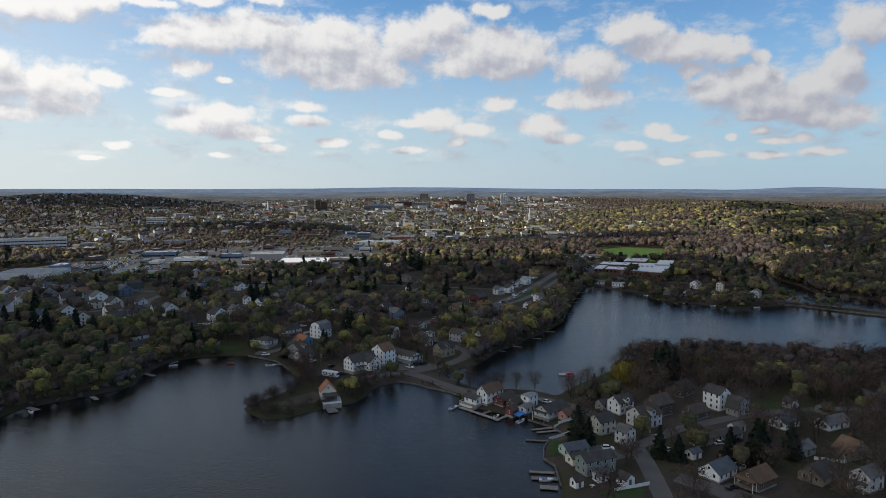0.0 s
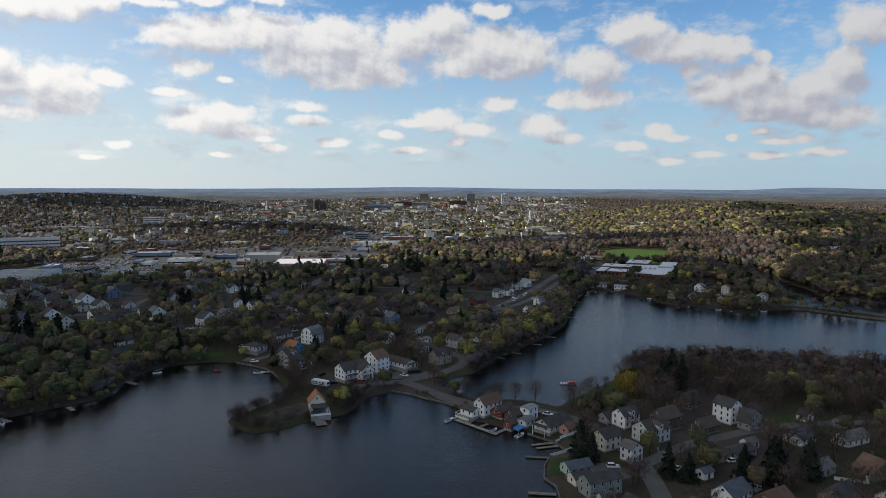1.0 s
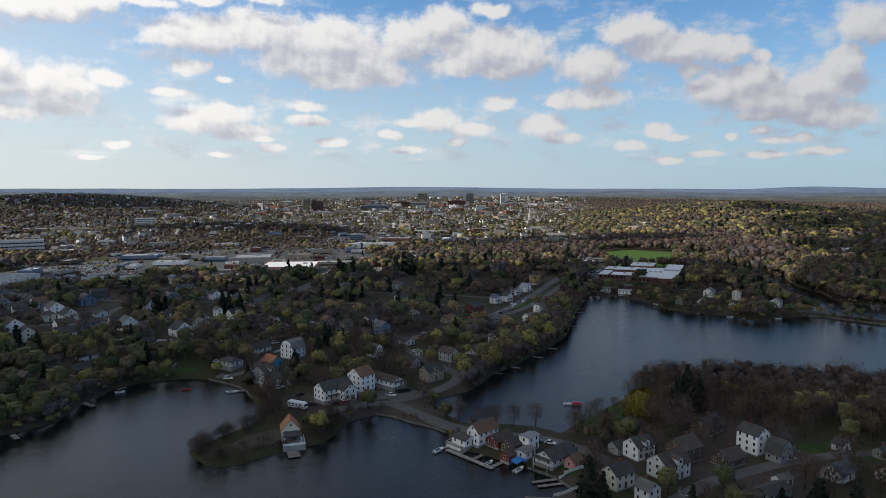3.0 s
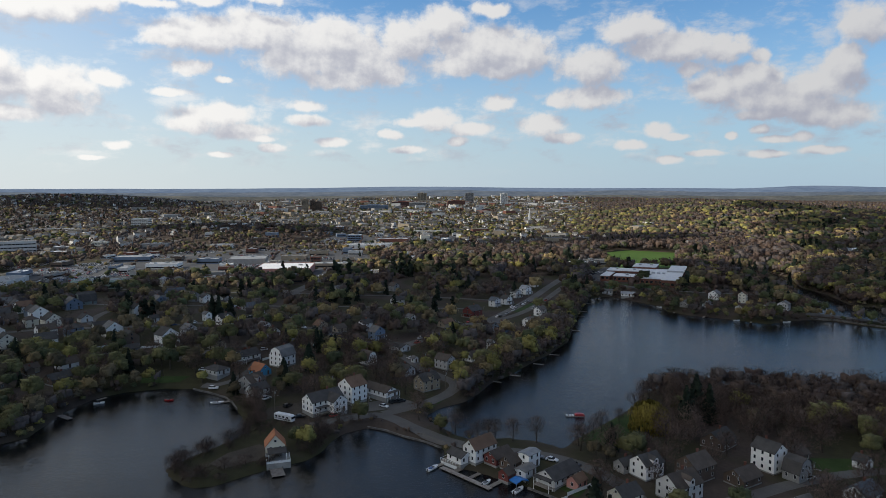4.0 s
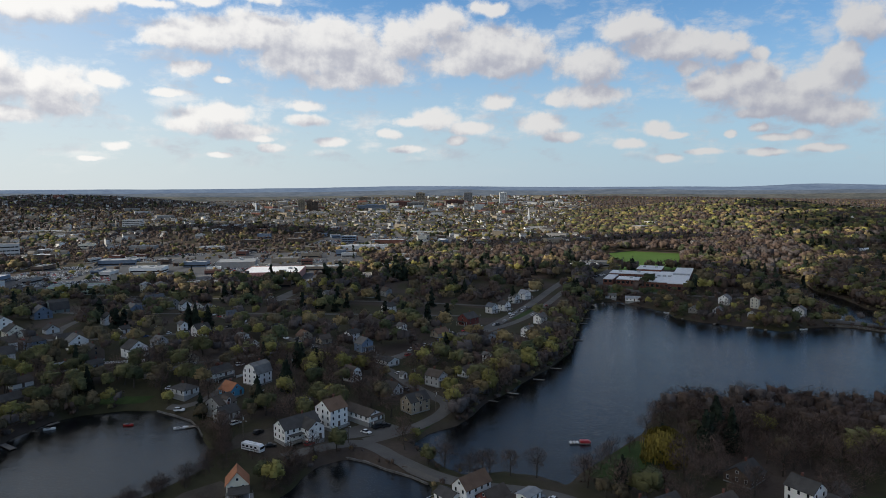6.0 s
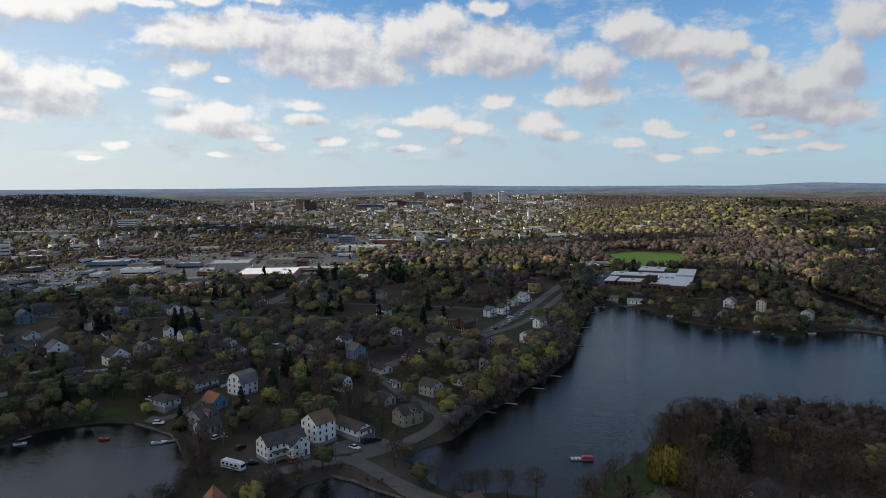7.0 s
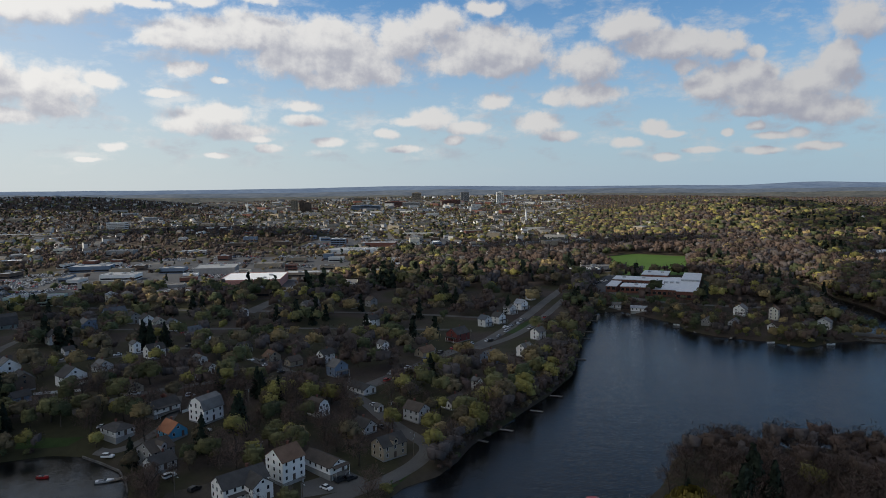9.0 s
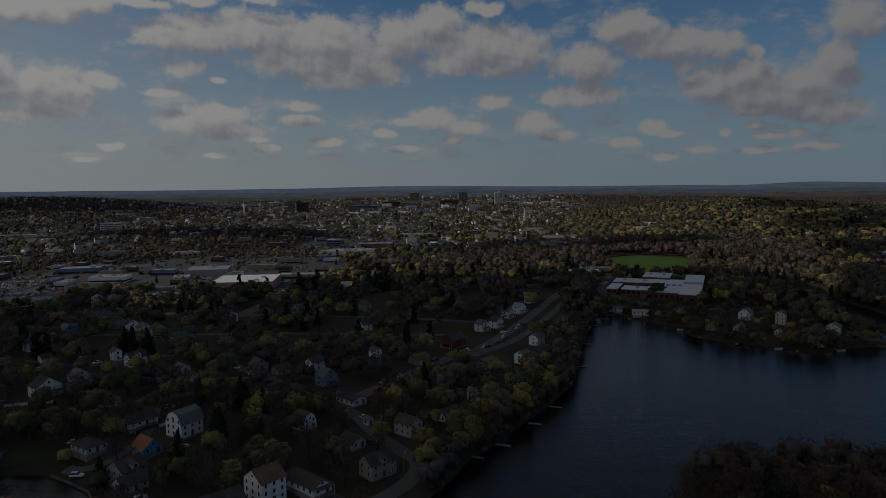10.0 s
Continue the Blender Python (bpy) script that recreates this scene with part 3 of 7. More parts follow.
def distant_ring(r, base, rough, seed, mat, label):
    """One range of low far hills along the edge of sight."""
    verts, faces = [], []
    n = 420
    for i in range(n + 1):
        a = -1.25 + 2.3 * i / n
        rr = min(5900, r / max(0.765, math.cos(a + 0.157)))
        h = base + rough * noise.noise((a * 6 + seed * 9, seed * 3.1, 0)) + rough * 0.5 * noise.noise((a * 19, seed * 5.0, 2)) + 0.7 * noise.noise((a * 120, seed, 4))
        if seed == 2:
            h += 14 * math.exp(-((a + 0.19) / 0.15) ** 2) + 16 * math.exp(-((a - 0.345) / 0.065) ** 2) - 4 * math.exp(-((a - 0.26) / 0.04) ** 2) + 3 * math.exp(-((a + 0.66) / 0.10) ** 2)
        if seed == 1:
            h += 12 * math.exp(-((a + 0.16) / 0.10) ** 2) + 8 * math.exp(-((a - 0.12) / 0.08) ** 2)
        x, y = rr * math.sin(a), rr * math.cos(a)
        verts += [(x, y, -30), (x, y, h), (x * 1.03, y * 1.03, -30)]
    for i in range(n):
        k = 3 * i
        faces += [(k, k + 3, k + 4, k + 1), (k + 1, k + 4, k + 5, k + 2)]
    tagged(new("backdrop", mesh_of("backdrop", verts, faces, [mat], None, True)), label, "hills", kind="structure")


distant_ring(4480, 50, 9, 0, M_HILL_HAZE_NEAR, "low brown-grey wooded hills behind the city, lightly haze-tinted")
distant_ring(4700, 74, 9, 1, M_HILL_HAZE_MID, "low wooded hills behind the city, haze-tinted grey-blue")
distant_ring(4900, 99, 3, 2, M_HILL_HAZE_FAR, "low wooded hills along the horizon, haze-tinted pale blue")


def shade_cloud(x, y, z, rx, ry, seed):
    """A flat-based cumulus of many rounded lumps, added out of view to cast shade."""
    rng = random.Random(seed)
    bm = bmesh.new()
    for i in range(46):
        a, d = rng.uniform(0, 2 * math.pi), math.sqrt(rng.random())
        r = (1.15 - 0.6 * d) * 0.34 * min(rx, ry) * rng.uniform(0.8, 1.25)
        c = (d * math.cos(a) * rx * 0.86, d * math.sin(a) * ry * 0.86, r * 0.25)
        bmesh.ops.create_icosphere(bm, subdivisions=1, radius=1.0, matrix=Matrix.LocRotScale(c, None, (r * 1.25, r * 1.25, r * 0.75)))
    for v in bm.verts:
        if v.co.z < 0:
            v.co.z *= 0.15
        v.co += Vector((noise.noise(v.co / 60), noise.noise(v.co / 60 + Vector((9, 0, 0))), 0.5 * noise.noise(v.co / 60 + Vector((0, 9, 0))))) * 26
    for f in bm.faces:
        f.smooth = True
    ob = part("cloud", bm, M_CLOUDTOP, None)
    ob.location = (x, y, z)
    tagged(ob, "white flat-based cumulus cloud out of view, added to shade the land", "cloud", kind="structure")


# unseen clouds added on the sun's side, 1200 m up, to shade the land
CLOUD_UP = 1200.0
CLOUD_X, CLOUD_Y = SUN_FROM.x / SUN_FROM.z * CLOUD_UP, SUN_FROM.y / SUN_FROM.z * CLOUD_UP


def shade_cloud_over(x, y, rx, ry, seed):
    """A cloud whose shade falls round (x, y)."""
    shade_cloud(x + CLOUD_X, y + CLOUD_Y, CLOUD_UP, rx, ry, seed)


shade_cloud_over(-120, 250, 620, 470, 1)
shade_cloud_over(330, 330, 420, 330, 2)
shade_cloud_over(-540, 540, 300, 190, 3)
shade_cloud_over(-60, 620, 300, 200, 4)
shade_cloud_over(40, 1200, 260, 110, 5)
shade_cloud_over(700, 1260, 330, 190, 6)
shade_cloud_over(560, 1010, 230, 150, 11)
shade_cloud_over(860, 1640, 400, 300, 12)
shade_cloud_over(330, 700, 260, 190, 9)
shade_cloud_over(110, 780, 150, 110, 10)
shade_cloud_over(-1650, 2350, 600, 420, 7)
shade_cloud_over(-640, 1330, 300, 110, 8)

# ---- trees ----
def unit(v):
    return v / (np.linalg.norm(v, axis=-1, keepdims=True) + 1e-9)


def cards(centres, normals, size, rng, stretch=1.0):
    """Small leaf tufts: quads at the centres, facing the normals, turned at random."""
    n = len(centres)
    a = unit(np.cross(normals, unit(rng.normal(size=(n, 3)))))
    b = np.cross(normals, a)
    s = (size * rng.uniform(0.6, 1.3, (n, 1)))
    a, b = a * s * 0.5 * stretch, b * s * 0.5
    k = rng.uniform(0.5, 1.0, (n, 4, 1))
    return np.stack([centres - a - b, centres + a - b, centres + a + b, centres - a + b], 1) * 1.0 + (np.stack([-a - b, a - b, a + b, -a + b], 1)) * (k - 1)


def with_normals(quads, soft):
    """Adds the shading normals of a rounded mass, and turns each tuft to face outwards."""
    flat = np.cross(quads[:, 1] - quads[:, 0], quads[:, 3] - quads[:, 0])
    turn = np.sum(flat * soft[:, 0], -1) < 0
    quads[turn] = quads[turn][:, ::-1]
    soft[turn] = soft[turn][:, ::-1]
    return np.concatenate([quads, soft], -1)


def blob(rng, centre, radius, squash=0.85, n=2, lump=0.26):
    """A lumpy rounded mass without its underside, as quads with soft normals."""
    g = np.linspace(-1, 1, n + 1)
    quads = []
    for face in range(5):
        for i in range(n):
            for j in range(n):
                q = []
                for u, v in ((g[i], g[j]), (g[i + 1], g[j]), (g[i + 1], g[j + 1]), (g[i], g[j + 1])):
                    q.append(((1, u, v), (-1, -u, v), (-u, 1, v), (u, -1, v), (u, v, 1))[face])
                quads.append(q)
    d = unit(np.array(quads, float))
    k = rng.normal(size=(3, 3)) * 2.6
    ph = rng.uniform(0, 6.28, 3)
    r = 1 + lump * np.sin(d @ k.T + ph).sum(-1, keepdims=True) / 1.7
    q = centre + d * r * np.array([radius, radius, radius * squash])
    return np.concatenate([q, d], -1)


def leafy_crown(rng, n, h, w, size, clumps=11, low=0.28, core=2, solid=0.82):
    """A rounded crown of uneven leaf clumps, with gaps between them, ragged with leaf tufts."""
    c = unit(rng.normal(size=(clumps, 3)))
    c[:, 2] = np.abs(c[:, 2]) * 1.1 - 0.4
    cz = h * (low + 1) / 2
    rad = np.array([w * 0.29, w * 0.29, h * (1 - low) * 0.34])
    if clumps == 1:
        centre, r = np.array([[0, 0, cz - 0.05 * h]]), np.array([w * 0.46])
    else:
        centre = c * rad * rng.uniform(0.6, 1.0, (clumps, 1)) + np.array([0, 0, cz])
        r = w * rng.uniform(0.18, 0.27, clumps) * (1.3 if clumps < 5 else 1.0)
    pick = rng.integers(0, clumps, n)
    d = unit(rng.normal(size=(n, 3)) + np.array([0, 0, 0.25]))
    squash = min(1.0, 0.45 * h * (1 - low) / r[0]) if clumps == 1 else 0.85
    p = centre[pick] + d * (r[pick] * rng.uniform(0.70, 1.14, n))[:, None] * np.array([1, 1, squash])
    out = unit(p - np.array([0, 0, cz - h * 0.12]))
    q = cards(p, unit(d + 0.45 * rng.normal(size=(n, 3)) + out * 0.6), size, rng)
    soft = unit(q - centre[pick][:, None, :]) * 0.6 + unit(q - np.array([0, 0, cz - h * 0.15])) * 0.6 + rng.normal(size=(n, 1, 3)) * 0.30
    parts = [with_normals(q, unit(soft))]
    if core:
        for k in range(clumps):
            b = blob(rng, centre[k], r[k] * solid, squash, core)
            b[:, :, 3:] = unit(b[:, :, 3:] * 0.7 + unit(b[:, :, :3] - np.array([0, 0, cz - h * 0.15])) * 0.5)
            parts.append(b)
    return np.concatenate(parts)


def bare_crown(rng, n, h, w, width, length):
    """Fine bare twigs, filling a rounded uneven crown."""
    d = unit(rng.normal(size=(n, 3)))
    k = rng.normal(size=(4, 3)) * 2.6
    lump = 1 + 0.13 * np.sin(d @ k.T + rng.uniform(0, 6, 4)).sum(-1, keepdims=True)
    p0 = d * np.array([w * 0.44, w * 0.44, h * 0.36]) * (rng.uniform(0.08, 1.0, (n, 1)) ** 0.45) * lump + np.array([0, 0, h * 0.56])
    p0[:, :2] *= 0.6 + 0.4 * np.clip((p0[:, 2:] / h - 0.15) / 0.3, 0, 1)
    way = unit(unit(p0 - np.array([0, 0, h * 0.40])) + 0.9 * rng.normal(size=(n, 3)) + np.array([0, 0, 0.15]))
    L = length * rng.uniform(0.5, 1.3, (n, 1))
    side = unit(np.cross(way, rng.normal(size=(n, 3)))) * width * rng.uniform(0.6, 1.4, (n, 1)) * 0.5
    p1 = p0 + way * L
    q = np.stack([p0 - side, p0 + side, p1 + side * 0.35, p1 - side * 0.35], 1)
    return with_normals(q, unit(unit(q - np.array([0, 0, h * 0.40])) + rng.normal(size=(n, 1, 3)) * 0.35))


def conifer_crown(rng, n, h, w, size):
    z = 1 - rng.uniform(0, 1, n) ** 0.6
    a = rng.uniform(0, 2 * math.pi, n)
    tier = 0.72 + 0.28 * np.sin(z * 30 + 2.5 * np.sin(a * 3) + 1.5 * np.sin(a * 5 + z * 9))
    r = (1 - z) ** 0.8 * w * 0.5 * tier * rng.uniform(0.55, 1.05, n)
    p = np.stack([np.cos(a) * r, np.sin(a) * r, h * (0.08 + 0.92 * z) - 0.12 * r], -1)
    out = np.stack([np.cos(a), np.sin(a), np.full(n, 0.55)], -1)
    q = cards(p, unit(out + 0.5 * rng.normal(size=(n, 3))), size, rng, 1.5)
    soft = np.repeat(unit(out + 0.35 * rng.normal(size=(n, 3)))[:, None, :], 4, 1)
    return with_normals(q, soft)


def willow_crown(rng, n, h, w):
    a, d = rng.uniform(0, 2 * math.pi, n), np.sqrt(rng.uniform(0.05, 1, n))
    top = h * (0.98 - 0.38 * d ** 2)
    z = top - rng.uniform(0, 1, n) * (0.22 + 0.45 * d) * h
    p = np.stack([np.cos(a) * d * w * 0.5, np.sin(a) * d * w * 0.5, z], -1)
    side = np.stack([-np.sin(a), np.cos(a), np.zeros(n)], -1) * 0.22
    drop = np.stack([np.cos(a) * 0.12, np.sin(a) * 0.12, -np.full(n, 0.9)], -1) * rng.uniform(0.6, 1.4, (n, 1))
    q = np.stack([p - side, p + side, p + side * 0.7 + drop, p - side * 0.7 + drop], 1)
    return with_normals(q, unit(unit(q - np.array([0, 0, h * 0.35])) + rng.normal(size=(n, 1, 3)) * 0.2))


def trunk_bm(rng, h, w, limbs, base=0.26, top=0.62):
    bm = bmesh.new()
    lean = rng.normal(size=2) * 0.03 * h
    mid = Vector((lean[0], lean[1], h * 0.38))
    rod(bm, (0, 0, -0.5), mid, base, base * 0.72, 7)
    rod(bm, mid, (lean[0] * 1.6, lean[1] * 1.6, h * top), base * 0.7, base * 0.3, 6)
    for i in range(limbs):
        a = 2 * math.pi * i / max(1, limbs) + rng.uniform(-0.4, 0.4)
        s = mid + Vector((0, 0, rng.uniform(-0.08, 0.2) * h))
        e = s + Vector((math.cos(a) * w * rng.uniform(0.24, 0.4), math.sin(a) * w * rng.uniform(0.24, 0.4), h * rng.uniform(0.18, 0.36)))
        rod(bm, s, e, base * 0.42, base * 0.12, 5)
        f = e + Vector((math.cos(a + 0.6) * w * 0.12, math.sin(a + 0.6) * w * 0.12, h * 0.10))
        rod(bm, s.lerp(e, 0.55), f, base * 0.22, base * 0.06, 4)
    return bm


TREES = {}


def tree_kind(key, name, label, crowns, mat, heights, limbs, category="tree"):
    """Prototype trees of one kind, 10 m high, standing far below the ground until they are copied."""
    TREES[key] = []
    for i, quads in enumerate(crowns):
        rng = np.random.default_rng(100 + i)
        tm = bpy.data.meshes.new("trunk")
        b = trunk_bm(rng, 10, 7, limbs) if limbs else boxes()
        if not limbs:
            rod(b, (0, 0, -0.5), (0, 0, 9.2), 0.2, 0.04, 6)
        b.to_mesh(tm)
        b.free()
        tm.materials.append(M_BARK)
        TREES[key].append((name, label, category, tm, quads_mesh("crown", quads, mat[i % len(mat)] if isinstance(mat, tuple) else mat), heights))


def plant(key, x, y, h=None, wide=1.0, rng=RNG):
    protos = TREES[key]
    name, label, category, tm, cm, heights = protos[int(rng.integers(0, len(protos)))]
    h = h or float(rng.uniform(*heights))
    s = h / 10
    t = thing(name, pose(x, y, height(x, y) - 0.05, 0, 0, float(rng.uniform(0, 360))), label, category, name.replace("_", " ") + "s of the lake shore")
    t.scale = (s * wide, s * wide, s)
    part("trunk", tm, None, t)
    part("crown", cm, None, t)
    return t


_r = np.random.default_rng(3)
tree_kind("bare", "bare_tree", "leafless grey-brown deciduous tree with fine twigs", [bare_crown(_r, 800, 10, 9, 0.10, 0.95) for _ in range(5)], M_TWIG, (10, 15), 6)
tree_kind("bud", "budding_tree", "deciduous tree with fresh yellow-green spring leaves", [leafy_crown(_r, 380, 10, 9.0, 0.50, 16, 0.08, 1, 0.80) for _ in range(4)], (M_BUD, M_BUD, M_BUD_GOLD), (8, 14), 5)
tree_kind("leaf", "leafy_tree", "broad deciduous tree with dull green young leaves", [leafy_crown(_r, 400, 10, 9.5, 0.50, 17, 0.06, 1, 0.80) for _ in range(4)], (M_LEAF, M_LEAF_DARK, M_LEAF_OLIVE), (9, 14), 5)
tree_kind("fir", "conifer_tree", "tall dark green conifer", [conifer_crown(_r, 760, 10, w, 0.62) for w in (5.2, 6.4, 5.8)], M_NEEDLE, (11, 18), 0)
tree_kind("willow", "willow_tree", "yellow-green weeping willow beside the water", [willow_crown(_r, 1700, 10, 11)], M_WILLOW, (11, 12), 6)
tree_kind("red", "red_tree", "small tree with dark red spring buds", [leafy_crown(_r, 300, 10, 9, 0.6, 9)], M_REDLEAF, (6, 9), 5)


def misty(rng, n, h, w, width, length, core):
    """A leafless crown further off: a thicket of twigs round a few dense hearts."""
    out = [bare_crown(rng, n, h, w, width, length)]
    for k in range(core):
        a = 2 * math.pi * (k + rng.uniform(0, 0.7)) / max(1, core)
        off = 0.0 if core == 1 else w * 0.17
        c = np.array([off * math.cos(a), off * math.sin(a), h * (0.52 + 0.12 * rng.uniform(-1, 1))])
        b = blob(rng, c, w * (0.30 if core == 1 else rng.uniform(0.15, 0.22)), 1.25, 1, 0.35)
        b[:, :, 3:] = unit(b[:, :, 3:] * 0.6 + unit(b[:, :, :3] - np.array([0, 0, h * 0.4])) * 0.6)
        out.append(b)
    return np.concatenate(out)


tree_kind("bush", "bare_bush", "dense leafless brown bush beside the water", [bare_crown(_r, 420, 10, 13, 0.15, 2.6) for _ in range(4)], M_THICKET, (3, 6), 5, "bush")

# coarser crowns for the woods further off
MID = {
    "bare": [misty(_r, 130, 10, 9.5, 0.22, 1.3, 4) for _ in range(6)], "bud": [leafy_crown(_r, 120, 10, 9.5, 0.85, 10, 0.14, 1, 0.80) for _ in range(6)],
    "leaf": [leafy_crown(_r, 120, 10, 10, 0.85, 10, 0.12, 1, 0.80) for _ in range(6)], "fir": [conifer_crown(_r, 90, 10, 5, 1.2) for _ in range(3)],
}
BACKWOOD = {
    "bare": [misty(_r, 44, 10, 10, 0.40, 1.6, 4) for _ in range(6)], "bud": [leafy_crown(_r, 40, 10, 10.5, 1.2, 7, 0.06, 1, 0.85) for _ in range(6)],
    "leaf": [leafy_crown(_r, 40, 10, 11, 1.2, 7, 0.05, 1, 0.85) for _ in range(6)], "fir": [conifer_crown(_r, 44, 10, 5.5, 1.7) for _ in range(3)],
}
FAR = {
    "bare": [misty(_r, 9, 10, 11, 0.7, 2.0, 3) for _ in range(6)], "bud": [leafy_crown(_r, 5, 10, 12, 1.5, 3, 0.0, 1, 1.0) for _ in range(6)],
    "leaf": [leafy_crown(_r, 5, 10, 12.5, 1.5, 3, 0.0, 1, 1.0) for _ in range(6)], "fir": [conifer_crown(_r, 24, 10, 6, 2.4) for _ in range(4)],
}
LAST = {
    "bare": [misty(_r, 3, 10, 12, 1.2, 2.0, 1) for _ in range(6)], "bud": [leafy_crown(_r, 2, 10, 13, 2.4, 1, 0.0, 1, 1.05) for _ in range(6)],
    "leaf": [leafy_crown(_r, 2, 10, 13.5, 2.4, 1, 0.0, 1, 1.05) for _ in range(6)], "fir": [conifer_crown(_r, 8, 10, 7, 4.0) for _ in range(4)],
}
MATS_OF = {"bare": (M_THICKET, M_THICKET_RED, M_THICKET_GREY), "bud": (M_BUD, M_BUD_GOLD), "leaf": (M_LEAF, M_LEAF_DARK, M_LEAF_OLIVE), "fir": (M_NEEDLE,)}
WORD_OF = {"bare": "leafless brown", "bud": "yellow-green budding", "leaf": "dull green young-leaved", "fir": "dark green conifer"}


def woods(name, where, protos, key, heights, rng, label, mat=None):
    """Many trees joined into one stand: where is an array of x, y."""
    if not len(where):
        return
    z = terrain(where[:, 0], where[:, 1]) - 0.2
    out, slots = [], []
    mats = (mat,) if mat else MATS_OF[key]
    which = rng.integers(0, len(protos), len(where))
    for k, q in enumerate(protos):
        sel = np.nonzero(which == k)[0]
        if not len(sel):
            continue
        s = rng.uniform(*heights, len(sel)) / 10
        a = rng.uniform(0, 2 * math.pi, len(sel))
        wide = s * rng.uniform(0.9, 1.2, len(sel))
        ca, sa = np.cos(a) * wide, np.sin(a) * wide
        x = ca[:, None, None] * q[None, :, :, 0] - sa[:, None, None] * q[None, :, :, 1] + where[sel, 0][:, None, None]
        y = sa[:, None, None] * q[None, :, :, 0] + ca[:, None, None] * q[None, :, :, 1] + where[sel, 1][:, None, None]
        zz = s[:, None, None] * q[None, :, :, 2] + z[sel][:, None, None]
        n1, n2 = np.cos(a)[:, None, None], np.sin(a)[:, None, None]
        nx, ny = n1 * q[None, :, :, 3] - n2 * q[None, :, :, 4], n2 * q[None, :, :, 3] + n1 * q[None, :, :, 4]
        nz = np.broadcast_to(q[None, :, :, 5], nx.shape)
        out.append(np.stack([x, y, zz, nx, ny, nz], -1).reshape(-1, 4, 6))
        slots.append(np.full(len(out[-1]), k % len(mats)))
    tagged(new(name, quads_mesh(name, np.concatenate(out), mats, np.concatenate(slots))), label, "woods", kind="stuff")

# ---- houses ----
KEEP_OUT = []          # (x, y, radius) where no tree grows


def window_meshes(w, h):
    """A window's frame, a tray with a rim, and its pane; and both as one mesh for walls seen from afar."""
    out = []
    for nm, glazed in (("window", False), ("pane", False), ("window", True)):
        b = bmesh.new()
        if nm == "pane":
            box(b, -w / 2 + 0.005, w / 2 - 0.005, -0.020, 0.01, 0.005, h - 0.005)
            mats = (M_GLASS,)
        else:
            box(b, -w / 2 - 0.09, w / 2 + 0.09, -0.055, 0.03, -0.09, h + 0.09)
            front = min(b.faces, key=lambda f: f.calc_center_median().y)
            ring = bmesh.ops.inset_region(b, faces=[front], thickness=0.09)
            for v in front.verts:
                v.co.y += 0.050
            front.material_index = int(glazed)
            mats = (M_TRIM, M_GLASS)
        me = bpy.data.meshes.new(nm)
        b.to_mesh(me)
        b.free()
        for mt in mats:
            me.materials.append(mt)
        out.append(me)
    return out


WIN = {k: window_meshes(*k) for k in ((0.75, 1.2), (1.5, 1.4), (0.8, 0.8), (2.4, 2.1))}
WIN_FAR = {k: v[2] for k, v in WIN.items()}


def put_window(kind, parent, x, y, z, turn, fine=True):
    if not fine:
        part("window", WIN_FAR[kind], None, parent, "", pose(x, y, z, 0, 0, turn))
        return
    w = part("window", WIN[kind][0], None, parent, "", pose(x, y, z, 0, 0, turn))
    part("pane", WIN[kind][1], None, w)


def gable_bm(l, d, z0, z1, rise, along, cut=0.0):
    """Walls with their gables: l by d, up to the eaves at z1. along: the ridge runs with x (else with y). cut: gambrel knee."""
    bm = bmesh.new()
    if not along:
        l, d = d, l
    X, Y = l / 2, d / 2
    if cut:
        prof = [(-Y, z0), (-Y, z1), (-Y * 0.62, z1 + rise * 0.72), (0, z1 + rise), (Y * 0.62, z1 + rise * 0.72), (Y, z1), (Y, z0)]
    else:
        prof = [(-Y, z0), (-Y, z1), (0, z1 + rise), (Y, z1), (Y, z0)]
    a = [bm.verts.new((-X, y, z)) for y, z in prof]
    b = [bm.verts.new((X, y, z)) for y, z in prof]
    bm.faces.new(a)
    bm.faces.new(b[::-1])
    for i in range(len(prof)):
        j = (i + 1) % len(prof)
        bm.faces.new((a[j], a[i], b[i], b[j]))
    if not along:
        bmesh.ops.rotate(bm, verts=bm.verts, matrix=Matrix.Rotation(math.pi / 2, 3, "Z"))
    return bm


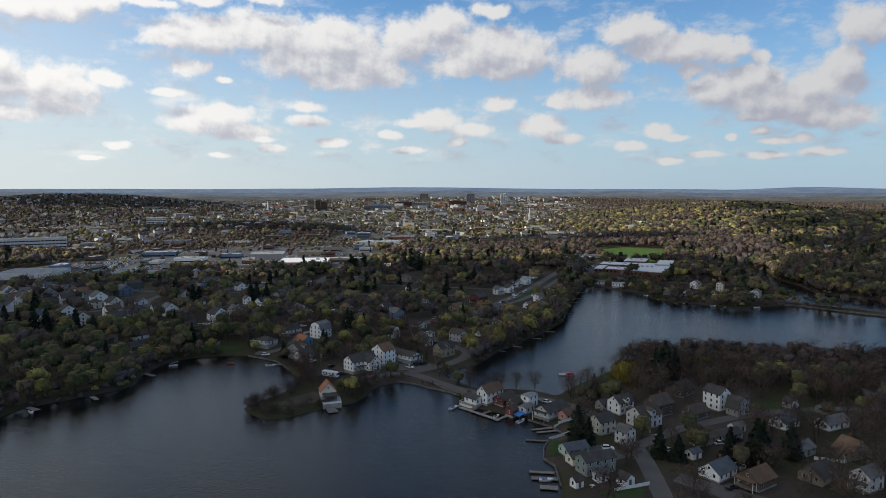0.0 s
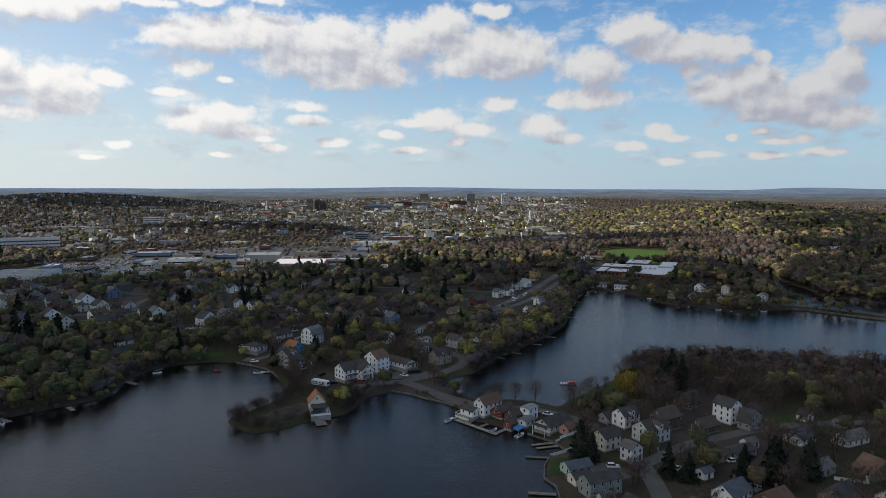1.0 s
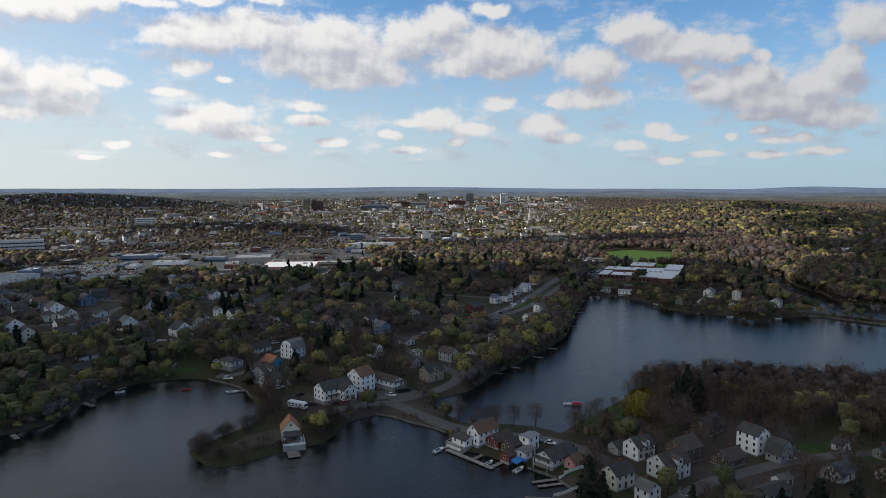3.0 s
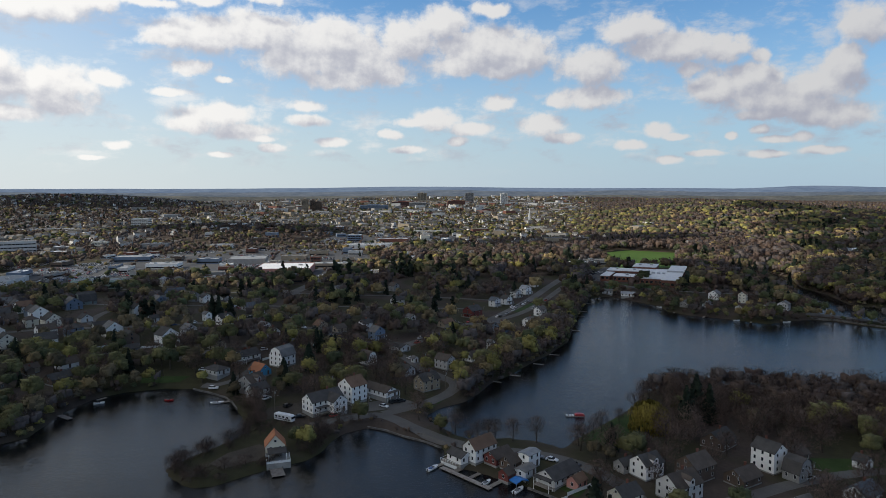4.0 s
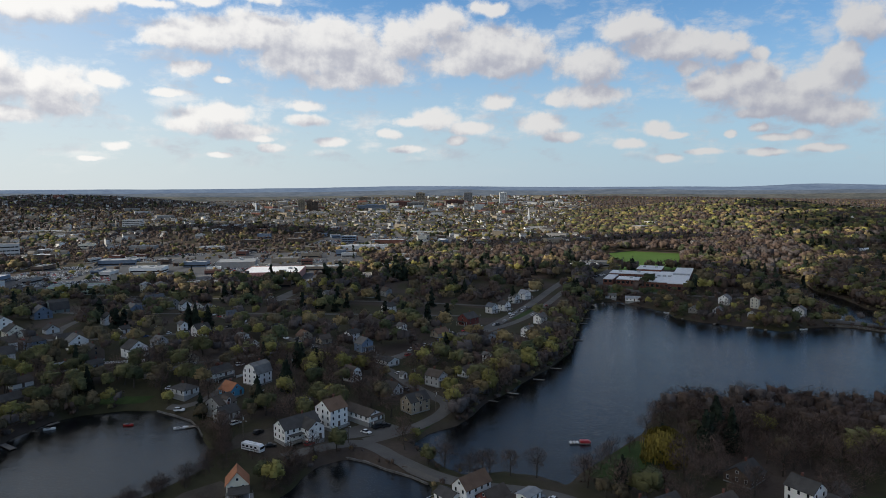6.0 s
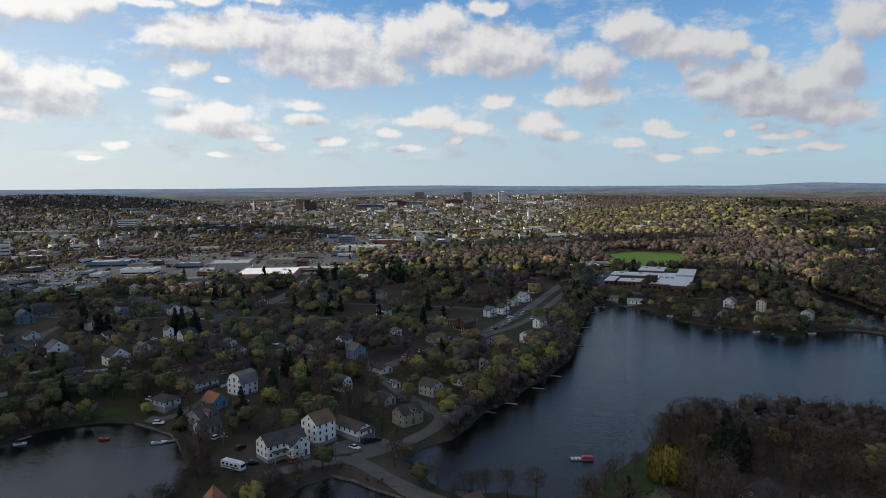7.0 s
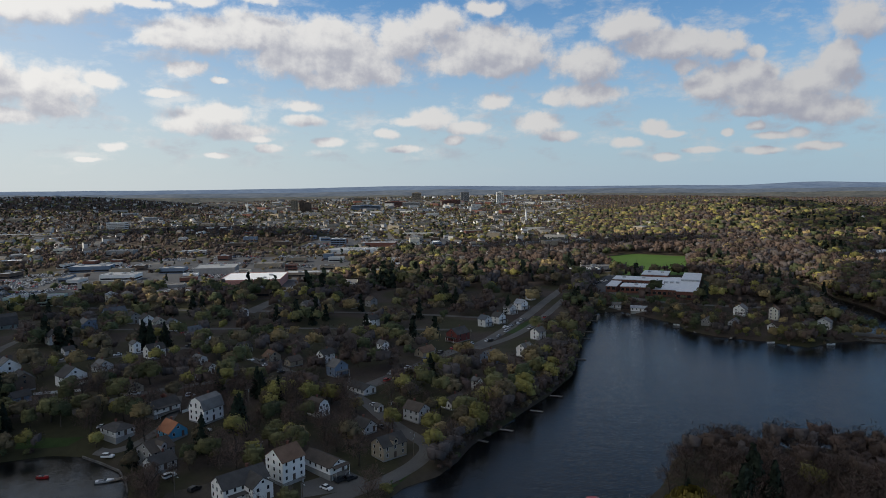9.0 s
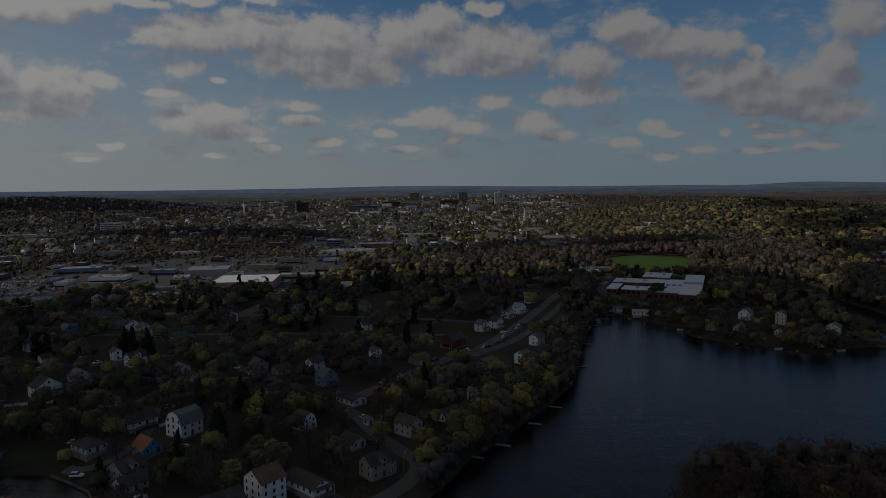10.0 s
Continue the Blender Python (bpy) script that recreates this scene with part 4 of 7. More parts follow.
def roof_bm(l, d, z1, rise, along, hip=0.0, cut=0.0, over=0.38, thick=0.16):
    """A roof of slabs with overhanging eaves. hip: how far the ridge ends are drawn in."""
    bm = bmesh.new()
    if not along:
        l, d = d, l
    X, Y = l / 2 + over, d / 2 + over
    drop = rise * over / (d / 2)
    if cut:
        prof = [(-Y, z1 - drop * 1.2), (-Y * 0.62, z1 + rise * 0.74), (0, z1 + rise), (Y * 0.62, z1 + rise * 0.74), (Y, z1 - drop * 1.2)]
    else:
        prof = [(-Y, z1 - drop), (0, z1 + rise), (Y, z1 - drop)]
    n = len(prof)
    mid = n // 2
    rings = []
    for up in (0.02, thick):
        for s in (-1, 1):
            rings.append([bm.verts.new((s * (X - (hip if i == mid else 0)), y, z + up)) for i, (y, z) in enumerate(prof)])
    a, b, c, e = rings
    for i in range(n - 1):
        bm.faces.new((c[i], e[i], e[i + 1], c[i + 1]))
        bm.faces.new((a[i + 1], b[i + 1], b[i], a[i]))
        if not hip:
            bm.faces.new((a[i], c[i], c[i + 1], a[i + 1]))
            bm.faces.new((b[i + 1], e[i + 1], e[i], b[i]))
    if hip:
        bm.faces.new((c[0], c[1], c[2]))
        bm.faces.new((e[2], e[1], e[0]))
        bm.faces.new((a[0], a[2], c[2], c[0]))
        bm.faces.new((b[2], b[0], e[0], e[2]))
    bm.faces.new((a[0], b[0], e[0], c[0]))
    bm.faces.new((b[n - 1], a[n - 1], c[n - 1], e[n - 1]))
    if not along:
        bmesh.ops.rotate(bm, verts=bm.verts, matrix=Matrix.Rotation(math.pi / 2, 3, "Z"))
    return bm


COUNT_WORD = {1: "one-storey", 2: "two-storey", 3: "three-storey", 4: "four-storey"}


def house(x, y, rot, l, d, floors, wall, roof, ridge="x", rise=None, style="gable", low=0.5, chimney=True, porch="", dormer=0, fine=True, name="house", words="", every=2.7):
    """A timber house: l along its own x, d deep, with foundation, siding, roof, windows, door and chimney."""
    along = ridge == "x"
    span = d if along else l
    rise = rise if rise is not None else span * (0.62 if style == "gambrel" else 0.36 if style == "gable" else 0.26)
    z = height(x, y)
    eave = low + floors * 2.4
    what = words or f"{wall} {COUNT_WORD[floors]} timber house with a {roof} {'gambrel' if style == 'gambrel' else 'hipped' if style == 'hip' else 'gabled'} roof"
    h = thing(name, pose(x, y, z, 0, 0, rot), what, "house" if name == "house" else name.replace("_", " "), "houses round the lake" if fine else "houses of the suburb")
    KEEP_OUT.append((x, y, (l + d) / 4 + 0.8))
    X, Y = l / 2, d / 2
    # the open front yard
    KEEP_OUT.append((x + math.sin(radians(rot)) * (Y + 3.0), y - math.cos(radians(rot)) * (Y + 3.0), 2.6))
    lake = Vector((-20 - x, 250 - y)).normalized()
    KEEP_OUT.append((x + lake.x * (Y + 6.0), y + lake.y * (Y + 6.0), 4.2))
    part("foundation", boxes((-X + 0.03, X - 0.03, -Y + 0.03, Y - 0.03, -1.8, low)), M_CONCRETE, h)
    cut = 1.0 if style == "gambrel" else 0.0
    if style == "gambrel":
        eave -= 1.9
    if style == "hip":
        part("wall", boxes((-X, X, -Y, Y, low, eave)), M_WALL[wall], h)
        part("roof", roof_bm(l, d, eave, rise, along, hip=span * 0.42), M_ROOF[roof], h)
    else:
        part("wall", gable_bm(l, d, low, eave, rise, along, cut), M_WALL[wall], h)
        part("roof", roof_bm(l, d, eave, rise, along, 0, cut), M_ROOF[roof], h)
    tops = low + floors * 2.4
    for side, length, off, turn in (("s", l, -Y, 0), ("e", d, X, 90), ("n", l, Y, 180), ("w", d, -X, 270)):
        if not fine and side in "n":
            continue
        n = max(1, int(length / (every if fine and side in "sw" else 5.0 if fine else 5.6)))
        gable_end = (side in "ew") == along
        for f in range(floors):
            if style == "gambrel" and not gable_end and f == floors - 1:
                continue
            for k in range(n):
                u = (k + 0.5) / n * length - length / 2
                zz = low + f * 2.4 + 0.85
                if f == 0 and side == "s" and k == n // 2:
                    dr = part("door", DOOR, None, h, "", pose(u, off - 0.01, low, 0, 0, 0))
                    continue
                px, py = (u, off) if side == "s" else (off, u) if side == "e" else (-u, off) if side == "n" else (off, -u)
                put_window((0.75, 1.2), h, px, py, zz, turn, fine and side in "sw")
        if gable_end and style != "hip" and rise > 1.9:
            px, py = (0, off) if side in "sn" else (off, 0)
            put_window((0.8, 0.8), h, px, py, eave + rise * 0.32, turn, fine and side in "sw")
    if chimney:
        cx, cy = (X * 0.35, 0.5) if along else (0.5, Y * 0.35)
        c = part("chimney", boxes((cx - 0.35, cx + 0.35, cy - 0.3, cy + 0.3, eave, eave + rise + 0.9), (cx - 0.42, cx + 0.42, cy - 0.37, cy + 0.37, eave + rise + 0.9, eave + rise + 1.05)), M_BRICK, h, "red brick chimney")
    if porch:
        s = -1 if porch in "sw" else 1
        if porch in "sn":
            a, b2 = (-X * 0.8, X * 0.8), sorted((s * Y, s * (Y + 2.2)))
        else:
            b2, a = (-Y * 0.8, Y * 0.8), sorted((s * X, s * (X + 2.2)))
        part("porch_floor", boxes((*a, *b2, low - 0.25, low - 0.05)), M_PLANK, h)
        part("porch_roof", boxes((a[0] - 0.2, a[1] + 0.2, b2[0] - 0.2, b2[1] + 0.2, low + 2.45, low + 2.65)), M_ROOF[roof], h)
        for px in (a[0] + 0.1, a[1] - 0.1):
            for py in (b2[0] + 0.1, b2[1] - 0.1):
                part("post", boxes((px - 0.07, px + 0.07, py - 0.07, py + 0.07, -1.0, low + 2.45)), M_TRIM, h)
    for k in range(dormer):
        u = ((k + 0.5) / dormer - 0.5) * (l if along else d) * 0.8
        w, q = 2.2, span * 0.30
        dm = gable_bm(w, q * 1.6, eave - 0.1, eave + rise * 0.62, 0.9, False)
        dr = roof_bm(w, q * 1.6, eave + rise * 0.62, 0.9, False, over=0.2)
        m = pose(u, -Y + q * 0.62, 0) if along else pose(X - q * 0.62, u, 0, 0, 0, 90)
        p = part("dormer", dm, M_WALL[wall], h, "", m)
        part("dormer_roof", dr, M_ROOF[roof], p)
        part("window", WIN_FAR[(0.8, 0.8)], None, p, "", pose(0, -q * 0.8 - 0.01, eave + rise * 0.30))
    return h


DOOR = bpy.data.meshes.new("door")
_b = boxes((-0.45, 0.45, -0.03, 0.02, 0, 2.05), (-0.55, -0.45, -0.05, 0.03, 0, 2.15), (0.45, 0.55, -0.05, 0.03, 0, 2.15), (-0.45, 0.45, -0.05, 0.03, 2.05, 2.15))
_b.to_mesh(DOOR)
_b.free()
DOOR.materials.append(M_WALL["brown"])


# ---- large buildings ----
def hall(x, y, rot, l, d, h, wall, roof, words, units=2, bands=0, name="commercial_building", z=None, group="buildings of the shopping district"):
    """A flat-roofed building with a parapet, window bands and roof units."""
    b = thing(name, pose(x, y, (height(x, y) if z is None else z), 0, 0, rot), words, "building", group)
    X, Y = l / 2, d / 2
    KEEP_OUT.append((x, y, min(l, d) / 2 + 6))
    if l > 2 * d:
        c, s = math.cos(radians(rot)), math.sin(radians(rot))
        for k in (-0.4, -0.2, 0.2, 0.4):
            KEEP_OUT.append((x + c * l * k, y + s * l * k, d / 2 + 5))
    part("wall", boxes((-X, X, -Y, Y, -2.5, h)), M_WALL[wall], b)
    part("roof", boxes((-X + 0.3, X - 0.3, -Y + 0.3, Y - 0.3, h, h + 0.12)), M_ROOF[roof], b)
    t = 0.3
    part("parapet", boxes((-X - 0.05, X + 0.05, -Y - 0.05, -Y + t, h + 0.004, h + 0.6), (-X - 0.05, X + 0.05, Y - t, Y + 0.05, h + 0.004, h + 0.6),
                          (-X - 0.05, -X + t, -Y + t, Y - t, h + 0.004, h + 0.6), (X - t, X + 0.05, -Y + t, Y - t, h + 0.004, h + 0.6)), M_WALL[wall], b)
    rg = random.Random(int(abs(x) * 7 + abs(y)))
    for k in range(units):
        ux, uy = rg.uniform(-X * 0.7, X * 0.7), rg.uniform(-Y * 0.6, Y * 0.6)
        w = rg.uniform(1.2, 2.6)
        part("roof_unit", boxes((ux - w, ux + w, uy - w * 0.7, uy + w * 0.7, h + 0.12, h + 1.6), (ux - w * 0.6, ux + w * 0.6, uy - w * 0.4, uy + w * 0.4, h + 1.6, h + 1.85)), M_METAL, b)
    for f in range(bands):
        z0, zh = 1.0 + f * (h - 0.6) / bands, min(1.7, (h - 0.6) / bands * 0.5)
        for dims in ((-X + 0.8, X - 0.8, -Y - 0.06, -Y + 0.1, z0, z0 + zh), (X - 0.1, X + 0.06, -Y + 0.8, Y - 0.8, z0, z0 + zh), (-X - 0.06, -X + 0.1, -Y + 0.8, Y - 0.8, z0, z0 + zh)):
            w = part("window_band", boxes(dims), M_GLASS, b)
            cuts = []
            if dims[1] - dims[0] > 1:
                n = int((dims[1] - dims[0]) / 5.0)
                cuts = [(dims[0] + (k + 1) * (dims[1] - dims[0]) / (n + 1) - 0.25, dims[0] + (k + 1) * (dims[1] - dims[0]) / (n + 1) + 0.25, dims[2] - 0.05, dims[3], z0 - 0.05, z0 + zh + 0.05) for k in range(n)]
            for cdim in (cuts if bands > 1 else ()):
                part("mullion", boxes(cdim), M_WALL[wall], w)
    return b


def tower(x, y, rot, l, d, h, wall, words, floors):
    """A tall slab with window bands between its floors."""
    z = height(x, y)
    b = thing("tower_block", pose(x, y, z, 0, 0, rot), words, "building", "towers of the city centre")
    X, Y = l / 2, d / 2
    part("core", boxes((-X + 0.6, X - 0.6, -Y + 0.6, Y - 0.6, -3, h)), M_GLASS, b)
    fh = h / floors
    for k in range(floors + 1):
        part("floor_band", boxes((-X, X, -Y, Y, k * fh - fh * 0.28, k * fh + fh * 0.22)), M_WALL[wall], b)
    for px in (-X, -X / 3, X / 3, X):
        part("pier", boxes((px - 0.5, px + 0.5, -Y - 0.25, Y + 0.25, -3, h + 0.4)), M_WALL[wall], b)
    part("roof_house", boxes((-X * 0.4, X * 0.4, -Y * 0.5, Y * 0.5, h, h + 4)), M_WALL[wall], b)


# ---- vehicles ----
def paint(name, c):
    return material("paint_" + name, tuple(v * 0.92 for v in c), c, 0.3, 0.8, 4.0, 0.0, 0.5)


PAINTS = {"white": paint("white", (0.70, 0.70, 0.70)), "silver": paint("silver", (0.38, 0.39, 0.40)), "black": paint("black", (0.015, 0.015, 0.017)),
          "red": paint("red", (0.36, 0.02, 0.02)), "blue": paint("blue", (0.03, 0.07, 0.20)), "grey": paint("grey", (0.12, 0.125, 0.13))}


def loft(profile, half, inset, top_from):
    """A body extruded across from a side outline, its upper points drawn in."""
    bm = bmesh.new()
    sides = []
    for s in (-1, 1):
        sides.append([bm.verts.new((x, s * (half - (inset if z > top_from else 0)), z)) for x, z in profile])
    a, b = sides
    bm.faces.new(a)
    bm.faces.new(b[::-1])
    for i in range(len(profile)):
        j = (i + 1) % len(profile)
        bm.faces.new((a[j], a[i], b[i], b[j]))
    return bm


def to_mesh(name, bm, mat):
    me = bpy.data.meshes.new(name)
    bm.to_mesh(me)
    bm.free()
    me.materials.append(mat)
    return me


def wheel_mesh():
    b = bmesh.new()
    rod(b, (0, -0.11, 0), (0, 0.11, 0), 0.33, 0.33, 12)
    return to_mesh("wheel", b, M_RUBBER)


CAR_LOW = [(-2.2, 0.28), (-2.25, 0.62), (-2.1, 0.86), (-1.3, 0.93), (0.9, 0.93), (1.9, 0.80), (2.2, 0.62), (2.2, 0.28)]
CAR_TOP = [(-1.75, 0.90), (-1.25, 1.42), (-0.9, 1.48), (0.1, 1.47), (0.95, 0.92)]
SUV_LOW = [(-2.2, 0.35), (-2.3, 0.75), (-2.25, 1.05), (0.9, 1.08), (2.0, 0.98), (2.25, 0.75), (2.25, 0.35)]
SUV_TOP = [(-2.2, 1.04), (-1.95, 1.62), (-1.5, 1.72), (0.1, 1.70), (0.95, 1.06)]
CAR_MESH = {}
for _k in PAINTS:
    CAR_MESH[_k, "car"] = (to_mesh("body", loft(CAR_LOW, 0.9, 0.05, 0.8), PAINTS[_k]), to_mesh("roof", loft([(-1.22, 1.42), (-0.9, 1.49), (0.1, 1.48), (0.22, 1.42)], 0.70, 0, 9), PAINTS[_k]))
    CAR_MESH[_k, "suv"] = (to_mesh("body", loft(SUV_LOW, 0.95, 0.05, 0.9), PAINTS[_k]), to_mesh("roof", loft([(-1.95, 1.63), (-1.5, 1.735), (0.1, 1.715), (0.22, 1.64)], 0.78, 0, 9), PAINTS[_k]))
CABIN = {"car": to_mesh("cabin_glass", loft(CAR_TOP, 0.84, 0.14, 1.2), M_GLASS), "suv": to_mesh("cabin_glass", loft(SUV_TOP, 0.90, 0.12, 1.3), M_GLASS)}
WHEEL = wheel_mesh()


def car(x, y, rot, colour="white", style="car", lift=0.14):
    c = thing("car", pose(x, y, height(x, y) + lift, 0, 0, rot), f"{colour} parked {'estate car' if style == 'suv' else 'saloon car'}", "car", "parked cars")
    b, r = CAR_MESH[colour, style]
    part("body", b, None, c)
    part("cabin_glass", CABIN[style], None, c)
    part("roof", r, None, c)
    for px in (-1.4, 1.35):
        for py in (-0.82, 0.82):
            part("wheel", WHEEL, None, c, "", pose(px, py, 0.33))
    KEEP_OUT.append((x, y, 2.4))


def boat(x, y, rot, l=5.5, colour="white", cover=None, z=0.0):
    b = thing("motor_boat", pose(x, y, z, 0, 0, rot), f"small {colour} motor boat moored on the lake", "boat", "boats on the lake")
    bm = bmesh.new()
    rings = []
    for u, w, k in ((-0.5, 0.85, 0.0), (-0.2, 1.0, 0.0), (0.2, 0.9, 0.05), (0.42, 0.45, 0.15), (0.5, 0.04, 0.25)):
        hw = w * l * 0.19
        rings.append([bm.verts.new((u * l, yy, zz)) for yy, zz in ((-hw, 0.65 + k), (-hw * 0.7, -0.1), (hw * 0.7, -0.1), (hw, 0.65 + k), (hw * 0.75, 0.62 + k), (-hw * 0.75, 0.62 + k))])
    for a, c in zip(rings, rings[1:]):
        for i in range(6):
            j = (i + 1) % 6
            bm.faces.new((a[i], a[j], c[j], c[i]))
    bm.faces.new(rings[0][::-1])
    bm.faces.new(rings[-1])
    part("hull", bm, PAINTS[colour], b)
    part("seats", boxes((-0.32 * l, -0.05 * l, -0.11 * l, 0.11 * l, 0.6, 0.85)), PAINTS[cover or "grey"], b)
    part("windscreen", loft([(0.02 * l, 0.65), (-0.03 * l, 1.15), (0.0, 1.15), (0.10 * l, 0.68)], 0.12 * l, 0.05, 0.9), M_GLASS, b)
    part("outboard", boxes((-0.56 * l, -0.5 * l, -0.2, 0.2, 0.2, 1.0)), PAINTS["black"], b)


def dock(x, y, rot, l, w=1.6, z=0.45, mat=None):
    """A plank jetty on posts, from (x, y) outwards."""
    d = thing("dock", pose(x, y, 0, 0, 0, rot), "weathered grey wooden dock on posts in the lake", "dock", "docks along the shore")
    bm = bmesh.new()
    n = max(3, int(l / 0.5))
    line = []
    for k in range(n):
        a, b, c = k * l / n, (k + 0.92) * l / n, (k + 1) * l / n
        line += [(a, z), (b, z), (b, z - 0.03), (c, z - 0.03)]
    line += [(l, z - 0.07), (0, z - 0.07)]
    lo, hi = ([bm.verts.new((px, s * w / 2, pz)) for px, pz in line] for s in (-1, 1))
    for k in range(len(line)):
        j = (k + 1) % len(line)
        bm.faces.new((lo[k], lo[j], hi[j], hi[k]))
    bm.faces.new(lo[::-1])
    bm.faces.new(hi)
    bmesh.ops.recalc_face_normals(bm, faces=bm.faces)
    part("deck", bm, mat or M_PLANK, d)
    part("beam", boxes((0, l, -w / 2 + 0.05, -w / 2 + 0.17, z - 0.24, z - 0.064), (0, l, w / 2 - 0.17, w / 2 - 0.05, z - 0.24, z - 0.064)), M_POLE, d)
    for k in range(int(l / 3) + 1):
        for s in (-1, 1):
            bp = bmesh.new()
            px = min(l - 0.15, 0.15 + k * 3.0)
            rod(bp, (px, s * (w / 2 + 0.02), -2.4), (px, s * (w / 2 + 0.02), z + 0.35), 0.09, 0.09, 6)
            part("post", bp, M_POLE, d)


def fence(x0, y0, x1, y1, h=1.3, mat=None, words="white board fence along a yard"):
    l = math.hypot(x1 - x0, y1 - y0)
    f = thing("fence", pose(x0, y0, 0, 0, 0, math.degrees(math.atan2(y1 - y0, x1 - x0))), words, "fence", "yard fences")
    n = max(1, round(l / 2.4))
    for k in range(n):
        a, b = k * l / n, (k + 1) * l / n
        za, zb = (height(x0 + (x1 - x0) * u / l, y0 + (y1 - y0) * u / l) for u in (a, b))
        z = max(0.25, min(za, zb))
        part("panel", boxes((a + 0.06, b - 0.06, -0.03, 0.03, z + 0.05, z + h)), mat or M_TRIM, f)
        part("post", boxes((a - 0.06, a + 0.06, -0.07, 0.07, z - 0.7, z + h + 0.1)), mat or M_TRIM, f)


def utility_pole(x, y, rot, h=10.0, lamp=False):
    p = thing("utility_pole", pose(x, y, height(x, y), 0, 0, rot), "wooden utility pole with cross-arm" + (" and street lamp" if lamp else ""), "utility pole", "poles along the streets")
    b = bmesh.new()
    rod(b, (0, 0, -1), (0, 0, h), 0.17, 0.11, 8)
    part("pole", b, M_POLE, p)
    part("cross_arm", boxes((-1.2, 1.2, -0.07, 0.07, h - 0.9, h - 0.75)), M_POLE, p)
    for u in (-1.05, 1.05):
        b = bmesh.new()
        rod(b, (u, 0, h - 0.75), (u, 0, h - 0.5), 0.06, 0.04, 6)
        part("insulator", b, M_METAL, p)
    b = bmesh.new()
    rod(b, (0.35, 0.1, h - 2.2), (0.35, 0.1, h - 1.2), 0.24, 0.24, 8)
    part("transformer", b, M_METAL, p)
    if lamp:
        b = bmesh.new()
        rod(b, (0, 0, h - 2.6), (0, -2.0, h - 2.2), 0.05, 0.05, 6)
        arm = part("lamp_arm", b, M_METAL, p)
        part("lamp_head", boxes((-0.15, 0.15, -2.6, -1.9, h - 2.28, h - 2.12)), M_METAL, arm)
    KEEP_OUT.append((x, y, 1.5))


# ---- roads ----
ROADS = []


def road(pts, w, name="road", mat=None, label="grey asphalt street", lift=0.13, line=False):
    """A strip laid on the land along a polyline, smoothed at its corners."""
    p = np.array(pts, float)
    for _ in range(2):
        q = [p[0]]
        for a, b in zip(p, p[1:]):
            q += [a * 0.75 + b * 0.25, a * 0.25 + b * 0.75]
        p = np.array(q + [p[-1]])
    fine = [p[0]]
    for a, b in zip(p, p[1:]):
        n = max(1, int(np.hypot(*(b - a)) / 3))
        fine += [a + (b - a) * k / n for k in range(1, n + 1)]
    p = np.array(fine)
    t = np.gradient(p, axis=0)
    t /= np.linalg.norm(t, axis=1)[:, None] + 1e-9
    s = np.stack([-t[:, 1], t[:, 0]], 1)
    ROADS.append((p, w))
    cols = []
    for k in (-0.5, -0.17, 0.17, 0.5):
        q = p + s * w * k
        cols.append(np.concatenate([q, np.maximum(terrain(q[:, 0], q[:, 1]), 0.5)[:, None] + lift], 1))
    v = np.stack(cols, 1)
    # the crown never dips below its edges
    v[:, 1:3, 2] = np.maximum(v[:, 1:3, 2], (v[:, :1, 2] + v[:, 3:, 2]) / 2)
    n = len(p)
    faces = [(i * 4 + k, (i + 1) * 4 + k, (i + 1) * 4 + k + 1, i * 4 + k + 1)[::-1] for i in range(n - 1) for k in range(3)]
    ob = new(name, mesh_of(name, v.reshape(-1, 3), faces, [mat or M_ASPHALT]))
    tagged(ob, label, name, kind="structure")


def pad(pts, name, mat, label, lift=0.10):
    """A flat-laid area, such as a car park or a pitch, draped on the land."""
    p = np.array(pts, float)
    KEEP_AREAS.append(p)
    lo, hi = p.min(0), p.max(0)
    st = max(4.0, (hi - lo).max() / 24)
    bm = bmesh.new()
    bm.faces.new([bm.verts.new((x, y, 0)) for x, y in pts])
    for axis in (0, 1):
        for c in np.arange(lo[axis] + st / 2, hi[axis], st):
            bmesh.ops.bisect_plane(bm, geom=bm.verts[:] + bm.edges[:] + bm.faces[:], plane_co=(c, c, 0), plane_no=(1 - axis, axis, 0))
    co = np.array([v.co for v in bm.verts])
    for v, z in zip(bm.verts, terrain(co[:, 0], co[:, 1])):
        v.co.z = max(z, 0.3) + lift
    bmesh.ops.triangulate(bm, faces=bm.faces[:])
    bmesh.ops.recalc_face_normals(bm, faces=bm.faces[:])
    if sum(f.normal.z for f in bm.faces) < 0:
        bmesh.ops.reverse_faces(bm, faces=bm.faces[:])
    tagged(part(name, bm, mat, None), label, name, kind="structure")


KEEP_AREAS = []


def seawall(pts, top, label, mat=None, w=0.5):
    """A low wall of stones along the water's edge, one block to every two metres."""
    wl = thing("retaining_wall", pose(0, 0, 0), label, "wall", kind="structure")
    rg = random.Random(len(pts))
    for (ax, ay), (bx, by) in zip(pts, pts[1:]):
        l = math.hypot(bx - ax, by - ay)
        n = max(1, round(l / 2.2))
        ang = math.degrees(math.atan2(by - ay, bx - ax))
        for k in range(n):
            u = (k + 0.5) / n
            q = l / n / 2
            part("stone", boxes((-q + 0.03, q - 0.03, -w / 2, w / 2, -1.5, top + rg.uniform(-0.08, 0.08))), mat or M_STONE, wl, "", pose(ax + (bx - ax) * u, ay + (by - ay) * u, 0, 0, 0, ang + rg.uniform(-2, 2)))

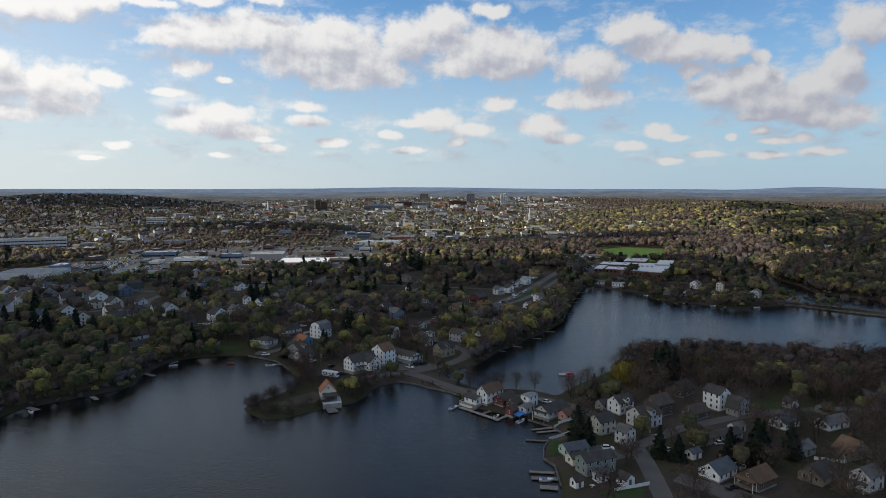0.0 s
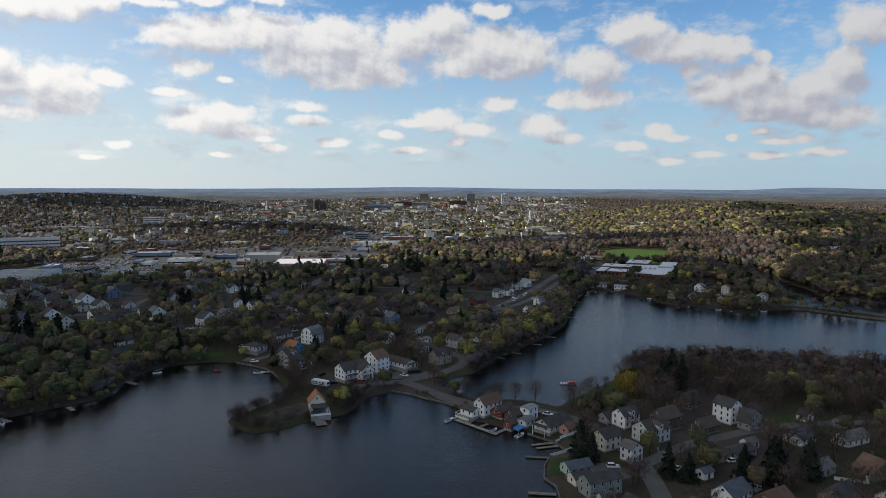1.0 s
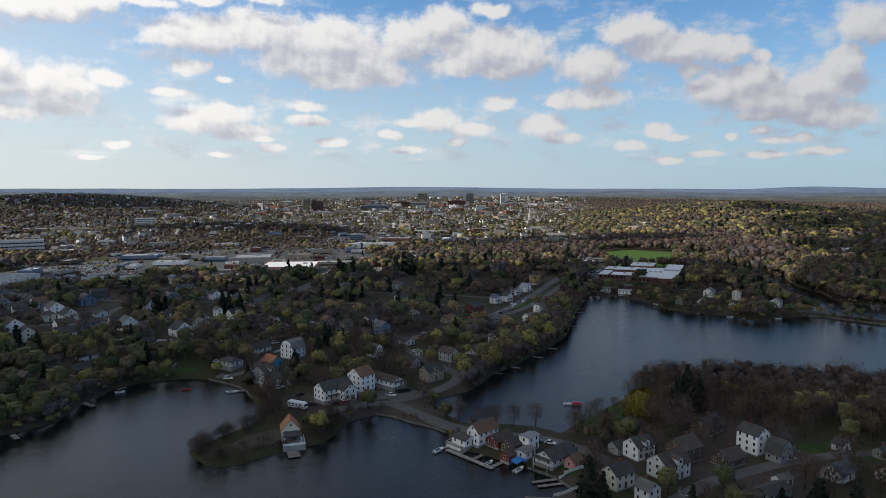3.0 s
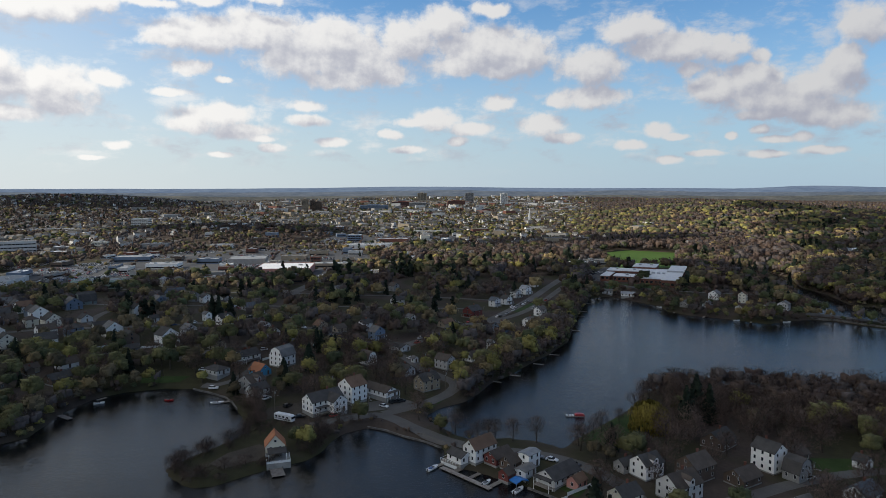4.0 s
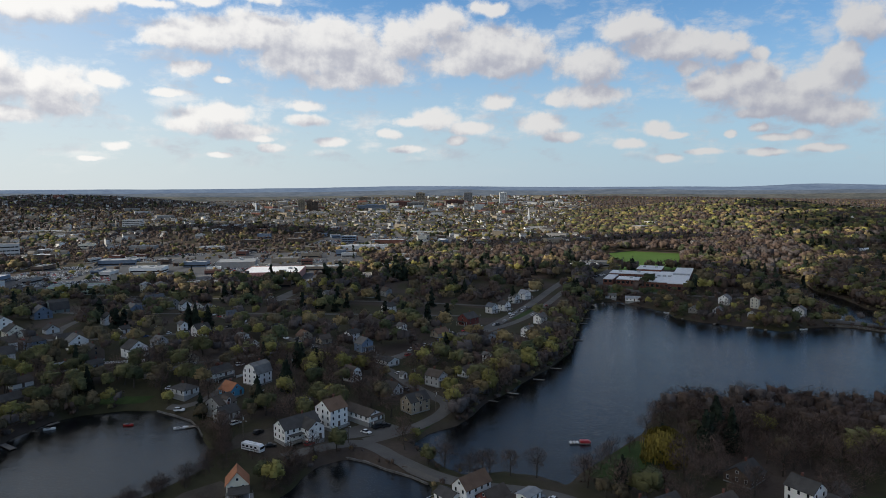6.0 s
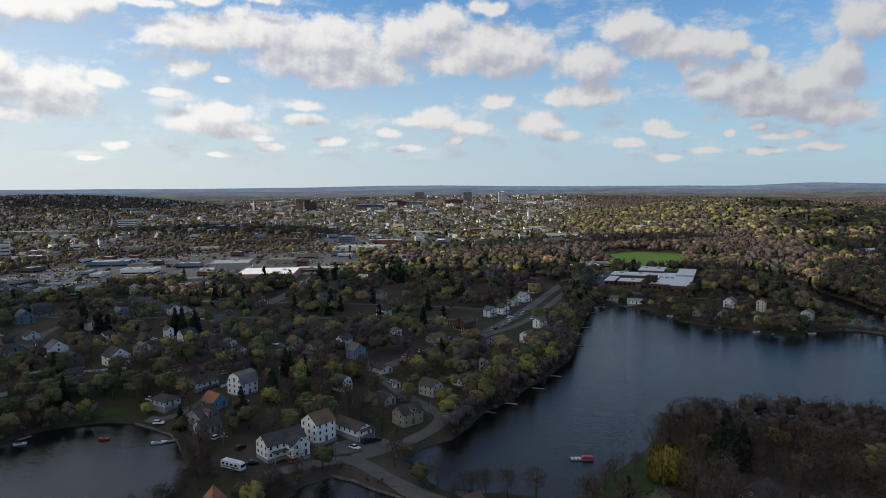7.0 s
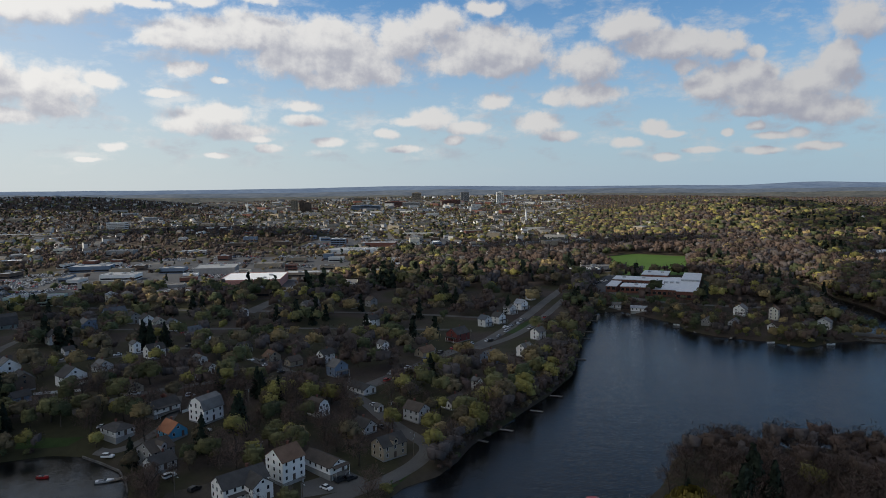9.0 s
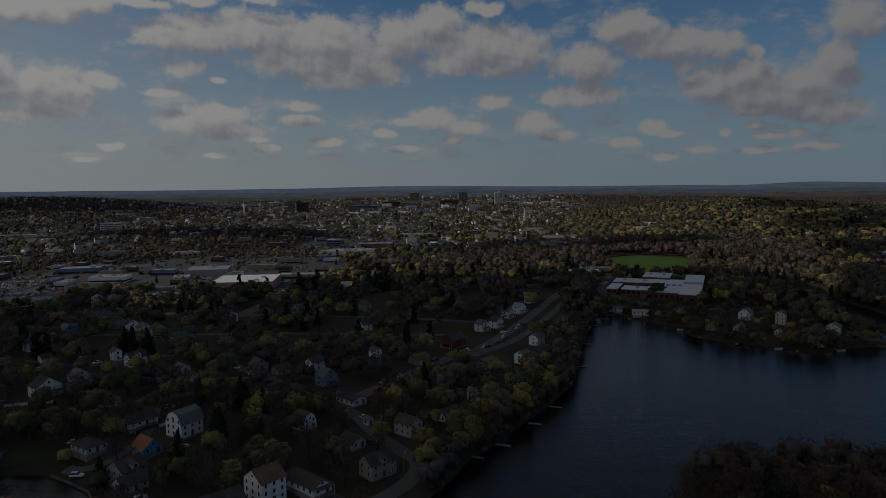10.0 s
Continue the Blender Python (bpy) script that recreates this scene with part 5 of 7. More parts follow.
# ---- streets and yards ----
road([(-96, 322), (-84, 333), (-72, 340), (-63, 335), (-56, 328), (-48, 322), (-40, 316), (-30, 311), (-18, 309), (-4, 308), (8, 303), (18, 295), (27, 282), (31, 268), (36, 253), (38, 235), (40, 190)], 6.5, label="grey asphalt causeway road between two lakes")
road([(-70, 341), (-61, 350), (-53, 360), (-46, 374), (-44, 390), (-54, 399), (-69, 416), (-80, 432), (-93, 446), (-119, 459), (-142, 480), (-163, 491), (-200, 520), (-250, 560)], 6.5)
road([(36, 255), (44, 264), (55, 277), (67, 285), (82, 296), (110, 310), (150, 318)], 5.5)
road([(-200, 395), (-186, 420), (-165, 440), (-150, 462), (-142, 478)], 5.5)
road([(-170, 370), (-164, 368), (-155, 374), (-152, 392), (-166, 420)], 4.5, label="narrow worn asphalt lane")
road([(-93, 446), (-70, 500), (-56, 541), (-43, 553), (-31, 593), (-15, 652), (0, 720), (20, 800)], 8, label="grey asphalt avenue with parked cars")
road([(-43, 545), (-20, 585), (-3, 645), (14, 720)], 6.0)
road([(-360, 420), (-320, 445), (-285, 452), (-240, 470), (-200, 520)], 5.5)
road([(-420, 560), (-330, 540), (-250, 560), (-160, 590), (-56, 600)], 6)
road([(-330, 540), (-310, 470), (-285, 452)], 5.5)
road([(-420, 660), (-330, 640), (-230, 650), (-120, 660), (-31, 640)], 6)
road([(196, 612), (214, 606), (238, 588), (266, 570), (335, 532), (430, 488)], 6.5, label="shore road on a low stone embankment")
road([(-235, 640), (-250, 900), (-248, 1225), (-319, 1483), (-379, 1664), (-420, 2100)], 12, label="broad asphalt main street")
road([(-640, 720), (-560, 840), (-520, 960), (-500, 1050), (-420, 1140), (-250, 1180)], 11, label="broad asphalt main street")
road([(-1500, 1300), (-1050, 1250), (-760, 1190), (-560, 1100)], 14, label="broad asphalt main street")
road([(40, 860), (52, 780), (60, 730), (100, 690), (180, 680), (235, 690)], 6)
road([(-1000, 2900), (-850, 2300), (-780, 1900), (-600, 1600)], 16, label="broad asphalt main street")
pad([(-120, 322), (-112, 330), (-90, 330), (-78, 338), (-84, 350), (-108, 350), (-122, 338)], "driveway", M_EARTH, "worn earth and gravel yard")
pad([(-78, 342), (-64, 350), (-60, 358), (-70, 364), (-82, 352)], "driveway", M_ASPHALT, "worn asphalt car park")
pad([(-119, 280), (-112, 277), (-103, 286), (-102, 296), (-109, 300), (-117, 290)], "driveway", M_EARTH, "trodden earth yard on a small peninsula")
pad([(71, 1035), (112, 1062), (174, 1026), (144, 866), (78, 868)], "sports_field", M_FIELD, "mown green sports field")
pad([(41, 760), (51, 748), (55, 752), (54, 788), (62, 812), (66, 845), (76, 868), (66, 880), (52, 830)], "car_park", M_LOT, "grey asphalt school car park")
pad([(44, 706), (63, 712), (98, 700), (96, 722), (66, 735), (52, 742), (42, 740)], "lawn", M_LAWN, "mown school lawn")
pad([(-640, 640), (-600, 760), (-470, 800), (-430, 700), (-520, 600)], "car_park", M_LOT, "asphalt car park full of cars")
pad([(-620, 790), (-600, 960), (-500, 1040), (-300, 1080), (-230, 960), (-240, 760), (-380, 730)], "car_park", M_LOT, "broad asphalt retail car park")
pad([(-400, 1150), (-400, 1320), (-180, 1420), (-160, 1180)], "car_park", M_LOT, "broad asphalt retail car park")
pad([(8, 252), (24, 254), (34, 246), (22, 236), (8, 238)], "driveway", M_ASPHALT, "asphalt yard beside the lake")
pad([(12, 325), (20, 340), (34, 358), (44, 350), (34, 322), (20, 316)], "lawn", M_LAWN, "green lawn sloping to the lake")
pad([(88, 318), (120, 322), (122, 302), (96, 306)], "lawn", M_LAWN, "green lawn behind a house")
pad([(-202, 366), (-184, 372), (-182, 379), (-206, 374)], "lawn", M_LAWN, "green lawn sloping to the lake")
pad([(-52, 352), (-44, 372), (-50, 372), (-58, 352)], "lawn", M_LAWN, "grass verge beside the lake")
pad([(-20, 590), (-3, 650), (-8, 652), (-28, 592)], "lawn", M_LAWN, "long green grass strip between two streets")

# ---- houses round the lake ----
house(-97, 339, 52, 15.5, 8.6, 2, "white", "dark grey", low=1.6, chimney=True, porch="s", words="large white two-storey house with a dark roof and raised stone basement", name="house", every=2.4)
house(-91, 338, 52, 7.0, 8.0, 2, "white", "dark grey", "y", low=1.6, chimney=False, words="white gabled wing of the large house with a dark roof", name="house_wing")
house(-88, 354, 58, 9.0, 9.6, 3, "white", "brown", "x", 3.4, low=1.2, words="white three-storey house with a brown cross-gabled roof", every=2.6)
house(-77, 362, 57, 7.5, 15.5, 1, "white", "dark brown", "y", 2.0, low=2.0, chimney=False, porch="s")
house(-139, 396, 68, 10.0, 9.0, 3, "white", "grey", "x", 4.6, "gambrel", low=0.6, words="tall white gambrel-roofed house with small windows")
house(-144, 379, 60, 7.5, 8.5, 1, "blue", "orange", "y", 3.2, low=1.0, words="bright blue cottage with a faded orange roof")
house(-161, 400, 64, 12, 7.0, 1, "white", "dark grey", "x", 2.4, low=1.0, porch="s")
house(-168, 380, 66, 8.2, 10.5, 1, "light grey", "dark grey", "y", 1.6, "hip", low=1.8)
house(-140, 361, 66, 9.0, 9.5, 2, "grey", "dark brown", "x", 3.0, dormer=1)
house(-134, 354, 60, 8.5, 7.0, 1, "light grey", "dark grey", "x", 2.4, low=1.2)
house(-321, 452, 60, 10.3, 9.3, 2, "cream", "dark grey", "y", fine=False)
house(-335, 450, 60, 7.4, 7.4, 2, "cream", "dark brown", "x", style="hip", fine=False)
house(-303, 425, 60, 10.4, 8.6, 2, "white", "dark brown", "x", porch="s", fine=False)
house(-289, 431, 60, 9.1, 8.2, 2, "slate blue", "dark grey", "x", style="hip", porch="s", fine=False)
house(-309, 468, 60, 7.6, 6.9, 1, "light grey", "dark grey", "y", fine=False)
house(-359, 520, 56, 11.6, 10.5, 2, "slate blue", "grey", "y", fine=False)
house(-371, 551, 56, 13.2, 11.0, 2, "grey green", "dark grey", "x", style="gambrel", fine=False)
house(-291, 499, 60, 7.9, 7.1, 2, "white", "dark grey", "y", fine=False)
house(-264, 476, 60, 5.5, 5.5, 1, "light grey", "dark grey", "x", fine=False)
house(-225, 428, 62, 10.9, 9.0, 2, "white", "dark grey", "y", porch="s", fine=False)
house(-220, 444, 62, 7.9, 6.5, 2, "light grey", "grey", "y", fine=False)
house(-232, 404, 62, 7.4, 5.7, 1, "slate blue", "dark grey", "x", fine=False)
house(-232, 489, 58, 4.3, 5.4, 2, "white", "grey", "y", fine=False)
house(-215, 481, 58, 9.1, 7.6, 2, "white", "dark grey", "x", dormer=1, fine=False)
house(-299, 538, 54, 10.8, 10.8, 2, "slate blue", "grey", "y", dormer=1, fine=False)
house(-317, 593, 54, 14.4, 12.0, 2, "slate blue", "blue grey", "x", fine=False)
house(-293, 580, 54, 8.3, 8.3, 2, "grey", "dark grey", "y", fine=False)
house(-278, 572, 54, 7.5, 7.5, 2, "white", "dark grey", "y", fine=False)
house(-261, 560, 54, 7.2, 7.2, 2, "cream", "grey", "y", fine=False)
house(-249, 557, 54, 7.7, 7.7, 2, "light grey", "blue grey", "y", fine=False)
house(-190, 422, 60, 8.3, 6.9, 1, "tan", "dark brown", "y", fine=False)
house(-249, 374, 66, 9.5, 6.4, 1, "white", "dark brown", "x", fine=False)
house(-237, 353, 70, 10.4, 6.5, 1, "brown", "dark grey", "x", fine=False)
house(-260, 361, 66, 3.6, 3.6, 1, "brown", "dark grey", "y", fine=False)
house(-245, 397, 64, 11.7, 6.2, 1, "grey", "pale grey", "x", fine=False)
house(-382, 682, 54, 8.5, 8.5, 3, "cream", "pale grey", "y", style="hip", fine=False)
house(-367, 683, 54, 10.1, 10.1, 3, "pink", "grey", "y", style="hip", fine=False)
house(-180, 466, 60, 6.8, 6.2, 2, "light grey", "grey", "y", style="gambrel", fine=False)
house(-212, 533, 56, 3.4, 3.8, 2, "white", "grey", "y", fine=False)
house(-228, 546, 56, 9.2, 7.7, 1, "grey", "blue grey", "x", fine=False)
house(-176, 509, 56, 7.8, 7.1, 1, "grey", "dark grey", "x", dormer=1, fine=False)
house(-172, 461, 58, 6.7, 6.1, 1, "white", "dark brown", "y", fine=False)
house(-160, 459, 58, 8.7, 6.7, 1, "brown", "dark brown", "x", fine=False)
house(-152, 493, 56, 7.9, 6.6, 1, "tan", "brown", "y", fine=False)
house(-137, 487, 56, 8.0, 6.2, 1, "tan", "dark brown", "x", fine=False)
house(-122, 497, 56, 7.9, 6.1, 2, "white", "dark grey", "x", fine=False)
house(-108, 474, 56, 8.8, 6.8, 2, "slate blue", "grey", "y", porch="s", fine=False)
house(-124, 604, 56, 9.1, 7.6, 2, "white", "dark grey", "x", fine=False)
house(-159, 680, 56, 9.6, 8.0, 1, "tan", "dark grey", "x", fine=False)
house(-147, 689, 56, 7.5, 7.5, 2, "grey", "dark brown", "y", fine=False)
house(-195, 674, 56, 14.8, 9.8, 1, "grey", "grey", "x", fine=False)
house(-229, 622, 54, 4.9, 4.9, 2, "white", "grey", "y", fine=False)
house(-97, 528, 56, 5.3, 5.3, 2, "white", "grey", "y", fine=False)
house(-71, 525, 56, 10.8, 7.2, 1, "tan", "brown", "x", fine=False)
house(-73, 423, 52, 3.0, 3.0, 1, "white", "grey", "y", chimney=False, name="garage", words="small white garage beside a lane", fine=False)
house(-44, 614, 54, 7.4, 6.8, 2, "light grey", "blue grey", "y", porch="s", fine=False)
house(-35, 625, 54, 7.6, 6.9, 2, "white", "dark grey", "y", porch="s", fine=False)
house(-29, 660, 54, 7.3, 6.7, 2, "light grey", "grey", "y", porch="s", fine=False)
house(-21, 678, 54, 8.3, 7.6, 2, "white", "pale grey", "y", porch="s", fine=False)
house(-14, 721, 54, 6.9, 6.3, 2, "white", "grey", "y", fine=False)
house(-13, 532, 54, 7.8, 7.1, 2, "white", "grey", "x", dormer=1, porch="s", fine=False)
house(-6, 577, 54, 7.9, 6.6, 2, "white", "grey", "x", fine=False)
house(-32, 513, 54, 9.0, 6.9, 2, "slate blue", "grey", "x", fine=False)
house(-57, 567, 56, 12.1, 9.3, 2, "dark red", "dark grey", "x", porch="w", fine=False)
house(-34, 462, 56, 3.8, 3.8, 2, "white", "grey", "y", fine=False)
house(34, 295, 40, 8.6, 7.4, 2, "white", "dark grey", "x", dormer=1)
house(27, 298, 40, 5.6, 5.1, 1, "grey", "dark grey", "x")
house(42, 280, 40, 11.4, 9.1, 2, "light grey", "dark brown", "x", dormer=1)
house(50, 296, 42, 9.9, 9.0, 2, "brown", "dark brown", "x")
house(65, 327, 50, 11.0, 9.2, 1, "brown", "dark grey", "x")
house(77, 307, 40, 7.5, 8.8, 3, "white", "dark grey", "y", words="tall white three-storey house with a dark gabled roof")
house(65, 294, 40, 9.9, 7.6, 1, "brown", "dark brown", "x")
house(63, 263, 36, 13.4, 4.5, 1, "tan", "dark brown", "x", low=0.2, rise=1.1, chimney=False, name="garage", words="low tan double garage with a shallow brown roof")
house(72, 269, 38, 11.4, 6.3, 1, "grey green", "dark grey", "x", low=0.2, rise=1.3, chimney=False)
house(78, 278, 36, 6.0, 4.0, 1, "white", "grey", "x", low=0.2, rise=1.4, chimney=False, name="garage", words="small white garage with a grey roof")
house(24, 269, 42, 8.4, 7.0, 2, "cream", "dark grey", "x")
house(32, 258, 42, 5.6, 5.6, 2, "light grey", "grey", "y")
house(12, 244, 31, 9.2, 6.2, 1, "pale green", "blue grey", "x", low=0.5, rise=1.8, chimney=False)
house(13, 236, 31, 7.0, 5.0, 1, "cream", "dark grey", "x", low=0.3, rise=1.4, chimney=False)
house(19, 230, 33, 12.4, 6.5, 2, "grey green", "dark grey", "x", low=0.3, rise=1.8, chimney=False)
house(20, 222, 34, 4.1, 3.5, 1, "light grey", "grey", "x", low=0.2, rise=1.2, chimney=False, name="garden_shed", words="small grey garden shed")
house(28, 220, 42, 4.3, 4.3, 1, "white", "dark grey", "y", low=0.4, chimney=False)
house(12, 216, 40, 3.4, 3.1, 1, "white", "dark grey", "x", low=0.2, rise=1.3, chimney=False, name="garden_shed", words="small white garden shed beside the lake")
house(60, 232, 46, 10.9, 7.8, 1, "white", "blue grey", "x", low=0.6)
house(71, 227, 42, 10.1, 8.4, 1, "brown", "brown", "x", low=0.8, porch="w")
house(55, 247, 40, 4.8, 3.7, 1, "white", "blue grey", "x", low=0.2, rise=1.2, chimney=False, name="garden_shed", words="small white shed with a blue-grey roof")
house(95, 257, 40, 9.3, 6.2, 1, "grey", "grey", "x")
house(99, 287, 42, 10.4, 7.4, 1, "white", "blue grey", "x")
house(118, 289, 34, 12.9, 6.8, 1, "white", "grey", "x", low=0.4)
house(113, 258, 30, 10.9, 7.8, 1, "tan", "brown", "y")
house(93, 235, 46, 11.3, 8.1, 1, "tan", "dark grey", "x", low=0.4)
house(106, 230, 38, 8.0, 6.7, 2, "white", "grey", "x", porch="w")
house(122, 308, 38, 5.2, 4.3, 1, "grey", "dark grey", "x")
house(110, 313, 38, 5.3, 4.4, 1, "white", "dark grey", "y")
house(-314, 364, 66, 12.0, 8.6, 1, "light grey", "dark grey", "x", porch="s", fine=False)
house(-248, 329, 66, 8.1, 7.4, 2, "brown", "dark brown", "y", porch="s", words="brown two-storey house with white window frames beside the lake")
house(-274, 306, 66, 6.8, 6.2, 1, "slate blue", "dark grey", "y", fine=False)
house(-256, 276, 66, 6.6, 5.5, 1, "brown", "dark grey", "x", fine=False)
house(-262, 364, 66, 6.9, 5.3, 1, "tan", "dark brown", "x", fine=False)
house(-88, 449, 55, 7.4, 12.6, 1, "white", "dark grey", "y", rise=1.6, chimney=False)
house(-73, 400, 56, 6.4, 7.5, 1, "light grey", "dark grey", "y", rise=2.6)
house(-58, 379, 50, 10.5, 7.6, 2, "tan", "dark grey", "x", rise=2.8, dormer=1, words="tan two-storey house with dark gabled roof and dormer")
house(-55, 417, 58, 7, 9.0, 2, "light grey", "dark brown", "y", porch="s")
house(-42, 437, 58, 10.6, 6.8, 1, "white", "dark brown", "x")
house(-97, 413, 60, 6.6, 7.4, 2, "white", "dark brown", "y", style="gambrel")
house(84, 300, 40, 7.5, 6.0, 2, "grey", "dark grey", "y", style="gambrel", chimney=False, words="grey gambrel-roofed wing beside a tall white house", name="house_wing")
house(88, 316, 40, 10, 7.0, 1, "brown", "dark brown", "x", chimney=False)
house(-24, 300, 52, 11, 6.4, 2, "white", "brown", "x", 3.0, low=0.8, chimney=False, words="white lakeside house with a brown gabled roof over the water")
house(-31, 297, 50, 5.5, 7.5, 1, "white", "dark grey", "y", 1.4, low=0.4, chimney=False)
house(-17, 298, 52, 9, 6.0, 1, "dark red", "dark brown", "x", 2.2, low=0.8, chimney=False)
house(-12, 294, 52, 7, 5.5, 1, "brown", "dark brown", "x", 2.0, low=0.6, chimney=False)
house(-13, 286, 54, 4.8, 4.2, 1, "dark red", "dark brown", "x", 1.6, low=0.4, chimney=False)
house(-6, 296, 55, 6.5, 4.6, 2, "white", "pale grey", "x", 0.5, low=0.6, chimney=False, words="narrow white two-storey lake house with a flat pale roof")
house(-7, 288, 58, 6.5, 4.4, 1, "light grey", "grey", "x", 0.6, low=0.5, chimney=False)
house(4, 286, 52, 14, 8.0, 1, "light grey", "dark grey", "x", 2.6, low=0.8, chimney=False, porch="w")
house(10, 282, 54, 5.5, 4.4, 1, "pink", "brown", "x", 1.8, low=0.4, chimney=False)
house(139, 655, 60, 8.5, 8, 2, "white", "grey", "x", 2.8)
house(158, 642, 60, 5.5, 6, 3, "cream", "brown", "x", 2.0)
house(71, 683, -10, 12.0, 7.0, 1, "white", "pale grey", "x", 1.4)
house(110, 628, 60, 7, 6.5, 1, "grey", "grey", "x", 2.2)
house(126, 622, 60, 7.5, 6, 1, "light grey", "grey", "x", 2.2)
house(148, 612, 60, 6, 6, 1, "light grey", "dark grey", "x", 2.2)
house(168, 615, 60, 9, 8, 1, "tan", "dark brown", "x", 2.4)
house(182, 618, 60, 8, 8, 2, "light grey", "grey", "x", 2.4)
house(54, 696, -10, 9.6, 6.0, 1, "light grey", "grey", "x", 1.6)
house(300, 590, 40, 11, 9, 2, "white", "dark grey", "x", 2.8)
house(315, 585, 40, 9, 9, 2, "slate blue", "grey", "x", 2.8)

# ---- boat house on the small peninsula ----
def boat_house():
    h = house(-100, 294, 116, 7.0, 7.0, 1, "cream", "orange", "x", 4.0, low=1.4, chimney=False, name="boat_house", words="steep-gabled boat house with an orange roof and lake terraces")
    part("terrace", boxes((-12.0, -3.5, -4.8, 3.6, 0.2, 0.45), (-12.0, -6.4, -4.8, 3.6, -2.0, 0.2)), M_CONCRETE, h, "pale concrete terrace over the water")
    part("canopy", boxes((-9.5, -3.55, -3.8, 3.0, 3.0, 3.18)), M_ROOF["dark grey"], h)
    for px in (-9.3, -6.4):
        for py in (-3.6, 2.8):
            part("post", boxes((px - 0.09, px + 0.09, py - 0.09, py + 0.09, 0.45, 3.0)), M_TRIM, h)
    for py in (-4.75, 3.55):
        part("railing", boxes((-12.0, -3.6, py - 0.03, py + 0.03, 1.35, 1.43), *[(-12.0 + 0.6 * k, -11.95 + 0.6 * k, py - 0.02, py + 0.02, 0.45, 1.35) for k in range(15)]), M_TRIM, h)
    part("railing", boxes((-11.98, -11.92, -4.7, 3.5, 1.35, 1.43), (-11.97, -11.94, -4.7, 3.5, 0.55, 1.3)), M_TRIM, h)


boat_house()
dock(-95, 283, 300, 7, 4.5)

KEEP_OUT.extend([(-108, 322, 8), (-102, 318, 6), (-139, 372, 7), (-136, 388, 6), (-85, 345, 6), (-100, 331, 7), (-72, 352, 6), (60, 225, 5), (66, 220, 5)])

# ---- docks, boats and shore ----
for _x, _y, _a, _l, _w in ((-37, 296, 230, 6, 1.6), (-30, 293, 235, 5, 2.2), (-23, 290, 235, 5, 1.6), (-15, 285, 235, 6, 1.8), (-8, 281, 235, 5, 1.6), (4, 273, 205, 9, 1.6), (6, 270, 205, 9, 1.5),
                           (5, 258, 182, 11, 1.4), (5, 228, 182, 9, 1.8), (6, 223, 182, 9, 2.4), (6, 216, 180, 6, 3.0), (-144, 354, 215, 8, 2.2), (-208, 348, 250, 5, 1.6), (-213, 281, 325, 7, 2.0),
                           (-231, 262, 340, 8, 2.4), (-8, 441, 350, 6, 1.4), (1, 464, 350, 6, 1.4), (-20, 416, 345, 6, 1.4), (-28, 403, 340, 5, 1.4), (14, 535, 0, 8, 1.5), (20, 590, 0, 8, 1.5), (24, 610, 0, 7, 1.5),
                           (30, 650, 345, 7, 1.5), (45, 690, 280, 7, 1.5), (100, 622, 265, 7, 1.5), (120, 604, 250, 7, 1.5), (150, 588, 250, 7, 1.5)):
    dock(_x, _y, _a, _l, _w)
dock(-212, 322, 335, 9, 2.4)
boat(-152, 349, 25, 6.0)
boat(-176, 349, 10, 4.2, "red", "grey")
boat(-117, 268, 20, 5.0, z=0.3)
boat(-225, 257, 320, 5.0)
boat(-40, 292, 60, 5.5, "white", "blue")
boat(-20, 283, 60, 4.6)
boat(-9, 279, 60, 5.6)
boat(-24, 434, 20, 5.0, "white", "red")
boat(140, 590, 10, 5.0)
boat(175, 589, 10, 5.5, "white", "grey")
boat(2, 222, 10, 5.0, "white", "blue")
boat(-206, 340, 30, 4.6)
boat(92, 641, 320, 4.6)


def swim_float(x, y, rot):
    f = thing("swim_float", pose(x, y, 0, 0, 0, rot), "floating raft with a red covered boat and white jet skis", "raft", "boats on the lake")
    bm = bmesh.new()
    for k in range(16):
        box(bm, -4 + k * 0.5, -3.55 + k * 0.5, -1.3, 1.3, 0.25, 0.35)
    part("deck", bm, M_PLANK, f)
    part("pontoon", boxes((-4, 4, -1.2, -0.5, -0.3, 0.24), (-4, 4, 0.5, 1.2, -0.3, 0.24)), M_METAL, f)
    part("boat_cover", loft([(0.2, 0.36), (0.0, 0.95), (0.5, 1.35), (3.2, 1.35), (4.2, 0.9), (4.4, 0.36)], 1.15, 0.35, 1.0), PAINTS["red"], f, "red boat cover")
    for px in (-3.4, -2.0, -0.8):
        part("jet_ski", loft([(px - 0.5, 0.36), (px - 0.5, 0.7), (px - 0.1, 0.95), (px + 0.3, 0.75), (px + 0.5, 0.36)], 0.9, 0.45, 0.6), PAINTS["white"], f)


swim_float(12, 356, 8)


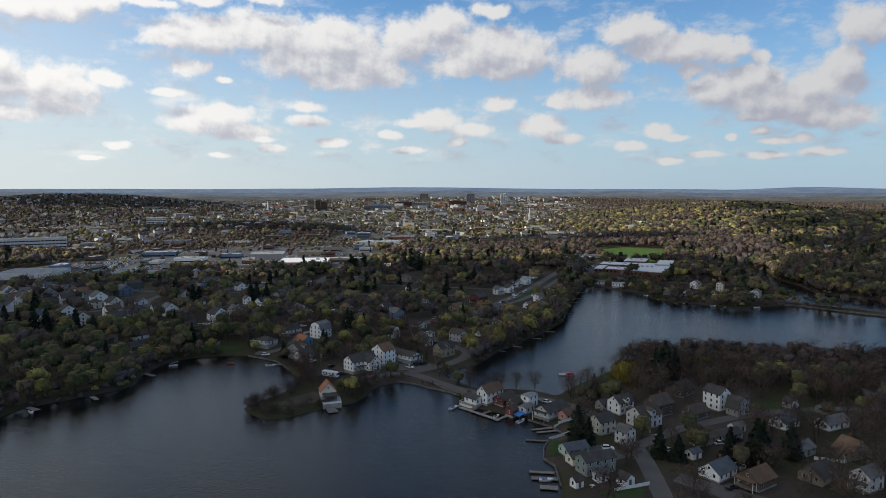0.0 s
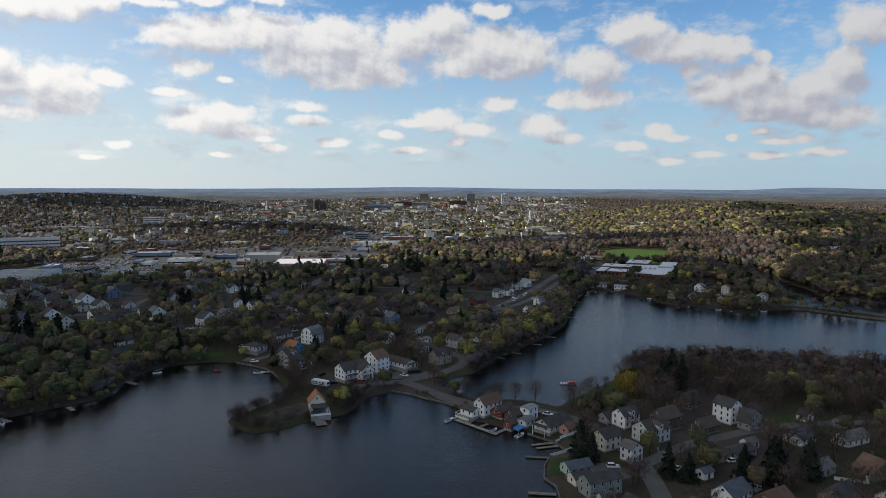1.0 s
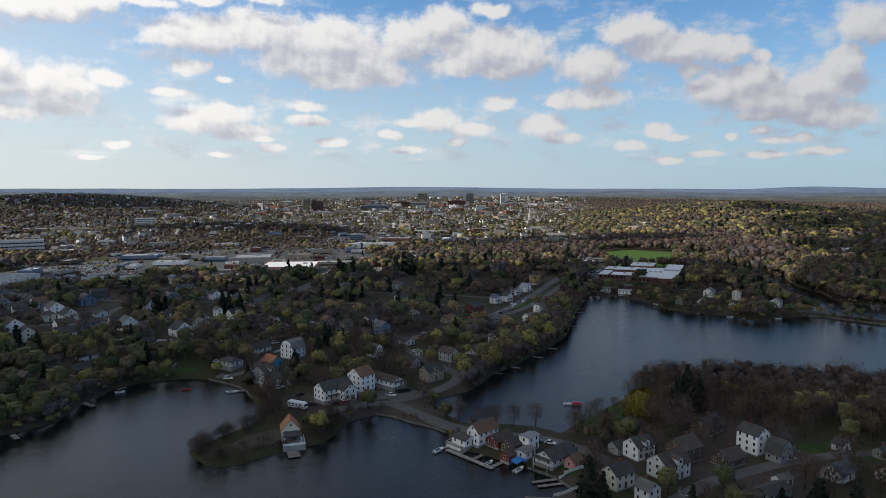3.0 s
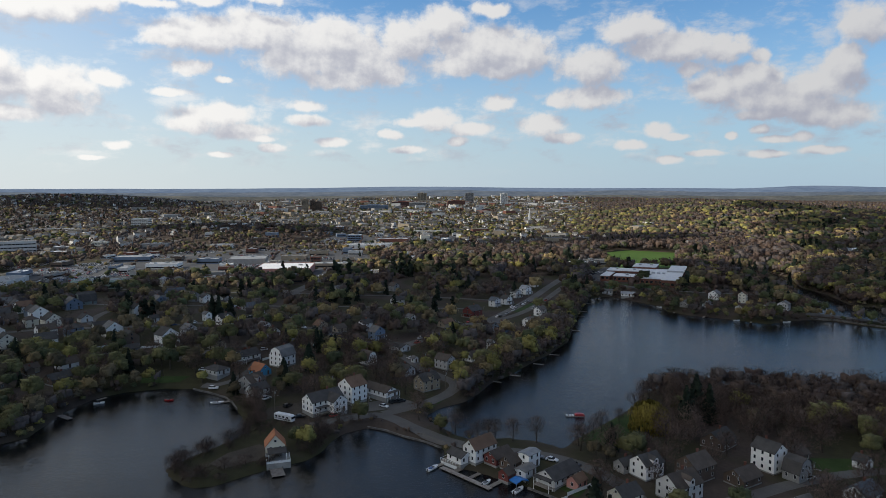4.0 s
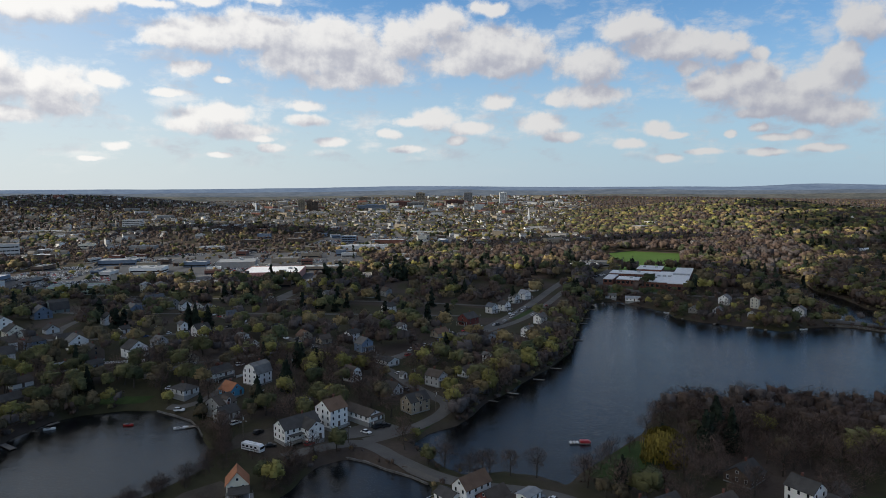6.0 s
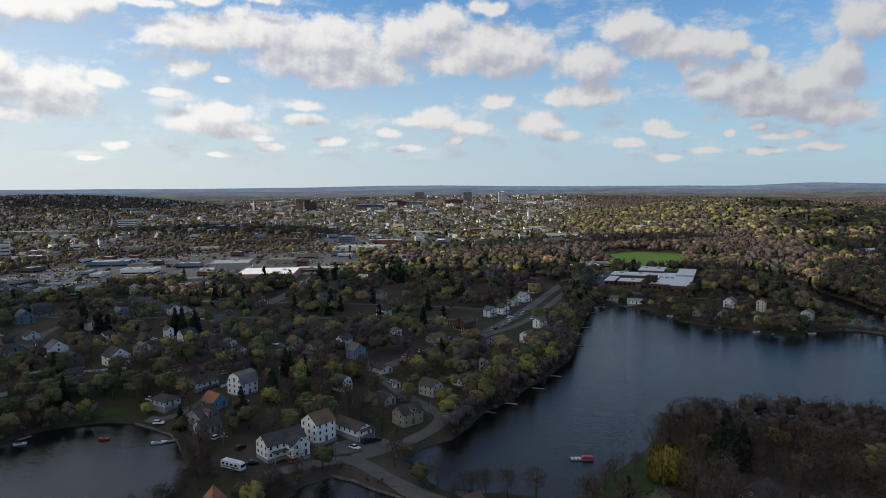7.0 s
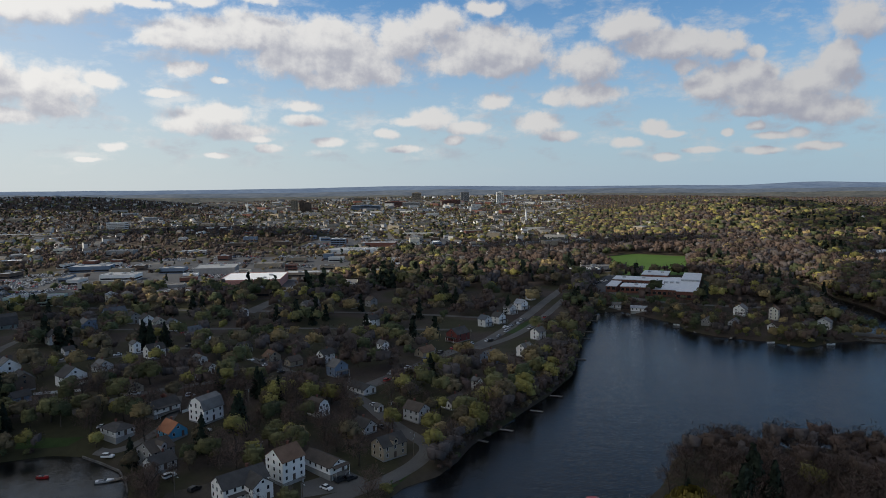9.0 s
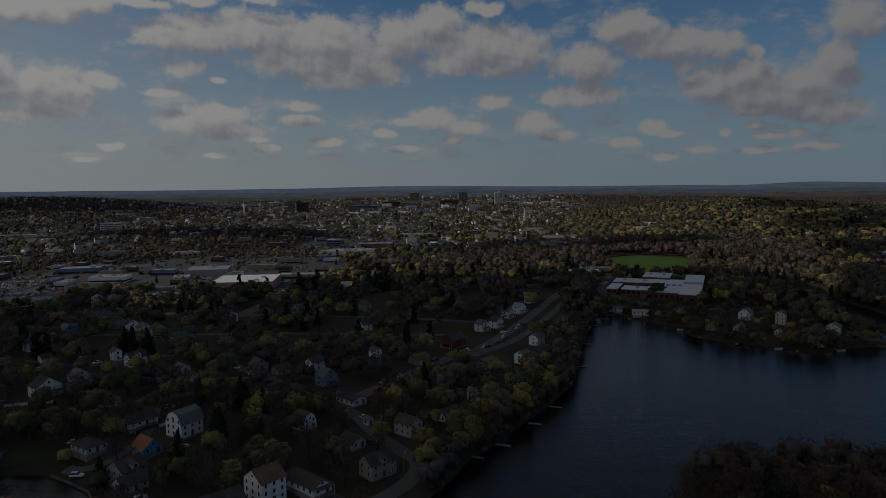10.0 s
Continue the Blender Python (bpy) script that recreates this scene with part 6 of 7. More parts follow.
def motor_home(x, y, rot):
    m = thing("motor_home", pose(x, y, height(x, y) + 0.14, 0, 0, rot), "long white motor home parked on the yard", "motor home", "parked cars")
    part("body", loft([(-4.6, 0.5), (-4.6, 2.9), (-4.3, 3.1), (3.9, 3.1), (4.5, 2.5), (4.7, 1.4), (4.7, 0.5)], 1.22, 0.08, 3.0), PAINTS["white"], m)
    part("stripe", boxes((-4.2, 4.0, -1.245, -1.221, 1.0, 1.35), (-4.2, 4.0, 1.221, 1.245, 1.0, 1.35)), PAINTS["grey"], m)
    part("windscreen", boxes((4.55, 4.72, -1.05, 1.05, 1.55, 2.45)), M_GLASS, m)
    for px in (-3.4, -1.6, 0.4, 2.4):
        for s in (-1, 1):
            part("window", boxes((px - 0.55, px + 0.55, *sorted((s * 1.221, s * 1.25)), 1.7, 2.4)), M_GLASS, m)
    for px in (-1.2, 1.0):
        part("roof_unit", boxes((px - 0.5, px + 0.5, -0.4, 0.4, 3.1, 3.4)), PAINTS["white"], m)
    for px in (-2.8, 3.0):
        for py in (-1.05, 1.05):
            part("wheel", WHEEL, None, m, "", Matrix.Translation((px, py, 0.45)) @ Matrix.Diagonal((1.35, 1.3, 1.35, 1)))


motor_home(-109, 325, 342)
fence(5, 273, 16, 284)
fence(3, 259, 14, 268)
fence(98, 252, 108, 250)
fence(108, 250, 112, 268)
fence(-152, 400, -146, 415)
fence(-150, 372, -140, 380)
fence(24, 214, 36, 221)
fence(-232, 412, -214, 420)

for _x, _y, _a, _l in ((-76, 338, 40, True), (-49, 380, 10, True), (-65, 412, 50, False), (-92, 441, 50, True), (-118, 336, 60, True), (-145, 474, 45, False), (-160, 425, 60, True), (-100, 361, 60, False),
                       (40, 250, 60, True), (59, 278, 50, False), (86, 292, 40, True), (-62, 508, 70, True), (-48, 560, 60, False), (-25, 300, 0, True), (-200, 470, 30, True), (-128, 412, 60, False), (-236, 466, 20, True)):
    utility_pole(_x, _y, _a, 9.5, _l)


# ---- lakeside decks and walls ----
seawall([(-76, 329), (-66, 326), (-56, 320), (-47, 316), (-40, 311)], 0.7, "low stone edge of the causeway")
seawall([(-6, 281), (4, 274), (9, 266), (3, 259), (1, 250), (1, 240), (5, 234), (7, 218)], 0.75, "weathered stone sea wall along lakeside yards")
seawall([(196, 604), (213, 599), (236, 578), (261, 561), (330, 521)], 1.6, "pale stone embankment of the shore road")
seawall([(-174, 367), (-162, 362), (-152, 357), (-144, 349), (-138, 341)], 0.8, "stone edge of a lakeside yard")
pad([(3, 256), (12, 256), (10, 242), (3, 240)], "lawn", M_LAWN, "green lawn beside the lake", 0.14)
pad([(20, 214), (34, 219), (32, 208), (20, 206)], "lawn", M_LAWN, "green back lawn", 0.14)
pad([(-2, 284), (5, 279), (10, 274), (13, 280), (4, 290)], "lawn", M_LAWN, "green lawn beside the lake", 0.14)
pad([(100, 250), (112, 246), (122, 262), (112, 270)], "lawn", M_LAWN, "fenced green lawn", 0.14)
pad([(44, 225), (58, 214), (74, 206), (80, 212), (60, 224), (48, 232)], "driveway", M_ASPHALT, "asphalt drive between houses", 0.14)
dock(-37, 293, 322, 24, 2.0, 0.5)


def white_deck(x, y, rot, l, w):
    d = thing("deck", pose(x, y, 0, 0, 0, rot), "raised white timber deck with railings over the water", "deck", "docks along the shore")
    part("floor", boxes((0, l, 0, w, 1.2, 1.4)), M_PLANK, d)
    part("skirt", boxes((0.05, l - 0.05, 0.05, 0.15, -1.5, 1.196), (0.05, 0.15, 0.15, w - 0.05, -1.5, 1.196)), M_TRIM, d)
    for a in ((0, l, 0, 0.06, 2.2, 2.3), (0, l, w - 0.06, w, 2.2, 2.3), (0, 0.06, 0.06, w - 0.06, 2.2, 2.3)):
        part("rail", boxes(a), M_TRIM, d)
    for k in range(int(l / 1.2) + 1):
        for py in (0.03, w - 0.03):
            px = min(l - 0.05, 0.05 + k * 1.2)
            part("post", boxes((px - 0.05, px + 0.05, py - 0.03, py + 0.03, 1.4, 2.2)), M_TRIM, d)


white_deck(-38, 297, 325, 8, 5.5)
white_deck(66, 240, 320, 4, 4)


def tarp(x, y, rot):
    t = thing("tarp", pose(x, y, height(x, y), 0, 0, rot), "bright blue tarpaulin draped over a lakeside porch", "tarpaulin")
    part("cover", loft([(-2.6, 2.0), (-2.5, 2.3), (0, 3.1), (2.5, 2.4), (2.6, 2.0), (2.4, 2.2), (0, 2.9), (-2.4, 2.1)], 2.0, 0.1, 2.5), M_TARP, t)
    for px in (-2.4, 2.4):
        for py in (-1.8, 1.8):
            part("pole", boxes((px - 0.05, px + 0.05, py - 0.05, py + 0.05, -1.0, 2.1)), M_METAL, t)


tarp(-9, 283, 40)


def table_set(x, y, rot):
    s = thing("patio_table", pose(x, y, height(x, y) + 0.1, 0, 0, rot), "round white patio table on a lakeside terrace", "table", "patio furniture")
    b = bmesh.new()
    rod(b, (0, 0, 0.70), (0, 0, 0.75), 0.8, 0.8, 14)
    part("tabletop", b, PAINTS["white"], s)
    b = bmesh.new()
    rod(b, (0, 0, 0), (0, 0, 0.70), 0.3, 0.08, 8)
    part("pedestal", b, M_METAL, s)


for _x, _y in ((17, 216), (7, 246), (-1, 287)):
    table_set(_x, _y, 20)

# ---- parked cars ----
for _x, _y, _a, _c, _s in ((-162, 365, 10, "white", "suv"), (-179, 386, 20, "white", "car"), (-160, 421, 40, "white", "suv"), (-186, 419, 10, "silver", "car"), (-72, 349, 335, "white", "car"), (-69, 355, 50, "black", "suv"),
                           (-66, 357, 50, "black", "suv"), (-90, 334, 60, "red", "suv"), (-77, 430, 320, "white", "car"), (-67, 404, 320, "black", "car"), (-96, 459, 330, "silver", "car"), (-100, 453, 330, "black", "suv"),
                           (-88, 440, 310, "grey", "car"), (-133, 384, 60, "white", "suv"), (-137, 470, 50, "black", "car"), (-141, 474, 50, "grey", "suv"), (-150, 481, 40, "white", "car"), (-155, 490, 40, "black", "car"),
                           (-127, 348, 60, "white", "suv"), (-114, 341, 70, "black", "suv"), (-104, 330, 20, "black", "car"), (25, 250, 5, "white", "suv"), (68, 262, 20, "white", "car"), (75, 266, 40, "black", "suv"), (47, 252, 60, "silver", "car"),
                           (62, 222, 40, "black", "suv"), (88, 300, 30, "silver", "car"), (-8, 304, 350, "black", "suv"), (-3, 304, 345, "grey", "car"), (2, 302, 340, "white", "car"), (10, 299, 330, "black", "car"), (-12, 303, 0, "silver", "suv"),
                           (-27, 606, 73, "white", "suv"), (-25, 614, 73, "silver", "car"), (-22, 624, 73, "black", "car"), (-19, 634, 73, "white", "car"), (-8, 620, 73, "silver", "car"), (-5, 630, 73, "black", "suv"), (-38, 566, 70, "white", "car"),
                           (-12, 606, 68, "white", "car"), (-2, 644, 73, "red", "car"), (118, 232, 40, "white", "car"), (112, 220, 40, "silver", "suv"), (-75, 495, 70, "white", "car"), (-66, 520, 70, "black", "car")):
    car(_x, _y, _a, _c, _s)



def street_cars():
    """Cars left along the kerbs of the suburb's streets."""
    rg = random.Random(63)
    paints = ["white", "silver", "black", "grey", "white", "black", "blue", "red"]
    for k, a, b, gap in ((1, 52, 96, 11.0), (7, 6, 60, 15.0), (5, 2, 60, 16.0)):
        p, w = ROADS[k]
        d = 0.0
        last = p[min(a, len(p) - 2)]
        for i in range(min(a, len(p) - 2), min(b, len(p) - 1)):
            d += float(np.hypot(*(p[i] - last)))
            last = p[i]
            if d < gap:
                continue
            d = rg.uniform(0, gap * 0.4)
            t = p[i + 1] - p[i]
            t = t / np.hypot(*t)
            s = rg.choice((-1, 1)) * (w / 2 - 1.2)
            car(p[i][0] - t[1] * s, p[i][1] + t[0] * s, math.degrees(math.atan2(t[1], t[0])) + (180 if s > 0 else 0), rg.choice(paints), rg.choice(("car", "suv")), 0.2)


street_cars()

# ---- school ----
def school():
    s = thing("school", pose(100, 758, height(100, 758), 0, 0, 0), "low red brick school with several white flat roofs", "school")
    KEEP_OUT.extend([(60, 767, 16), (80, 758, 24), (80, 794, 24), (105, 764, 34), (105, 820, 26), (112, 722, 16), (118, 745, 18), (126, 775, 18), (134, 805, 18), (140, 830, 14)])
    turn = -14

    def wing(x, y, l, d, h, roof, k=2):
        w = part("wing", boxes((-l / 2, l / 2, -d / 2, d / 2, -4, h)), M_BRICK, s, "", pose(x - 100, y - 758, 0, 0, 0, turn))
        part("flat_roof", boxes((-l / 2 - 0.3, l / 2 + 0.3, -d / 2 - 0.3, d / 2 + 0.3, h, h + 0.55)), M_ROOF[roof], w)
        for q in range(k):
            u = (q + 0.5) / k * l - l / 2
            part("roof_unit", boxes((u - 1.5, u + 1.5, -1.6, 1.4, h + 0.55, h + 2.0)), M_METAL, w)
        n = max(2, int(l / 4))
        for q in range(n):
            u = (q + 0.5) / n * l - l / 2
            part("window", WIN_FAR[(2.4, 2.1)], None, w, "", pose(u, -d / 2, 1.2))

    wing(60, 767, 9, 34, 4.0, "white", 0)
    wing(78, 753, 25, 21, 4.6, "white", 1)
    wing(81, 794, 36, 24, 5.4, "white", 2)
    wing(105, 764, 25, 80, 5.2, "white", 5)
    wing(105, 819, 24, 32, 7.5, "white", 2)
    wing(127, 770, 16, 124, 6.0, "white", 5)


school()

# ---- shopping district ----
hall(-305, 808, 14, 62, 60, 8.0, "pink", "white", "big-box store with pale red walls and a white roof", 3)
hall(-391, 893, 20, 46, 44, 7.5, "grey", "pale grey", "grey warehouse with a pale roof", 1)
hall(-557, 895, 20, 46, 26, 6.5, "slate blue", "pale grey", "long blue-fronted car dealership", 3, 1)
hall(-470, 825, 12, 38, 22, 6.0, "white", "pale grey", "white car dealership with flat roof", 3, 1)
hall(-441, 882, 12, 29, 17, 6.0, "slate blue", "pale grey", "small blue-fronted car dealership building", 1, 1)
hall(-343, 716, 12, 34, 20, 5.5, "brick", "pale grey", "low brick strip mall", 4, 1)
hall(-445, 668, 18, 46, 18, 8.0, "pale green", "pale grey", "pale green two-storey apartment block with flat roof", 2, 2)
hall(-565, 660, 18, 60, 48, 7.0, "light grey", "pale grey", "long pale store with flat roof", 3)
hall(-724, 955, 30, 42, 20, 6.0, "brown", "white", "low brown warehouse with white flat roof", 2)
hall(-761, 1015, 30, 26, 14, 6.5, "grey", "white", "grey warehouse with white roof", 2)
hall(-812, 905, 40, 150, 24, 21.0, "light grey", "grey", "long pale concrete factory block with rows of windows", 4, 4)
hall(-731, 1065, 20, 24, 14, 9.0, "cream", "pale grey", "cream two-storey concrete building", 2, 2)
hall(-626, 1055, 15, 40, 22, 8.0, "grey", "blue grey", "grey workshop with a blue-grey roof", 3, 1)
hall(-524, 1080, 15, 36, 16, 5.5, "light grey", "pale grey", "pale green-grey shop row with flat roof", 3, 1)
hall(-350, 952, 12, 35, 20, 5.5, "tan", "grey", "tan warehouse with a grey flat roof", 2)
hall(-309, 922, 12, 14, 10, 8.0, "brick", "grey", "red brick two-storey office building", 1, 2)
hall(-335, 1009, 12, 27, 15, 6.0, "tan", "dark grey", "tan brick shop row", 2, 1)
hall(-341, 1213, 10, 24, 16, 11.0, "slate blue", "white", "dark blue glass office block with white roof", 2, 3)
hall(-271, 876, 10, 50, 20, 5.0, "tan", "pale grey", "low tan shop row with a pale roof", 3, 1)
hall(-272, 1209, 5, 58, 28, 7.0, "brick", "pale grey", "long red-fronted strip mall with pale roof", 4)
hall(-252, 1450, 5, 60, 28, 7.0, "cream", "pale grey", "cream shop row with pale roof", 3)
hall(-296, 1114, 8, 60, 34, 6.0, "white", "pale grey", "white store with flat roof", 3)
hall(-250, 1120, 8, 40, 22, 7.0, "white", "pale grey", "white store with flat roof", 2)
hall(-1100, 1387, 20, 120, 40, 8.0, "brown", "pale grey", "long low brown warehouse with pale roof", 4)
hall(-960, 1330, 15, 90, 26, 7.0, "brick", "pale grey", "long low red brick warehouse with pale roof", 4)
hall(-980, 1560, 12, 40, 24, 22.0, "light grey", "pale grey", "pale six-storey apartment block", 1, 5)
hall(395, 1010, 30, 44, 18, 6.0, "light grey", "white", "low white-roofed building among the trees", 2)
hall(60, 905, 15, 46, 16, 6.0, "grey", "grey", "low grey building beside the field", 2, 1)
hall(40, 880, 15, 30, 14, 6.0, "light grey", "pale grey", "low pale building beside the field", 2, 1)



def infill():
    """Small shops, garages and sheds between the large stores."""
    rg = random.Random(77)
    n = 0
    while n < 64:
        x, y = rg.uniform(-660, -170), rg.uniform(690, 1450)
        l, d = rg.uniform(12, 34), rg.uniform(9, 18)
        if y < 700 + max(0, -x - 520) * 0.4 or any(math.hypot(x - kx, y - ky) < kr + max(l, d) / 2 + 2 for kx, ky, kr in KEEP_OUT):
            continue
        if any(np.min(np.hypot(p[:, 0] - x, p[:, 1] - y)) < w / 2 + max(l, d) / 2 + 1 for p, w in ROADS):
            continue
        wall = rg.choice(["light grey", "tan", "brick", "white", "grey", "cream", "slate blue", "brown"])
        roof = rg.choice(["grey", "pale grey", "dark grey", "grey", "white"])
        hall(x, y, rg.uniform(5, 25) + rg.choice((0, 90)), l, d, rg.uniform(4, 8), wall, roof, f"small {wall} shop building with a {roof} flat roof", rg.randint(0, 2), 1)
        n += 1


infill()

# ---- city centre ----
tower(-655, 3506, 8, 46, 36, 52, "tan", "brown concrete tower block", 15)
tower(-424, 3640, 8, 44, 36, 57, "grey", "dark glass office tower", 16)
tower(-220, 3345, 8, 34, 28, 57, "white", "slim white apartment tower", 16)
tower(-897, 2450, 20, 24, 24, 46, "tan", "brown brick apartment tower", 14)
tower(-870, 2462, 20, 22, 22, 42, "brown", "brown brick apartment tower", 13)
tower(-842, 2440, 20, 24, 22, 38, "brown", "brown brick apartment tower", 12)
tower(-905, 3350, 10, 60, 30, 26, "tan", "broad tan city block", 7)
tower(-650, 3000, 10, 90, 40, 20, "brick", "broad red brick city block", 5)
tower(-560, 2900, 10, 70, 40, 22, "grey", "broad dark city block", 6)
tower(-420, 3100, 10, 80, 34, 24, "brick", "broad red brick city block", 6)
tower(-700, 2700, 10, 110, 40, 18, "slate blue", "long dark blue city block", 4)


def steeple(x, y):
    s = thing("church", pose(x, y, height(x, y)), "white church with a slender pointed steeple", "church")
    part("nave", gable_bm(12, 24, -2, 9, 5, False), M_WALL["white"], s)
    part("roof", roof_bm(12, 24, 9, 5, False), M_ROOF["dark grey"], s)
    part("belfry", boxes((-2.6, 2.6, -15, -9.8, -2, 20)), M_WALL["white"], s)
    b = bmesh.new()
    rod(b, (0, -12.4, 20), (0, -12.4, 42), 2.9, 0.1, 8)
    part("spire", b, M_WALL["white"], s)


steeple(-50, 1790)
steeple(-1000, 2300)


def far_blocks():
    """City blocks and houses too far off to tell apart, walls and roofs."""
    rng = np.random.default_rng(11)
    walls, roofs = {k: [] for k in ("light grey", "tan", "brick", "white", "grey")}, {k: [] for k in ("grey", "dark grey", "pale grey")}
    wk, rk = list(walls), list(roofs)

    def put(x, y, l, d, h, wall, roof, gable):
        a = rng.uniform(-0.5, 0.9)
        z = height(x, y)
        c, s = math.cos(a), math.sin(a)
        X, Y = l / 2, d / 2
        P = lambda u, v, w: (x + c * u - s * v, y + s * u + c * v, z + w)
        lo, up = [P(u, v, -3) for u, v in ((-X, -Y), (X, -Y), (X, Y), (-X, Y))], [P(u, v, h) for u, v in ((-X, -Y), (X, -Y), (X, Y), (-X, Y))]
        for i in range(4):
            j = (i + 1) % 4
            walls[wall].append((lo[i], lo[j], up[j], up[i]))
        if gable:
            r0, r1 = P(-X, 0, h + d * 0.36), P(X, 0, h + d * 0.36)
            roofs[roof] += [(up[0], up[1], r1, r0), (up[2], up[3], r0, r1)]
            walls[wall] += [(up[0], r0, r0, up[3]), (up[1], up[2], r1, r1)]
        else:
            roofs[roof].append(tuple(up))

    spots = []
    for n, lo, hi, spread in ((1700, 900, 2300, 0.62), (3600, 2300, 4500, 0.62)):
        d = np.sqrt(rng.uniform(lo ** 2, hi ** 2, n))
        a = rng.uniform(-spread, spread, n) - 0.157
        spots += list(zip(d * np.sin(a), d * np.cos(a)))
    for x, y in spots:
        if (x > 60 and y < 2400) or (x > 150 and y < 2700) or (-680 < x < -140 and y < 1450):
            if rng.random() > 0.10 or y < 1100:
                continue
        if y < 900 or shore_at(x, y) < 15 or (x > 130 + 0.02 * y and y > 2500):
            continue
        big = rng.random() < (0.30 if y > 2300 and -1300 < x < 100 else 0.04)
        if big:
            put(x, y, rng.uniform(18, 46), rng.uniform(14, 26), rng.uniform(7, 15), ("light grey", "tan", "brick", "grey", "tan")[rng.integers(0, 5)], rk[int(rng.choice([0, 0, 1, 2]))], False)
        else:
            put(x, y, rng.uniform(9, 14), rng.uniform(8, 10), rng.uniform(5, 8.5), wk[int(rng.choice([0, 1, 4, 4, 0, 1, 4, 3]))], rk[rng.integers(0, 2)], True)
        FAR_CLEAR.append((x, y))
    for k, q in walls.items():
        tagged(new("far_house_walls", quads_mesh("far_house_walls", np.array(q), M_WALL[k])), f"{k} walls of distant houses and blocks", "houses", kind="stuff")
    for k, q in roofs.items():
        tagged(new("far_house_roofs", quads_mesh("far_house_roofs", np.array(q), M_ROOF[k])), f"{k} roofs of distant houses and blocks", "houses", kind="stuff")


FAR_CLEAR = []
far_blocks()


def car_rows():
    """Rows of parked cars in the dealers' lots, too many to count."""
    rng = np.random.default_rng(5)
    kinds = ("white", "silver", "black", "grey", "red", "blue")
    out = {k: [] for k in kinds}
    glass = []
    for x0, y0, a, rows, per in ((-590, 735, 0.35, 9, 26), (-500, 745, 0.35, 5, 16), (-560, 905, 0.35, 4, 22), (-400, 845, 0.25, 5, 22), (-350, 940, 0.2, 4, 20), (-330, 870, 0.2, 4, 18), (-300, 1230, 0.15, 5, 24), (-330, 1330, 0.1, 3, 30), (40, 790, 1.1, 2, 14), (-430, 735, 0.3, 4, 16), (-380, 780, 0.25, 3, 18), (-470, 880, 0.3, 4, 20), (-600, 830, 0.4, 4, 16), (-270, 880, 0.2, 5, 12), (-440, 950, 0.25, 4, 20), (-250, 760, 0.2, 4, 10), (-380, 1050, 0.2, 4, 24), (-390, 1180, 0.15, 6, 20), (-250, 1260, 0.1, 4, 24), (-540, 700, 0.3, 4, 22), (-620, 660, 0.35, 3, 12), (-680, 780, 0.35, 8, 18), (-700, 860, 0.4, 5, 20), (-640, 940, 0.4, 5, 18), (-560, 990, 0.3, 4, 22), (-470, 1040, 0.2, 3, 24), (-330, 1150, 0.1, 3, 22), (-240, 1180, 0.1, 4, 20)):
        c, s = math.cos(a), math.sin(a)
        for r in range(rows):
            for k in range(per):
                if rng.random() < 0.2:
                    continue
                u, v = k * 2.9, r * 8.5
                x, y = x0 + c * u - s * v, y0 + s * u + c * v
                z = height(x, y) + 0.12
                P = lambda p, q, w: (x + c * p - s * q, y + s * p + c * q, z + w)
                key = kinds[int(rng.choice(6, p=(0.36, 0.22, 0.14, 0.14, 0.08, 0.06)))]
                for (x1, x2, y1, y2, z1, z2, inset, dest) in ((-0.9, 0.9, -2.2, 2.2, 0.3, 0.9, 0.0, out[key]), (-0.82, 0.82, -1.7, 1.0, 0.9, 1.42, 0.25, glass), (-0.6, 0.6, -1.3, 0.5, 1.42, 1.46, 0.0, out[key])):
                    lo = [P(p, q, z1) for p, q in ((x1, y1), (x2, y1), (x2, y2), (x1, y2))]
                    up = [P(p, q, z2) for p, q in ((x1 + inset, y1 + inset * 1.6), (x2 - inset, y1 + inset * 1.6), (x2 - inset, y2 - inset * 1.6), (x1 + inset, y2 - inset * 1.6))]
                    dest.append(tuple(up))
                    for i in range(4):
                        j = (i + 1) % 4
                        dest.append((lo[i], lo[j], up[j], up[i]))
    for k, q in out.items():
        tagged(new("car_rows", quads_mesh("car_rows", np.array(q), PAINTS[k])), f"rows of {k} parked cars on the dealers' lots", "cars", kind="stuff")
    tagged(new("car_rows", quads_mesh("car_rows", np.array(glass), M_GLASS)), "dark windows of the parked cars", "cars", kind="stuff")


car_rows()

# ---- suburb houses behind the shore ----
SUBURB = [(-440, 400), (-300, 395), (-240, 410), (-200, 480), (-110, 520), (-20, 480), (0, 560), (20, 680), (10, 790), (-60, 860), (-200, 740), (-290, 690), (-420, 640), (-520, 560)]
EAST = [(270, 640), (300, 720), (300, 900), (420, 1000), (520, 900), (520, 620), (360, 610)]


def free_spot(x, y, gap):
    for p, w in ROADS:
        if np.min(np.hypot(p[:, 0] - x, p[:, 1] - y)) < w / 2 + gap:
            return False
    for a in KEEP_AREAS:
        if float(signed(a, np.array(x), np.array(y))) < gap:
            return False
    return all(math.hypot(x - kx, y - ky) > kr + gap for kx, ky, kr in KEEP_OUT)


